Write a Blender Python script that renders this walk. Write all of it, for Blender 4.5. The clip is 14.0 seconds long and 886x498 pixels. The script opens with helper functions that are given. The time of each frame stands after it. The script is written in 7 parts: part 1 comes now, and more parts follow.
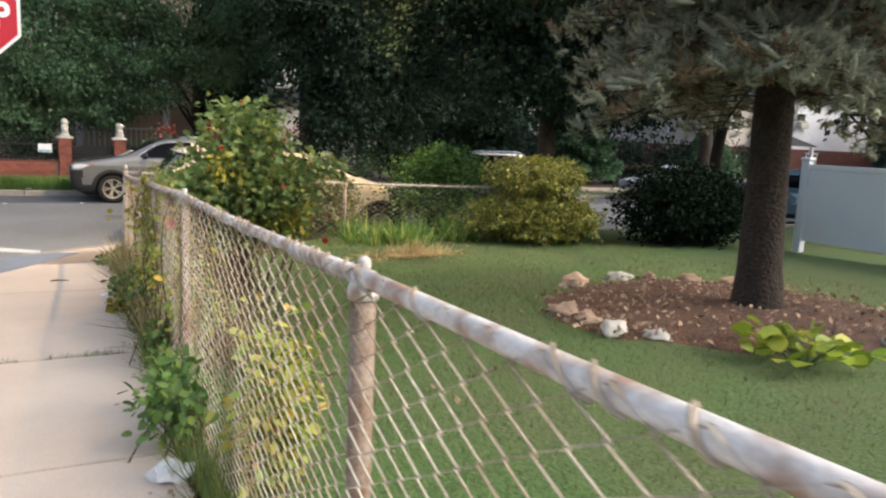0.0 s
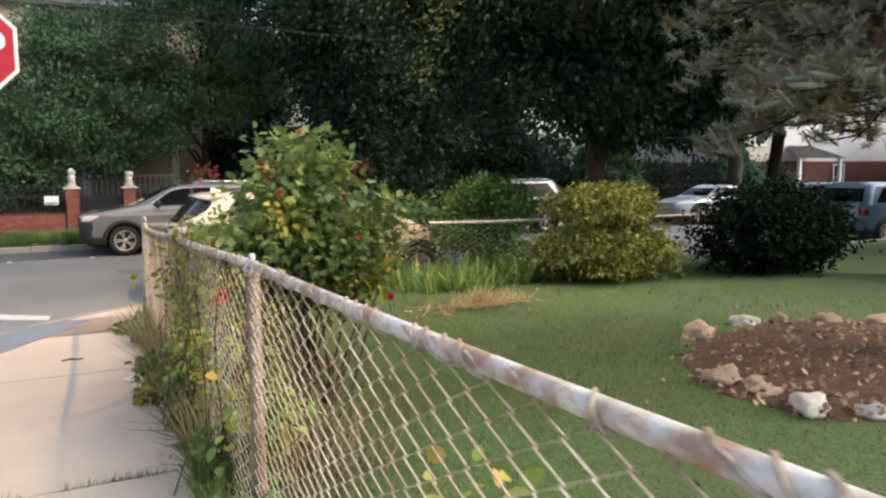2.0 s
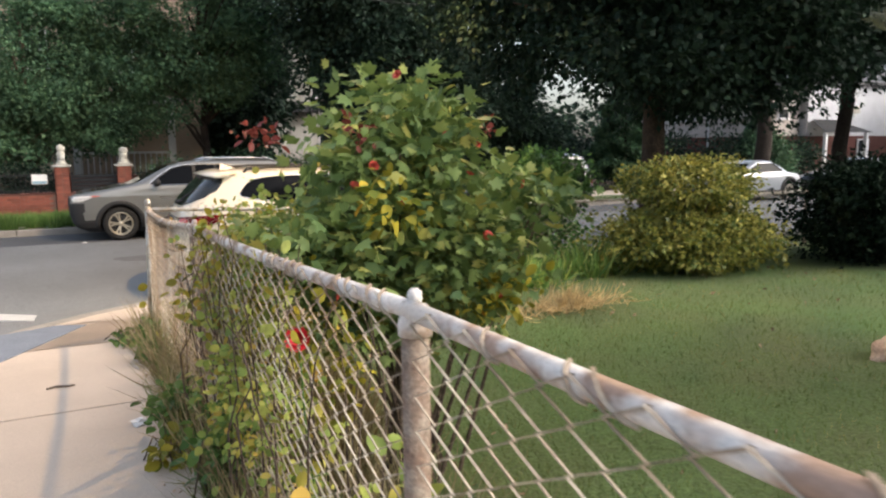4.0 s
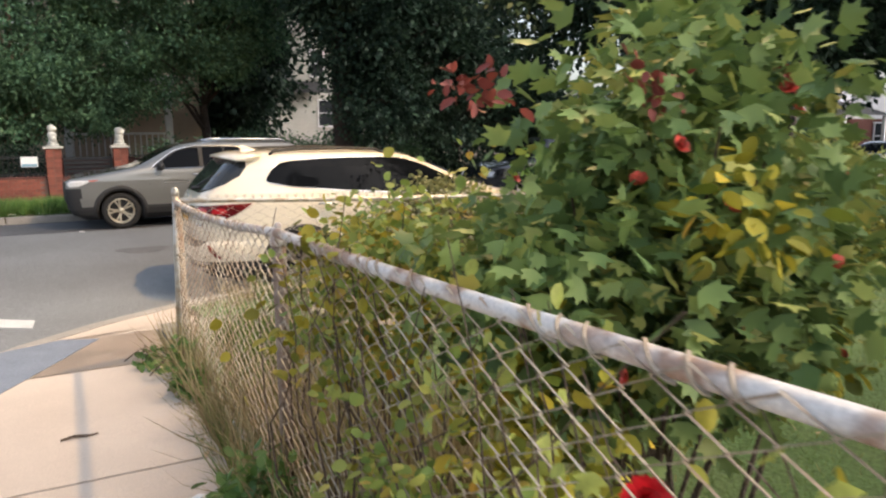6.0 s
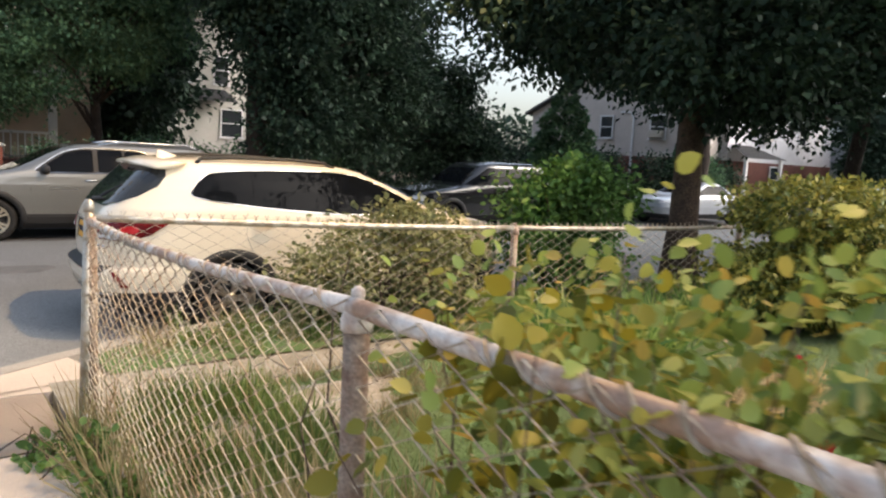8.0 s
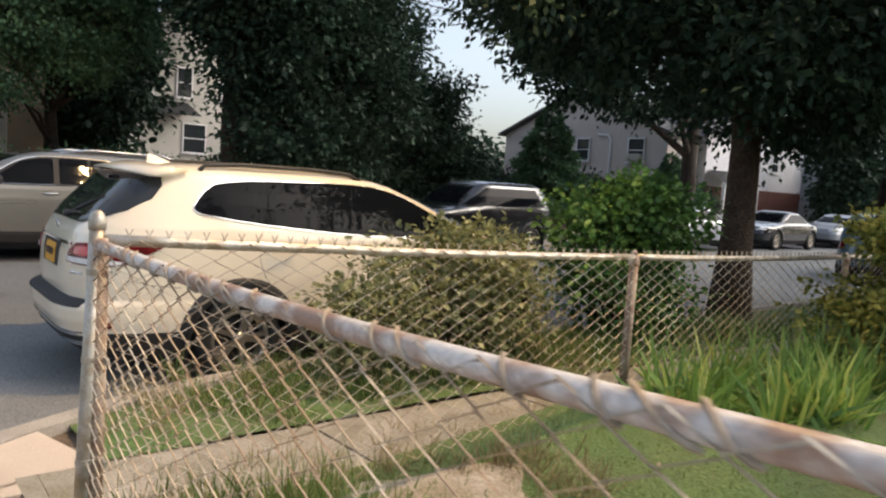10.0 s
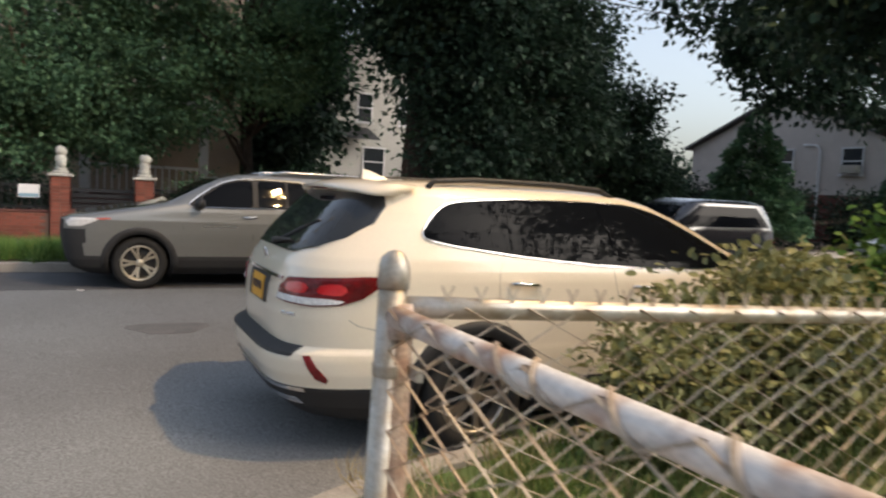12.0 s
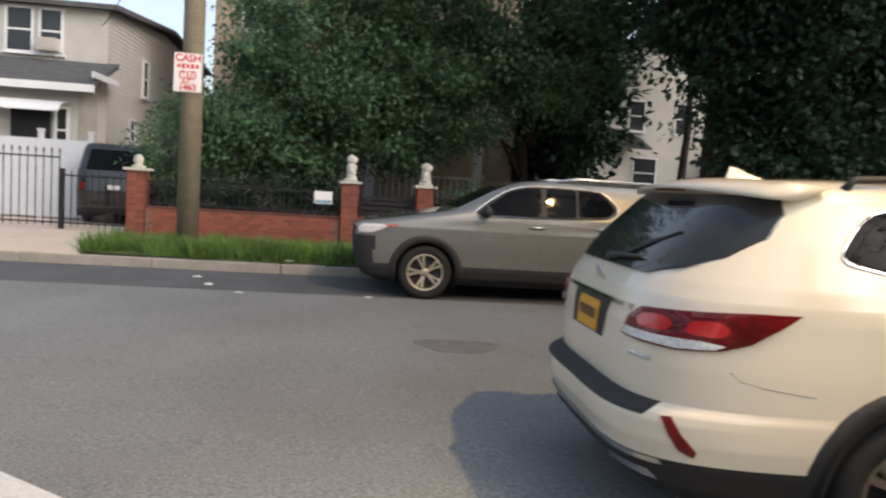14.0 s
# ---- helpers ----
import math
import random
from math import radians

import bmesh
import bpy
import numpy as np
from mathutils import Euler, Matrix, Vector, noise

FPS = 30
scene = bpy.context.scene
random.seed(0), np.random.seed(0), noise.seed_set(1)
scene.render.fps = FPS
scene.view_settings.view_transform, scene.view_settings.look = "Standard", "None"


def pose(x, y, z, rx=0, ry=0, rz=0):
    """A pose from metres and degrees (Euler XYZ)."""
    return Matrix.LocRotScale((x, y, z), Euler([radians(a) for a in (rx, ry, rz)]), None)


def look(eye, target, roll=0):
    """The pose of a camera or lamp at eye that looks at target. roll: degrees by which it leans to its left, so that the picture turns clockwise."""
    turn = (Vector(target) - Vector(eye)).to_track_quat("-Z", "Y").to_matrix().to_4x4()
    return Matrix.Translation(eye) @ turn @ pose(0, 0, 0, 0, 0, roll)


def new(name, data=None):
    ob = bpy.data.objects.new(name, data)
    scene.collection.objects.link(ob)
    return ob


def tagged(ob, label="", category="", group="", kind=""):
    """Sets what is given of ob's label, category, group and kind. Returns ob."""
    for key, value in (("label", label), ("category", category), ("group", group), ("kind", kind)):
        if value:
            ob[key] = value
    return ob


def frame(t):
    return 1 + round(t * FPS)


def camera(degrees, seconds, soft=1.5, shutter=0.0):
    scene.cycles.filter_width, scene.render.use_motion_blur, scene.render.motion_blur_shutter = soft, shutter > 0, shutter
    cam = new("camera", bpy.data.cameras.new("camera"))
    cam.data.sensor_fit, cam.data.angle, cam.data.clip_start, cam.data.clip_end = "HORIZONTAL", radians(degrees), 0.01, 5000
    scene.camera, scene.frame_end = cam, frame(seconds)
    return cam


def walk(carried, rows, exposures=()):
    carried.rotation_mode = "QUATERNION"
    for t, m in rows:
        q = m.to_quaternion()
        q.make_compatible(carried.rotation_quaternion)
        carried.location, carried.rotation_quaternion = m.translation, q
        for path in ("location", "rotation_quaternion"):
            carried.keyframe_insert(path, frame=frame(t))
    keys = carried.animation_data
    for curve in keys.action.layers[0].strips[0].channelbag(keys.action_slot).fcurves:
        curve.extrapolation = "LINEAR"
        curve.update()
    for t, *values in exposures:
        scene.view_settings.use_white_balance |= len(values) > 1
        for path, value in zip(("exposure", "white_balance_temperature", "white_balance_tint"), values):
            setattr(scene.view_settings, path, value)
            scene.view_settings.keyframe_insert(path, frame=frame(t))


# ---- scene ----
cam = camera(63.0, 14.0, soft=2.2, shutter=0.4)
PATH = [
    (0, (0.396, 0.729, 1.879), (1.288, 2.494, 1.578), 2.6),
    (0.5, (0.374, 1.102, 1.882), (1.246, 2.878, 1.595), 0.5),
    (1, (0.377, 1.468, 1.87), (1.265, 3.242, 1.611), 0.8),
    (1.5, (0.402, 1.896, 1.835), (1.291, 3.673, 1.605), -0.0),
    (2, (0.341, 2.289, 1.857), (1.22, 4.073, 1.64), -0.4),
    (2.5, (0.377, 2.729, 1.826), (1.199, 4.539, 1.606), 1.0),
    (4.8, (0.334, 4.701, 1.774), (1.248, 6.451, 1.457), -1.0),
    (5, (0.303, 4.839, 1.763), (1.204, 6.595, 1.438), -0.5),
    (5.5, (0.216, 5.24, 1.748), (1.107, 6.995, 1.396), -1.3),
    (6, (0.19, 5.59, 1.759), (1.101, 7.34, 1.435), -0.4),
    (6.5, (0.175, 5.967, 1.738), (1.147, 7.687, 1.427), -1.0),
    (7, (0.15, 6.383, 1.685), (1.248, 8.027, 1.385), 0.6),
    (7.5, (0.172, 6.801, 1.688), (1.308, 8.424, 1.414), 2.2),
    (10, (0.28, 8.887, 1.519), (1.545, 10.425, 1.331), 4.0),
    (10.5, (0.318, 9.287, 1.499), (1.589, 10.82, 1.311), 2.5),
    (11, (0.394, 9.689, 1.485), (1.575, 11.292, 1.297), 4.4),
    (11.5, (0.401, 10.069, 1.454), (1.465, 11.752, 1.27), 2.9),
    (12, (0.448, 10.436, 1.441), (1.336, 12.221, 1.282), 3.0),
    (12.5, (0.422, 10.769, 1.419), (1.18, 12.614, 1.282), 4.1),
    (13, (0.363, 11.056, 1.399), (1.029, 12.938, 1.274), 3.1),
    (13.5, (0.371, 11.416, 1.369), (0.802, 13.364, 1.231), 4.2),
    (14, (0.262, 11.697, 1.34), (0.488, 13.677, 1.177), 3.6),
]
SKY, LAMP = 0.275, 700.0
walk(cam, [(t, look(eye, target, roll)) for t, eye, target, roll in PATH], [(0.0, 0.42), (2.7, 0.40), (5.0, 0.47), (7.5, 0.52), (10.0, 0.18), (14.0, 0.0)])

# ---------------------------------------------------------------- world and lights
world = bpy.data.worlds.new("dusk_sky")
scene.world = world
world.use_nodes = True
wn = world.node_tree
wn.nodes.clear()
sky = wn.nodes.new("ShaderNodeTexSky")
sky.sky_type = "NISHITA"
sky.sun_disc = False
sky.sun_elevation = radians(32)
sky.sun_rotation = radians(130)
sky.air_density, sky.dust_density, sky.ozone_density = 1.0, 4.0, 1.2
bg = wn.nodes.new("ShaderNodeBackground")
bg.inputs["Strength"].default_value = SKY
wout = wn.nodes.new("ShaderNodeOutputWorld")
haze = wn.nodes.new("ShaderNodeHueSaturation")
haze.inputs["Saturation"].default_value = 0.62
wn.links.new(sky.outputs[0], haze.inputs["Color"])
wn.links.new(haze.outputs[0], bg.inputs[0])
wn.links.new(bg.outputs[0], wout.inputs[0])

sun = new("sun", bpy.data.lights.new("sun", "SUN"))
sun.data.energy, sun.data.angle, sun.data.color = 0.4, radians(40), (1.0, 0.86, 0.74)
sun.matrix_world = look((10, -8, 14), (0, 0, 0))

street_light = new("street_light_glow", bpy.data.lights.new("street_light_glow", "AREA"))
street_light.data.shape, street_light.data.size, street_light.data.size_y = "RECTANGLE", 0.24, 0.14
street_light.data.energy, street_light.data.color = LAMP, (1.0, 0.65, 0.29)
street_light.matrix_world = look((5.7, 12.9, 8.2), (3.0, 16.2, 0))


# ---------------------------------------------------------------- materials
def mat(name, col, rough=0.6, metal=0.0, var=0.25, scale=6.0, fine=60.0, bump=0.2, spec=0.5, col2=None, dist=0.004, island=0.0, coat=0.0,
        trans=0.0, obj=0.0, edge=(0.33, 0.68)):
    """A surface with grain at two scales. col2: what the coarse stains lean to; edge: how sharply; island / obj: shift from piece to piece."""
    m = bpy.data.materials.new(name)
    m.use_nodes = True
    nt = m.node_tree
    b = nt.nodes["Principled BSDF"]
    b.inputs["Roughness"].default_value, b.inputs["Metallic"].default_value = rough, metal
    b.inputs["Specular IOR Level"].default_value = spec
    b.inputs["Coat Weight"].default_value = coat
    b.inputs["Coat Roughness"].default_value = 0.05
    b.inputs["Transmission Weight"].default_value = trans
    tc = nt.nodes.new("ShaderNodeTexCoord")
    n1, n2 = nt.nodes.new("ShaderNodeTexNoise"), nt.nodes.new("ShaderNodeTexNoise")
    for n, s, d in ((n1, scale, 5), (n2, fine, 3)):
        n.inputs["Scale"].default_value, n.inputs["Detail"].default_value = s, d
        nt.links.new(tc.outputs["Object"], n.inputs["Vector"])
    ramp = nt.nodes.new("ShaderNodeValToRGB")
    ramp.color_ramp.elements[0].position, ramp.color_ramp.elements[1].position = edge
    c2 = col2 or tuple(c * (1 - var) for c in col)
    ramp.color_ramp.elements[0].color, ramp.color_ramp.elements[1].color = (*c2, 1), (*col, 1)
    nt.links.new(n1.outputs["Fac"], ramp.inputs["Fac"])
    hsv = nt.nodes.new("ShaderNodeHueSaturation")
    nt.links.new(ramp.outputs["Color"], hsv.inputs["Color"])
    mr = nt.nodes.new("ShaderNodeMapRange")
    mr.inputs["To Min"].default_value, mr.inputs["To Max"].default_value = 1 - var, 1 + var
    mr.inputs["From Min"].default_value, mr.inputs["From Max"].default_value = 0.3, 0.7
    nt.links.new(n2.outputs["Fac"], mr.inputs["Value"])
    last = mr.outputs["Result"]
    if island or obj:
        src = nt.nodes.new("ShaderNodeNewGeometry").outputs["Random Per Island"] if island else nt.nodes.new("ShaderNodeObjectInfo").outputs["Random"]
        k = island or obj
        m2 = nt.nodes.new("ShaderNodeMapRange")
        m2.inputs["To Min"].default_value, m2.inputs["To Max"].default_value = 1 - k, 1 + k
        nt.links.new(src, m2.inputs["Value"])
        mul = nt.nodes.new("ShaderNodeMath")
        mul.operation = "MULTIPLY"
        nt.links.new(last, mul.inputs[0])
        nt.links.new(m2.outputs["Result"], mul.inputs[1])
        last = mul.outputs[0]
    nt.links.new(last, hsv.inputs["Value"])
    nt.links.new(hsv.outputs["Color"], b.inputs["Base Color"])
    if bump:
        bp = nt.nodes.new("ShaderNodeBump")
        bp.inputs["Strength"].default_value, bp.inputs["Distance"].default_value = bump, dist
        nt.links.new(n2.outputs["Fac"], bp.inputs["Height"])
        nt.links.new(bp.outputs["Normal"], b.inputs["Normal"])
    return m


def leaf_mat(name, stops, rough=0.5, glow=0.25, spec=0.3, patch=1.3, swing=0.3):
    """Foliage: a colour for each leaf from the stops (position, colour), with some light let through."""
    m = bpy.data.materials.new(name)
    m.use_nodes = True
    nt = m.node_tree
    b = nt.nodes["Principled BSDF"]
    b.inputs["Roughness"].default_value = rough
    b.inputs["Specular IOR Level"].default_value = spec
    geo = nt.nodes.new("ShaderNodeNewGeometry")
    ramp = nt.nodes.new("ShaderNodeValToRGB")
    el = ramp.color_ramp.elements
    while len(el) < len(stops):
        el.new(0.5)
    for e, (p, c) in zip(el, stops):
        e.position, e.color = p, (*c, 1)
    nt.links.new(geo.outputs["Random Per Island"], ramp.inputs["Fac"])
    tc = nt.nodes.new("ShaderNodeTexCoord")
    no = nt.nodes.new("ShaderNodeTexNoise")
    no.inputs["Scale"].default_value = patch
    nt.links.new(tc.outputs["Object"], no.inputs["Vector"])
    mr = nt.nodes.new("ShaderNodeMapRange")
    mr.inputs["From Min"].default_value, mr.inputs["From Max"].default_value = 0.3, 0.7
    mr.inputs["To Min"].default_value, mr.inputs["To Max"].default_value = 1 - swing, 1 + swing
    nt.links.new(no.outputs["Fac"], mr.inputs["Value"])
    hsv = nt.nodes.new("ShaderNodeHueSaturation")
    nt.links.new(ramp.outputs["Color"], hsv.inputs["Color"])
    nt.links.new(mr.outputs["Result"], hsv.inputs["Value"])
    nt.links.new(hsv.outputs["Color"], b.inputs["Base Color"])
    tr = nt.nodes.new("ShaderNodeBsdfTranslucent")
    nt.links.new(hsv.outputs["Color"], tr.inputs["Color"])
    mix = nt.nodes.new("ShaderNodeMixShader")
    mix.inputs["Fac"].default_value = glow
    out = nt.nodes["Material Output"]
    nt.links.new(b.outputs[0], mix.inputs[1])
    nt.links.new(tr.outputs[0], mix.inputs[2])
    nt.links.new(mix.outputs[0], out.inputs["Surface"])
    return m


ASPHALT = mat("asphalt", (0.205, 0.212, 0.214), 0.85, var=0.42, scale=0.5, fine=62, bump=0.6, col2=(0.165, 0.168, 0.168))
ASPHALT_DARK = mat("patched_asphalt", (0.105, 0.108, 0.115), 0.9, var=0.25, scale=1.5, fine=90, bump=0.5)
CONCRETE = mat("pavement_concrete", (0.575, 0.485, 0.40), 0.85, var=0.10, scale=1.4, fine=120, bump=0.3, col2=(0.50, 0.42, 0.345), obj=0.05)
SOILED = mat("soiled_concrete", (0.33, 0.305, 0.265), 0.9, var=0.2, scale=3.5, fine=60, bump=0.5, col2=(0.20, 0.18, 0.135), obj=0.08)
KERB = mat("kerb_concrete", (0.36, 0.33, 0.29), 0.85, var=0.2, scale=4, fine=80, bump=0.4)
DIRT = mat("dirt", (0.16, 0.12, 0.085), 0.95, var=0.4, scale=3, fine=50, bump=0.9, dist=0.02)
LAWN = mat("lawn", (0.080, 0.150, 0.040), 0.95, var=0.28, scale=0.9, fine=45, bump=1.0, dist=0.02, col2=(0.105, 0.130, 0.048))
MULCH = mat("mulch", (0.15, 0.075, 0.045), 0.95, var=0.5, scale=5, fine=40, bump=1.0, dist=0.03, col2=(0.08, 0.045, 0.03))
CHIP = mat("chip", (0.42, 0.29, 0.19), 0.9, var=0.2, island=0.5)
GALV = mat("weathered_galvanised_pipe", (0.68, 0.64, 0.60), 0.5, 0.0, var=0.16, scale=9, fine=110, bump=0.35, col2=(0.36, 0.235, 0.17), edge=(0.40, 0.56))
GALV_CLEAN = mat("galvanised_pipe", (0.52, 0.51, 0.47), 0.42, 0.55, var=0.12, scale=18, fine=120, bump=0.15, col2=(0.36, 0.30, 0.22))
RUSTY = mat("rusted_post", (0.34, 0.28, 0.22), 0.75, 0.15, var=0.3, scale=18, fine=120, bump=0.4, col2=(0.20, 0.12, 0.08))
WIRE = mat("weathered_wire", (0.56, 0.51, 0.42), 0.6, 0.25, var=0.2, scale=3.5, fine=60, bump=0, col2=(0.30, 0.21, 0.14))
BRICK = mat("red_brick", (0.27, 0.085, 0.055), 0.85, var=0.25, scale=8, fine=70, bump=0.4, obj=0.25)
MORTAR = mat("mortar", (0.22, 0.14, 0.11), 0.95, var=0.2)
STONE = mat("cast_stone", (0.55, 0.52, 0.46), 0.85, var=0.15, scale=8, bump=0.3)
ROCK = mat("garden_rock", (0.50, 0.37, 0.27), 0.9, var=0.25, scale=7, bump=0.8, obj=0.2, col2=(0.36, 0.24, 0.16))
BARK = mat("bark", (0.15, 0.105, 0.075), 0.95, var=0.4, scale=6, fine=35, bump=1.0, dist=0.03)
BARK_DARK = mat("dark_bark", (0.040, 0.028, 0.021), 0.95, var=0.4, scale=6, fine=30, bump=1.0, dist=0.03)
BARK_MID = mat("brown_bark", (0.085, 0.056, 0.038), 0.95, var=0.4, scale=6, fine=32, bump=1.0, dist=0.03)
POLEWOOD = mat("pole_wood", (0.19, 0.16, 0.115), 0.85, var=0.2, scale=5, fine=40, bump=0.4)
WHITE = mat("white_paint", (0.72, 0.73, 0.74), 0.5, var=0.05, scale=3, bump=0.05)
VINYL = mat("white_vinyl", (0.57, 0.59, 0.63), 0.4, var=0.04, scale=2, bump=0.03)
SIDING = mat("beige_siding", (0.52, 0.50, 0.465), 0.7, var=0.08, scale=2, fine=30, bump=0.1)
SIDING_PALE = mat("pale_siding", (0.48, 0.47, 0.43), 0.7, var=0.08, scale=2, fine=30, bump=0.1)
SIDING_GREY = mat("pale_grey_siding", (0.60, 0.61, 0.64), 0.7, var=0.1, scale=2, fine=30, bump=0.1)
STUCCO = mat("tan_stucco", (0.36, 0.29, 0.22), 0.85, var=0.1, scale=2, fine=60, bump=0.2)
GREYWALL = mat("grey_render", (0.54, 0.49, 0.45), 0.85, var=0.1, scale=2, fine=60, bump=0.2)
BRICKWALL = mat("far_brick", (0.13, 0.047, 0.037), 0.85, var=0.2, scale=3, fine=25, bump=0.3)
ROOF = mat("roof_shingle", (0.10, 0.10, 0.105), 0.9, var=0.3, scale=4, fine=40, bump=0.6)
GLASS_DARK = mat("window_glass", (0.03, 0.035, 0.04), 0.06, var=0.05, bump=0)
TINT = mat("tinted_car_glass", (0.005, 0.006, 0.008), 0.03, var=0.05, bump=0, spec=0.06)
REAR_GLASS = mat("rear_glass", (0.022, 0.025, 0.028), 0.04, var=0.05, bump=0, spec=0.6)
PEARL = mat("pearl_white_paint", (0.78, 0.70, 0.56), 0.32, var=0.015, scale=1, bump=0, coat=1.0)
SILVER = mat("grey_beige_metallic_paint", (0.235, 0.235, 0.222), 0.34, 0.6, var=0.03, scale=1, bump=0, coat=1.0)
BLACKCAR = mat("black_car_paint", (0.012, 0.013, 0.016), 0.2, var=0.03, bump=0, coat=1.0)
BLUECAR = mat("blue_grey_car_paint", (0.06, 0.12, 0.17), 0.3, 0.2, var=0.03, bump=0, coat=1.0)
PALECAR = mat("pale_car_paint", (0.36, 0.385, 0.42), 0.3, 0.3, var=0.03, bump=0, coat=1.0)
PLASTIC = mat("black_plastic", (0.022, 0.022, 0.023), 0.6, var=0.1, fine=120, bump=0.15)
RUBBER = mat("tyre_rubber", (0.018, 0.018, 0.018), 0.85, var=0.2, fine=80, bump=0.2)
ALLOY = mat("alloy", (0.52, 0.48, 0.42), 0.3, 0.85, var=0.05, bump=0)
CHROME = mat("chrome", (0.75, 0.75, 0.75), 0.1, 1.0, var=0.02, bump=0)
REDLENS = mat("red_lens", (0.20, 0.005, 0.008), 0.12, var=0.15, scale=12, bump=0, coat=0.4, col2=(0.08, 0.003, 0.006))
CLEARLENS = mat("clear_lens", (0.78, 0.78, 0.78), 0.1, 0.0, var=0.2, scale=30, bump=0, coat=1.0)
AMBER = mat("amber_lens", (0.5, 0.07, 0.02), 0.15, var=0.1, bump=0, coat=1.0)
PLATE = mat("orange_plate", (0.72, 0.36, 0.03), 0.5, var=0.05, bump=0)
INK = mat("dark_ink", (0.03, 0.03, 0.06), 0.6, bump=0)
SIGNRED = mat("sign_red", (0.50, 0.015, 0.03), 0.4, var=0.05, bump=0)
SIGNWHITE = mat("sign_white", (0.82, 0.80, 0.78), 0.45, var=0.03, bump=0)
PINKRED = mat("faded_red_ink", (0.62, 0.06, 0.09), 0.6, var=0.1, bump=0)
IRON = mat("black_iron", (0.02, 0.02, 0.022), 0.55, 0.3, var=0.15, fine=90, bump=0.2)
LINEPAINT = mat("road_paint", (0.62, 0.62, 0.60), 0.7, var=0.15, scale=6, fine=60, bump=0.2)
PAPER = mat("litter_paper", (0.75, 0.75, 0.74), 0.7, var=0.08, bump=0.1)
STRAW = mat("straw", (0.58, 0.42, 0.19), 0.8, var=0.2, island=0.3, bump=0)
PETAL = mat("red_petal", (0.62, 0.012, 0.02), 0.5, var=0.2, bump=0, island=0.2)
CORAL = mat("coral_petal", (0.70, 0.10, 0.07), 0.5, var=0.2, bump=0, island=0.3)
STATUE = mat("pale_cast_stone", (0.60, 0.57, 0.50), 0.85, var=0.2, scale=12, bump=0.4)
CABLE = mat("cable_black", (0.015, 0.015, 0.015), 0.7, bump=0)

# near-black and bluish: deep, cool crown shade is put into these leaf colours
L_DARK = leaf_mat("shade_dark_tree_leaf", [(0, (0.014, 0.030, 0.021)), (0.5, (0.024, 0.048, 0.031)), (1, (0.042, 0.074, 0.044))], rough=0.6, spec=0.2)
# almost black: the shade under overhanging trees is part of this colour
L_EVERGREEN = leaf_mat("shaded_evergreen_leaf", [(0, (0.007, 0.014, 0.008)), (0.6, (0.012, 0.023, 0.013)), (1, (0.021, 0.036, 0.019))], rough=0.85, glow=0.05, spec=0.08)
L_MID = leaf_mat("street_tree_leaf", [(0, (0.050, 0.108, 0.062)), (0.5, (0.086, 0.168, 0.090)), (1, (0.135, 0.225, 0.112))], rough=0.6, spec=0.2, patch=0.9, swing=0.5)
L_SHRUB = leaf_mat("shrub_leaf", [(0, (0.05, 0.11, 0.03)), (0.6, (0.10, 0.21, 0.05)), (1, (0.16, 0.28, 0.07))])
L_OLIVE = leaf_mat("olive_shrub_leaf", [(0, (0.13, 0.145, 0.065)), (0.6, (0.23, 0.245, 0.105)), (1, (0.32, 0.32, 0.15))])
L_GOLD = leaf_mat("golden_bush_leaf", [(0, (0.07, 0.11, 0.03)), (0.35, (0.16, 0.185, 0.042)), (0.7, (0.30, 0.285, 0.06)), (1, (0.44, 0.40, 0.105))], patch=5.0)
L_ROSE = leaf_mat("rose_leaf", [(0, (0.11, 0.18, 0.065)), (0.5, (0.20, 0.28, 0.085)), (0.85, (0.30, 0.38, 0.12)), (1, (0.45, 0.42, 0.11))])
L_YELLOW = leaf_mat("yellowing_leaf", [(0, (0.12, 0.15, 0.02)), (0.5, (0.30, 0.26, 0.03)), (0.9, (0.54, 0.45, 0.05)), (1, (0.52, 0.28, 0.04))])
L_VINE = leaf_mat("vine_leaf", [(0, (0.19, 0.28, 0.065)), (0.4, (0.33, 0.42, 0.10)), (0.8, (0.52, 0.50, 0.12)), (1, (0.60, 0.40, 0.09))], glow=0.35)
L_RED = leaf_mat("red_new_leaf", [(0, (0.14, 0.03, 0.025)), (1, (0.28, 0.07, 0.05))])
L_SPRUCE = leaf_mat("spruce_needle", [(0, (0.17, 0.19, 0.145)), (0.6, (0.26, 0.27, 0.195)), (1, (0.36, 0.35, 0.24))], glow=0.1, patch=8.0)
L_SPRUCE_DRY = leaf_mat("dry_spruce_needle", [(0, (0.12, 0.08, 0.05)), (0.6, (0.20, 0.135, 0.075)), (1, (0.28, 0.20, 0.115))], glow=0.1)
L_GRASS = leaf_mat("grass_blade", [(0, (0.075, 0.12, 0.03)), (0.6, (0.14, 0.20, 0.05)), (0.9, (0.21, 0.25, 0.075)), (1, (0.34, 0.28, 0.12))], glow=0.2)
L_WEED = leaf_mat("weed_leaf", [(0, (0.07, 0.14, 0.035)), (0.6, (0.13, 0.24, 0.06)), (1, (0.22, 0.30, 0.08))])
L_DRY = leaf_mat("dry_stalk", [(0, (0.20, 0.155, 0.08)), (0.6, (0.34, 0.275, 0.145)), (1, (0.46, 0.38, 0.22))])
L_IRIS = leaf_mat("iris_blade", [(0, (0.09, 0.17, 0.045)), (0.6, (0.19, 0.31, 0.075)), (1, (0.42, 0.44, 0.13))])
L_LIME = leaf_mat("lime_leaf", [(0, (0.16, 0.24, 0.03)), (0.6, (0.34, 0.42, 0.05)), (1, (0.55, 0.50, 0.08))])


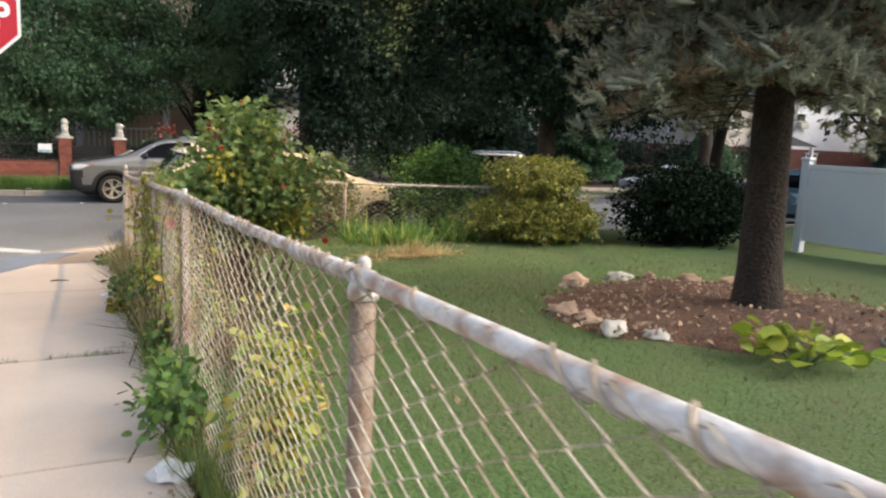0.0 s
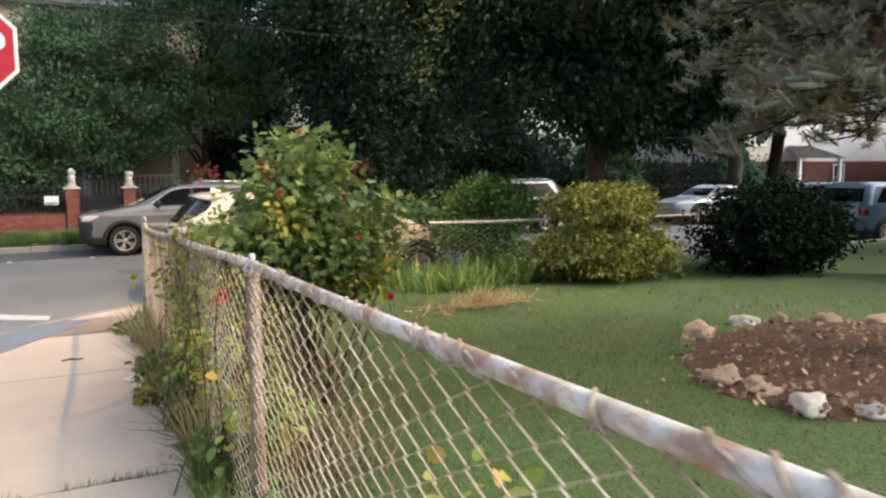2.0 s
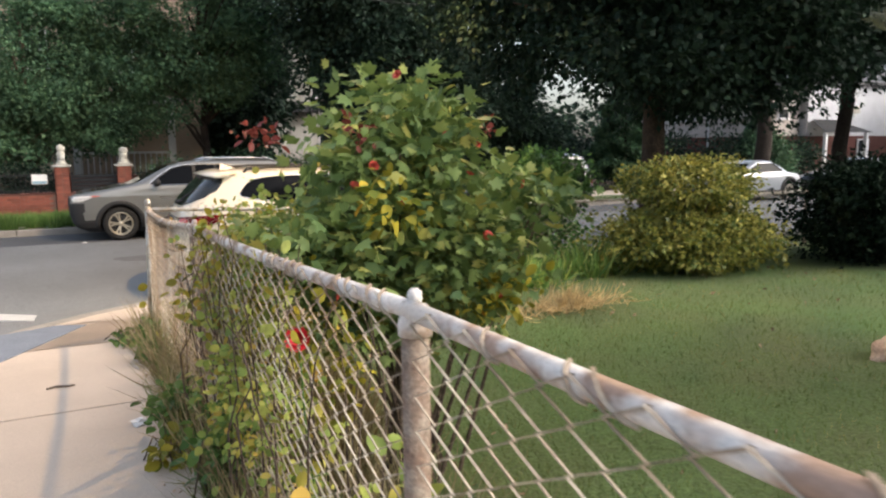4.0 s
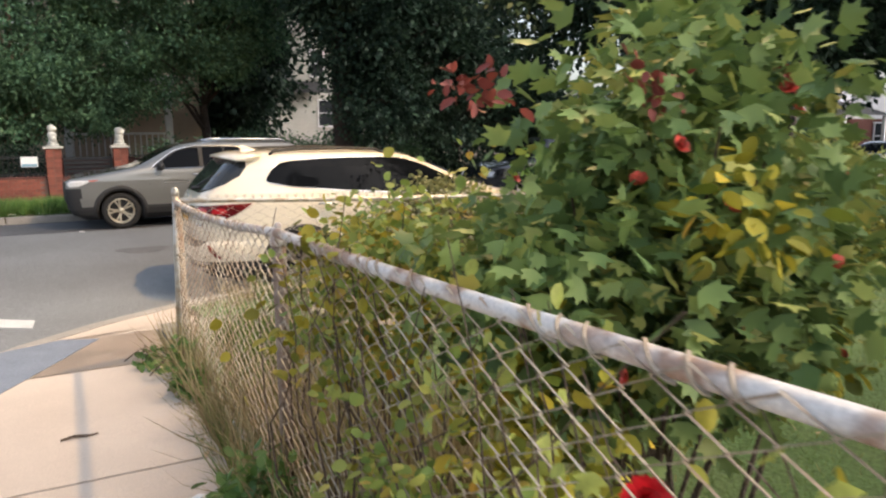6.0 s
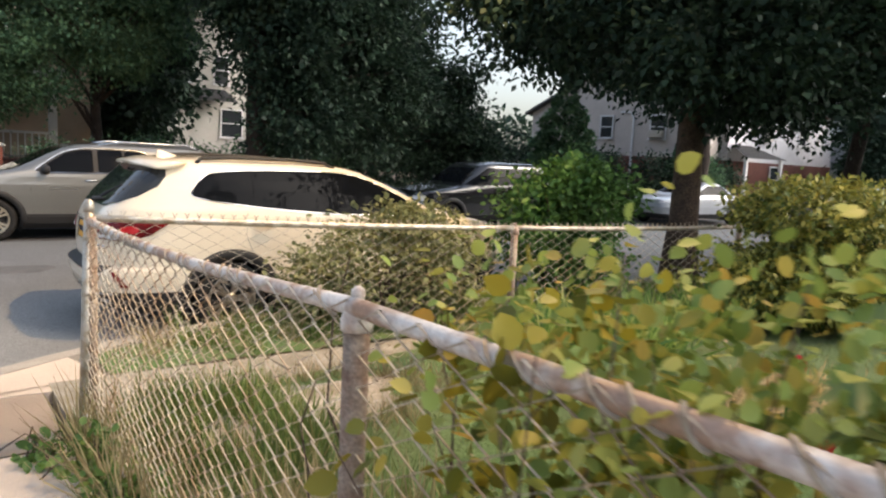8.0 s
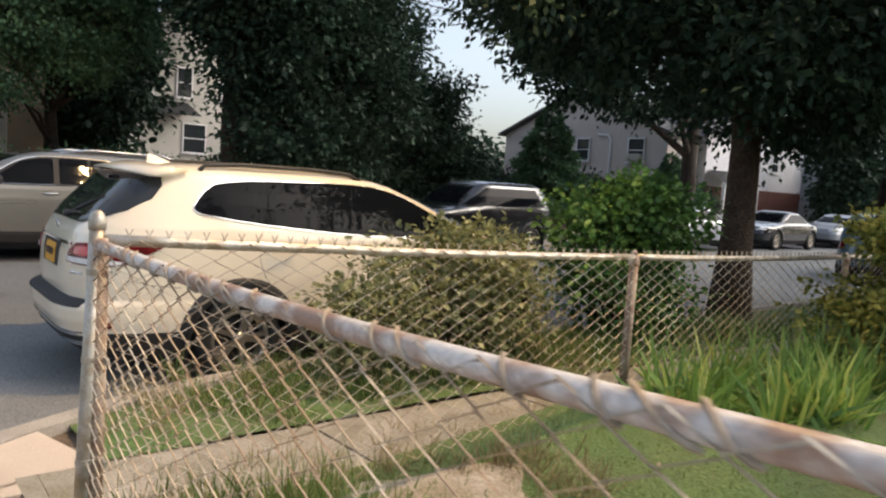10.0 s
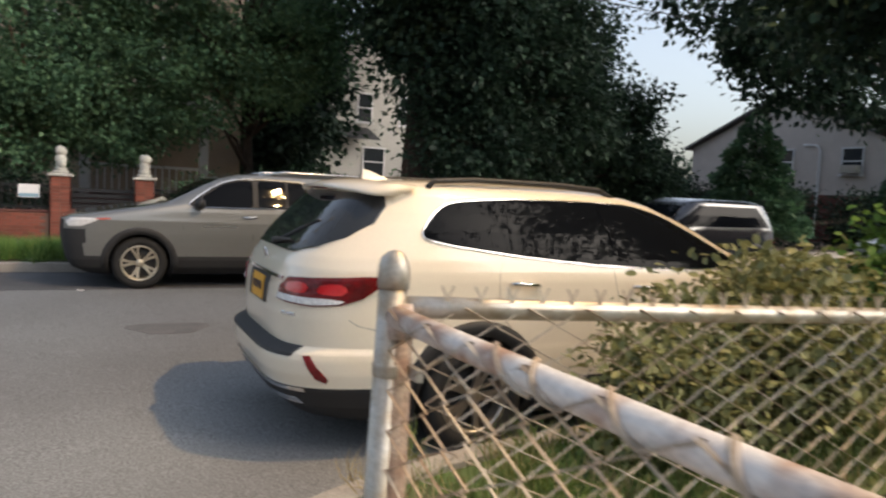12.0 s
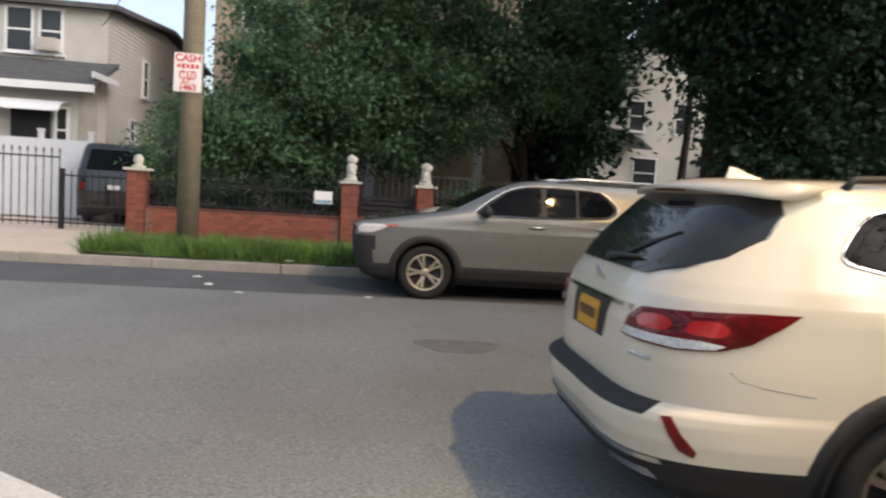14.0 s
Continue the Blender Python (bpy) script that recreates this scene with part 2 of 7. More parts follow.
# ---------------------------------------------------------------- mesh helpers
def thing(name, loc, label, category, group="", kind=""):
    ob = new(name)
    ob.location = loc
    return tagged(ob, label, category, group, kind)


def part(name, bm, material, parent=None, label="", smooth=False):
    me = bpy.data.meshes.new(name)
    bm.to_mesh(me)
    bm.free()
    return part_me(name, me, material, parent, label, smooth)


def part_me(name, me, material, parent=None, label="", smooth=False):
    if material and not me.materials:
        me.materials.append(material)
    if smooth:
        me.polygons.foreach_set("use_smooth", [True] * len(me.polygons))
    ob = new(name, me)
    if parent:
        ob.parent = parent
    if label:
        ob["label"] = label
    return ob


def box(bm, c, s, rz=0.0, bevel=0.0, m=None):
    r = bmesh.ops.create_cube(bm, size=1.0)
    vs = r["verts"]
    bmesh.ops.scale(bm, vec=s, verts=vs)
    if bevel:
        es = list({e for v in vs for e in v.link_edges})
        vs = list({v for f in bmesh.ops.bevel(bm, geom=es, offset=bevel, segments=1, affect="EDGES")["faces"] for v in f.verts} | {v for v in vs if v.is_valid})
    t = Matrix.Translation(c) @ Matrix.Rotation(rz, 4, "Z")
    if m is not None:
        t = m @ t
    bmesh.ops.transform(bm, matrix=t, verts=[v for v in vs if v.is_valid])
    return vs


def tube(bm, pts, rad, sides=8, caps=True):
    """A pipe along pts; rad: one radius or one for each point."""
    pts = [Vector(p) for p in pts]
    rads = rad if isinstance(rad, (list, tuple)) else [rad] * len(pts)
    rings, prev = [], None
    for i, p in enumerate(pts):
        d = (pts[min(i + 1, len(pts) - 1)] - pts[max(i - 1, 0)]).normalized()
        if prev is None:
            a = d.cross(Vector((0, 0, 1)) if abs(d.z) < 0.9 else Vector((1, 0, 0))).normalized()
        else:
            a = (prev - d * prev.dot(d)).normalized()
        prev = a
        b = d.cross(a)
        rings.append([bm.verts.new(p + (a * math.cos(2 * math.pi * k / sides) + b * math.sin(2 * math.pi * k / sides)) * rads[i]) for k in range(sides)])
    for r0, r1 in zip(rings, rings[1:]):
        for k in range(sides):
            bm.faces.new((r0[k], r0[(k + 1) % sides], r1[(k + 1) % sides], r1[k]))
    if caps and sides > 2:
        bm.faces.new(rings[0][::-1])
        bm.faces.new(rings[-1])
    return bm


def lathe(bm, prof, n=20, m=None, caps=True):
    """Turn (radius, z) pairs round z."""
    m = m or Matrix()
    rings = [[bm.verts.new(m @ Vector((r * math.cos(2 * math.pi * k / n), r * math.sin(2 * math.pi * k / n), z))) for k in range(n)] for r, z in prof]
    for r0, r1 in zip(rings, rings[1:]):
        for k in range(n):
            bm.faces.new((r0[k], r0[(k + 1) % n], r1[(k + 1) % n], r1[k]))
    if caps:
        bm.faces.new(rings[0][::-1])
        bm.faces.new(rings[-1])
    return bm


def ball(bm, c, s, sub=2, lump=0.0, seed=0, rot=None):
    r = bmesh.ops.create_icosphere(bm, subdivisions=sub, radius=1.0)
    for v in r["verts"]:
        k = 1 + lump * noise.noise(v.co * 1.7 + Vector((seed * 3.1, seed, 0)))
        v.co = Vector((v.co.x * s[0], v.co.y * s[1], v.co.z * s[2])) * k
        if rot is not None:
            v.co = rot @ v.co
        v.co += Vector(c)
    return r["verts"]


def quads_mesh(name, co, faces_per, quads):
    """A mesh from arrays: co (n, 3) and quads (m, 4)."""
    me = bpy.data.meshes.new(name)
    me.vertices.add(len(co))
    me.vertices.foreach_set("co", np.asarray(co, np.float32).ravel())
    me.loops.add(quads.size)
    me.loops.foreach_set("vertex_index", quads.astype(np.int32).ravel())
    me.polygons.add(len(quads))
    me.polygons.foreach_set("loop_start", np.arange(0, quads.size, faces_per, dtype=np.int32))
    me.update()
    me.validate()
    return me


# leaf outlines, base at the origin, tip along +y, folded a little along the midrib
LEAF_OVAL = (np.array([(0, 0, 0), (0.30, 0.45, 0.06), (0, 1.0, -0.08), (-0.30, 0.45, 0.06), (0, 0.48, -0.03)]), np.array([(0, 1, 2, 4), (0, 4, 2, 3)]))
LEAF_FOLD = (np.array([(0, 0, 0), (0.31, 0.45, 0.07), (0, 1.0, -0.08), (-0.31, 0.45, 0.07)]), np.array([(0, 1, 2, 3)]))
LEAF_ROUND = (np.array([(0, 0, 0), (0.24, 0.16, 0.04), (0.34, 0.46, 0.06), (0.22, 0.80, 0.02), (0, 1.0, -0.10), (-0.22, 0.80, 0.02), (-0.34, 0.46, 0.06), (-0.24, 0.16, 0.04), (0, 0.5, -0.04)]),
              np.array([(0, 1, 2, 8), (8, 2, 3, 4), (8, 4, 5, 6), (8, 6, 7, 0)]))
LEAF_LOBED = (np.array([(0, 0, 0), (0.22, 0.10, 0.03), (0.62, 0.32, 0.02), (0.36, 0.46, 0.05), (0.46, 0.80, 0.0), (0.17, 0.70, 0.03), (0, 1.05, -0.1),
                        (-0.17, 0.70, 0.03), (-0.46, 0.80, 0.0), (-0.36, 0.46, 0.05), (-0.62, 0.32, 0.02), (-0.22, 0.10, 0.03), (0, 0.42, -0.05)]),
              np.array([(0, 1, 2, 12), (12, 2, 3, 4), (12, 4, 5, 6), (12, 6, 7, 8), (12, 8, 9, 10), (12, 10, 11, 0)]))
LEAF_BLADE = (np.array([(-0.5, 0, 0), (0.5, 0, 0), (0.35, 0.6, 0.1), (-0.35, 0.6, 0.1), (0.04, 1.0, 0.32), (-0.04, 1.0, 0.32)]), np.array([(0, 1, 2, 3), (3, 2, 4, 5)]))
LEAF_SPEAR = (np.array([(-0.5, 0, 0), (0.5, 0, 0), (0.12, 1.0, 0.25), (-0.12, 1.0, 0.25)]), np.array([(0, 1, 2, 3)]))
LEAF_FINGER = (np.array([(r * math.cos(math.pi * k / 3), y, r * math.sin(math.pi * k / 3)) for y, r in ((0.0, 0.04), (0.25, 0.10), (0.65, 0.11), (0.92, 0.07), (1.0, 0.02)) for k in range(6)]),
               np.array([(6 * j + k, 6 * j + (k + 1) % 6, 6 * j + 6 + (k + 1) % 6, 6 * j + 6 + k) for j in range(4) for k in range(6)]))
LEAF_TUFT = (np.array([(-0.14, 0, 0), (0.14, 0, 0), (0.10, 1, 0.1), (-0.10, 1, 0.1)]), np.array([(0, 1, 2, 3)]))


def leaf_cloud(name, rng, centres, ways, size, leaf=LEAF_OVAL, spread=0.8, aspect=1.0, jitter=0.35):
    """One mesh of leaves at the centres. ways: the direction each tip leans to; spread: how far it strays."""
    tv, tf = leaf
    n = len(centres)
    y = ways + rng.normal(0, spread, (n, 3))
    y /= np.linalg.norm(y, axis=1)[:, None] + 1e-9
    r = rng.normal(0, 1, (n, 3))
    z = np.tile((0, 0, 1.0), (n, 1)) * 0.9 + r * 0.6
    x = np.cross(y, z)
    x /= np.linalg.norm(x, axis=1)[:, None] + 1e-9
    z = np.cross(x, y)
    s = size * (1 + rng.uniform(-jitter, jitter, n))
    co = (tv[None, :, 0, None] * aspect * x[:, None] + tv[None, :, 1, None] * y[:, None] + tv[None, :, 2, None] * z[:, None]) * s[:, None, None] + centres[:, None]
    q = (tf[None] + (np.arange(n) * len(tv))[:, None, None]).reshape(-1, 4)
    return quads_mesh(name, co.reshape(-1, 3), 4, q)


def clumps(rng, blobs, n_clump, per, r_clump, hollow=0.55, boughs=0):
    """Leaf places in clumps over the shells of ellipsoids (centre, half axes), gathered on so many boughs each; returns places and outward ways."""
    vol = np.array([b[1][0] * b[1][1] * b[1][2] for b in blobs]) ** 0.67
    pick = rng.choice(len(blobs), n_clump, p=vol / vol.sum())
    d = rng.normal(0, 1, (n_clump, 3))
    d /= np.linalg.norm(d, axis=1)[:, None]
    rad = rng.uniform(hollow ** 2, 1.0, n_clump) ** 0.5 * (1 + 0.14 * rng.normal(0, 1, n_clump))
    if boughs:
        ways = rng.normal(0, 1, (len(blobs), boughs, 3))
        ways /= np.linalg.norm(ways, axis=2)[:, :, None]
        reach = rng.uniform(0.62, 1.12, (len(blobs), boughs))
        j = rng.integers(0, boughs, n_clump)
        on = rng.uniform(0, 1, n_clump) < 0.66
        near = ways[pick, j] + rng.normal(0, 0.17, (n_clump, 3)) * np.array((1, 1, 0.55))
        d[on] = near[on] / np.linalg.norm(near[on], axis=1)[:, None]
        rad[on] = (reach[pick, j] * (1 - 0.35 * rng.uniform(0, 1, n_clump) ** 2))[on]
    cen = np.array([blobs[k][0] for k in pick]) + d * rad[:, None] * np.array([blobs[k][1] for k in pick])
    m = np.maximum(1, rng.poisson(per, n_clump))
    idx = np.repeat(np.arange(n_clump), m)
    off = rng.normal(0, 1, (len(idx), 3)) * r_clump * np.array((1, 1, 0.6))
    ways = d[idx] * 0.6 + off / (r_clump * 2) + np.array((0, 0, -0.35))
    return cen[idx] + off, ways


def limbs(bm, rng, base, top, r0, r1, tips, wob=0.12, sides=10, fork=0.25):
    """A tapered trunk and limbs that fork off it towards tips."""
    base, top = Vector(base), Vector(top)
    k = 9
    pts = [base.lerp(top, i / k) + Vector((rng.normal(0, wob * 0.4), rng.normal(0, wob * 0.4), 0)) * (i > 0) for i in range(k + 1)]
    rads = [r0 * (1.35 if i == 0 else 1) * (1 - i / k) + r1 * i / k for i in range(k + 1)]
    tube(bm, pts, rads, sides)
    for t in tips:
        t = Vector(t)
        f = min(0.92, max(fork, (t.z - base.z) / max(top.z - base.z, 0.1) * 0.7))
        i = int(f * k)
        s = pts[i]
        mid = s.lerp(t, 0.5) + Vector((rng.normal(0, wob * 2), rng.normal(0, wob * 2), (t - s).length * 0.10))
        tube(bm, [s, s.lerp(mid, 0.5), mid, mid.lerp(t, 0.5), t], [rads[i] * 0.55, rads[i] * 0.45, rads[i] * 0.32, rads[i] * 0.2, rads[i] * 0.08], 6)
    return bm


def tree(name, label, base, top_z, r0, blobs, n_clump, per, r_clump, leaf_size, leafmat, barkmat=BARK, seed=1, n_limb=14, leaf=LEAF_FOLD, keep=None, fork=0.25):
    rng = np.random.default_rng(seed)
    t = thing(name, base, label, "tree")
    tips = []
    for k in range(n_limb):
        b = blobs[k % len(blobs)]
        d = rng.normal(0, 1, 3)
        d /= np.linalg.norm(d)
        tips.append(np.array(b[0]) + d * np.array(b[1]) * 0.75 - np.array(base))
    bm = limbs(bmesh.new(), rng, (0, 0, -0.1), (0, 0, top_z - base[2]), r0, r0 * 0.3, tips, fork=fork)
    part("trunk", bm, barkmat, t, smooth=True)
    c, w = clumps(rng, [(np.array(b[0]) - np.array(base), b[1]) for b in blobs], n_clump, per, r_clump, 0.25, 22)
    if keep is not None:
        ok = keep(c + np.array(base))
        c, w = c[ok], w[ok]
    part_me("crown", leaf_cloud("crown", rng, c, w, leaf_size, leaf), leafmat, t)
    return t


def bush(name, label, base, blobs, n_clump, per, r_clump, leaf_size, leafmat, seed=1, hollow=0.7, leaf=LEAF_OVAL, stems=14, stemmat=BARK, stem_r=0.012):
    rng = np.random.default_rng(seed)
    t = thing(name, base, label, "bush")
    rel = [(np.array(b[0]) - np.array(base), b[1]) for b in blobs]
    for k in range(stems):
        b = rel[k % len(rel)]
        d = rng.normal(0, 1, 3)
        d /= np.linalg.norm(d)
        tip = Vector(b[0] + d * np.array(b[1]) * 0.8)
        st = Vector((rng.normal(0, 0.12), rng.normal(0, 0.12), -0.03))
        mid = st.lerp(tip, 0.5) + Vector((0, 0, 0.12))
        bm = bmesh.new()
        tube(bm, [st, st.lerp(mid, 0.6), mid, tip], [stem_r * 1.4, stem_r * 1.1, stem_r * 0.8, stem_r * 0.4], 5)
        part("stem", bm, stemmat, t)
    c, w = clumps(rng, rel, n_clump, per, r_clump, hollow)
    c[:, 2] = np.maximum(c[:, 2], 0.02)
    part_me("foliage", leaf_cloud("foliage", rng, c, w, leaf_size, leaf), leafmat, t)
    return t


def text_mesh(body, size, depth=0.003):
    cu = bpy.data.curves.new("lettering", "FONT")
    cu.body, cu.size, cu.extrude, cu.offset = body, size, depth, size * 0.03
    cu.align_x, cu.align_y = "CENTER", "CENTER"
    ob = bpy.data.objects.new("lettering", cu)
    scene.collection.objects.link(ob)
    me = bpy.data.meshes.new_from_object(ob.evaluated_get(bpy.context.evaluated_depsgraph_get()))
    bpy.data.objects.remove(ob)
    return me


# ---------------------------------------------------------------- ground
ROAD_Z = -0.30
KERB_LINE = [(-1.6, -30), (-1.6, 4), (-1.55, 8.5), (-1.25, 10.6), (-0.85, 11.75), (-0.3, 12.45), (0.3, 13.0), (0.95, 13.4), (1.6, 13.75), (2.6, 14.05), (4.5, 14.2), (400, 14.2)]
FAR_KERB = 23.45
FENCE_X, CORNER_Y = 0.955, 11.65


def walk_z(y):
    """Height of the sloping pavement beside the fence."""
    return 0.02 + 0.03 * max(-2.0, min(20.0, CORNER_Y - y)) if y < CORNER_Y else 0.02 - 0.022 * min(2.5, y - CORNER_Y)


def lawn_z(x, y):
    """Height of the lawn, which rises from the fence into the garden."""
    u = max(0.0, min(1.0, (x - FENCE_X) / 3.6))
    return walk_z(min(y, CORNER_Y)) + 0.02 + 0.20 * u * u * (3 - 2 * u) + 0.015 * noise.noise(Vector((x * 0.9, y * 0.9, 0)))


def grid_mesh(name, x0, x1, y0, y1, nx, ny, zf, keep=None):
    bm = bmesh.new()
    vs = [[bm.verts.new((x0 + (x1 - x0) * i / nx, y0 + (y1 - y0) * j / ny, 0)) for j in range(ny + 1)] for i in range(nx + 1)]
    for col in vs:
        for v in col:
            v.co.z = zf(v.co.x, v.co.y)
    for i in range(nx):
        for j in range(ny):
            bm.faces.new((vs[i][j], vs[i + 1][j], vs[i + 1][j + 1], vs[i][j + 1]))
    return bm


def flat(bm, pts, z0, z1):
    """A slab with the outline pts (anticlockwise) between two heights (numbers or functions of x, y)."""
    f0 = z0 if callable(z0) else (lambda x, y: z0)
    f1 = z1 if callable(z1) else (lambda x, y: z1)
    lo = [bm.verts.new((x, y, f0(x, y))) for x, y in pts]
    hi = [bm.verts.new((x, y, f1(x, y))) for x, y in pts]
    bm.faces.new(hi)
    bm.faces.new(lo[::-1])
    n = len(pts)
    for i in range(n):
        bm.faces.new((lo[i], lo[(i + 1) % n], hi[(i + 1) % n], hi[i]))


# the road sheet that reaches the horizon, tilted a little across the street
def road_z(y):
    return float(np.interp(y, [13, 15, 21.5, 24], [-0.24, -0.345, -0.172, -0.18]))


bm = bmesh.new()
rows = [[bm.verts.new((x, y, road_z(y))) for x in (-900, -60, 60, 900)] for y in (-900, 5, 13, 15, 16.5, 18, 19.5, 21.5, 24, 900)]
for r0, r1 in zip(rows, rows[1:]):
    for k in range(3):
        bm.faces.new((r0[k], r0[k + 1], r1[k + 1], r1[k]))
tagged(part("road", bm, ASPHALT), "worn grey asphalt street with darker patches", "road", kind="structure")

# worn darker strip along the far gutter, and patches
bm = bmesh.new()
flat(bm, [(-40, 21.5), (60, 21.5), (60, 23.5), (-40, 23.5)], lambda x, y: road_z(y) - 0.02, lambda x, y: road_z(y) + 0.006)
tagged(part("asphalt_gutter_strip", bm, ASPHALT_DARK), "darker asphalt strip along the far kerb", "road", kind="structure")
bm = bmesh.new()
flat(bm, [(1.3 + 0.40 * math.cos(a) * (1 + 0.25 * math.sin(3 * a)), 18.9 + 0.33 * math.sin(a) * (1 + 0.2 * math.cos(2 * a))) for a in [k * math.pi / 12 for k in range(24)]], lambda x, y: road_z(y) - 0.02, lambda x, y: road_z(y) + 0.004)
tagged(part("asphalt_patch", bm, mat("faint_oil_patch", (0.165, 0.16, 0.16), 0.9, var=0.25, scale=5, fine=90, bump=0.5, col2=(0.12, 0.12, 0.12))), "small dark patch in the asphalt", "road patch", kind="structure")

# the near block: a slab under pavement, verge and garden
near = [(x, y) for x, y in KERB_LINE] + [(400, -30)]
bm = bmesh.new()
flat(bm, near[::-1], ROAD_Z - 0.2, -0.085)
tagged(part("block_base", bm, DIRT), "bare dirt under the pavement", "ground", kind="structure")

# kerb stones along the near kerb
kerb = thing("kerb", (0, 0, 0), "worn concrete kerb round the corner", "kerb", kind="structure")


def kerb_top(x, y):
    return walk_z(y) - 0.01 if y < 12 else (0.01 - 0.03 * max(0, min(1, (y - 12) / 1.5)))


line = []
for (ax, ay), (bx, by) in zip(KERB_LINE, KERB_LINE[1:-1]):
    n = max(1, int(math.hypot(bx - ax, by - ay) / 0.45))
    line += [(ax + (bx - ax) * k / n, ay + (by - ay) * k / n) for k in range(n)]
line = [p for p in line if p[1] > 6] + [(4.5 + 2.0 * k, 14.2) for k in range(30)]
sm = []
for i in range(len(line)):
    a, b, c = line[max(0, i - 1)], line[i], line[min(len(line) - 1, i + 1)]
    sm.append(((a[0] + 2 * b[0] + c[0]) / 4, (a[1] + 2 * b[1] + c[1]) / 4))
per = 4
for i in range(0, len(sm) - 1, per):
    seg = sm[i:i + per + 1]
    if len(seg) < 2:
        continue
    inn = []
    for k, p in enumerate(seg):
        q0, q1 = sm[max(0, i + k - 1)], sm[min(len(sm) - 1, i + k + 1)]
        d = Vector((q1[0] - q0[0], q1[1] - q0[1])).normalized()
        inn.append((p[0] + d.y * 0.15, p[1] - d.x * 0.15))
    bm = bmesh.new()
    flat(bm, (list(seg) + inn[::-1])[::-1], ROAD_Z - 0.15, kerb_top)
    part("kerb_stone", bm, KERB, kerb)

# pavement slabs beside the fence, with open joints
pave = thing("pavement", (0, 0, 0), "pinkish grey concrete pavement with grassy joints", "pavement", kind="structure")
JOINTS = [-4.0, -1.2, 1.6, 4.45, 6.5, 9.3, 11.35, 12.4]


def left_edge(y):
    for (ax, ay), (bx, by) in zip(KERB_LINE, KERB_LINE[1:]):
        if ay <= y <= by and by > ay:
            return ax + (bx - ax) * (y - ay) / (by - ay) + 0.17
    return -1.4


def slab_top(x, y):
    return walk_z(y) - 0.004 * max(0.0, -x)


for j0, j1 in zip(JOINTS, JOINTS[1:]):
    g = 0.012
    n = 6
    ys = [j0 + g + (j1 - j0 - 2 * g) * k / n for k in range(n + 1)]
    for side in (0, 1):
        rng = random.Random(int(j0 * 10) + side)
        if side and j0 < 11:
            continue
        xr = 0.80
        rim = [(xr + 0.03 * noise.noise(Vector((y * 2.2, 3, 0))), y) for y in ys]
        lef = [(left_edge(y), y) for y in ys]
        bm = bmesh.new()
        flat(bm, rim + lef[::-1], ROAD_Z, slab_top)
        part("slab", bm, CONCRETE, pave)
# apron slabs round the corner and along the cross street
for x0, x1, y0, y1 in ((0.86, 2.4, 11.72, 12.62), (2.42, 4.0, 11.76, 12.62), (4.02, 5.6, 11.76, 12.62), (5.62, 7.2, 11.76, 12.62), (7.22, 8.8, 11.76, 12.62), (8.82, 10.4, 11.76, 12.62)):
    bm = bmesh.new()
    flat(bm, [(x0, y0), (x1, y0), (x1, y1), (x0, y1)], ROAD_Z, lambda x, y: walk_z(y) - 0.002)
    part("slab", bm, SOILED, pave, "grey soiled concrete")
bm = bmesh.new()
cor = [p for p in sm if 12.3 < p[1] < 13.56]
ins = [(p[0] + 0.12, p[1] - 0.12) for p in cor]
flat(bm, (ins + [(1.23, 12.64), (0.84, 12.42), (-0.1, 12.42)])[::-1], ROAD_Z, lambda x, y: walk_z(y) - 0.003)
part("slab", bm, CONCRETE, pave)
# blue-grey patch at the ramp
bm = bmesh.new()
flat(bm, [(-0.30, 11.08), (0.34, 12.3), (0.05, 12.42), (-0.42, 12.22), (-0.95, 11.2), (-1.2, 10.2), (-0.9, 9.9)], 0.0, lambda x, y: slab_top(x, y) + 0.005)
tagged(part("ramp_patch", bm, mat("slate_patch", (0.21, 0.24, 0.29), 0.9, var=0.15, scale=4, bump=0.3)), "blue grey asphalt patch at the pavement ramp", "pavement", kind="structure")

# verge between pavement and street, and the garden lawn
def near_kerb(x):
    return float(np.interp(x, [p[0] for p in KERB_LINE[3:]], [p[1] for p in KERB_LINE[3:]]))


bm = bmesh.new()
cols = []
for k in range(90):
    x = 1.25 + 0.12 * k if k < 60 else 8.5 + (k - 60) * 1.8
    top = near_kerb(x) - 0.17
    cols.append([bm.verts.new((x, 12.63 + (top - 12.63) * j / 5, walk_z(12.6) + 0.012 + 0.02 * noise.noise(Vector((x, j, 0))) - 0.012 * j)) for j in range(6)])
for c0, c1 in zip(cols, cols[1:]):
    for j in range(5):
        bm.faces.new((c0[j], c1[j], c1[j + 1], c0[j + 1]))
tagged(part("verge", bm, LAWN, smooth=True), "weedy grass verge beside the street", "grass", kind="structure")
bm = grid_mesh("lawn", FENCE_X - 0.12, 30, -14, CORNER_Y + 0.1, 96, 84, lawn_z)
tagged(part("lawn", bm, LAWN, smooth=True), "mown green garden lawn with worn patches", "lawn", kind="structure")

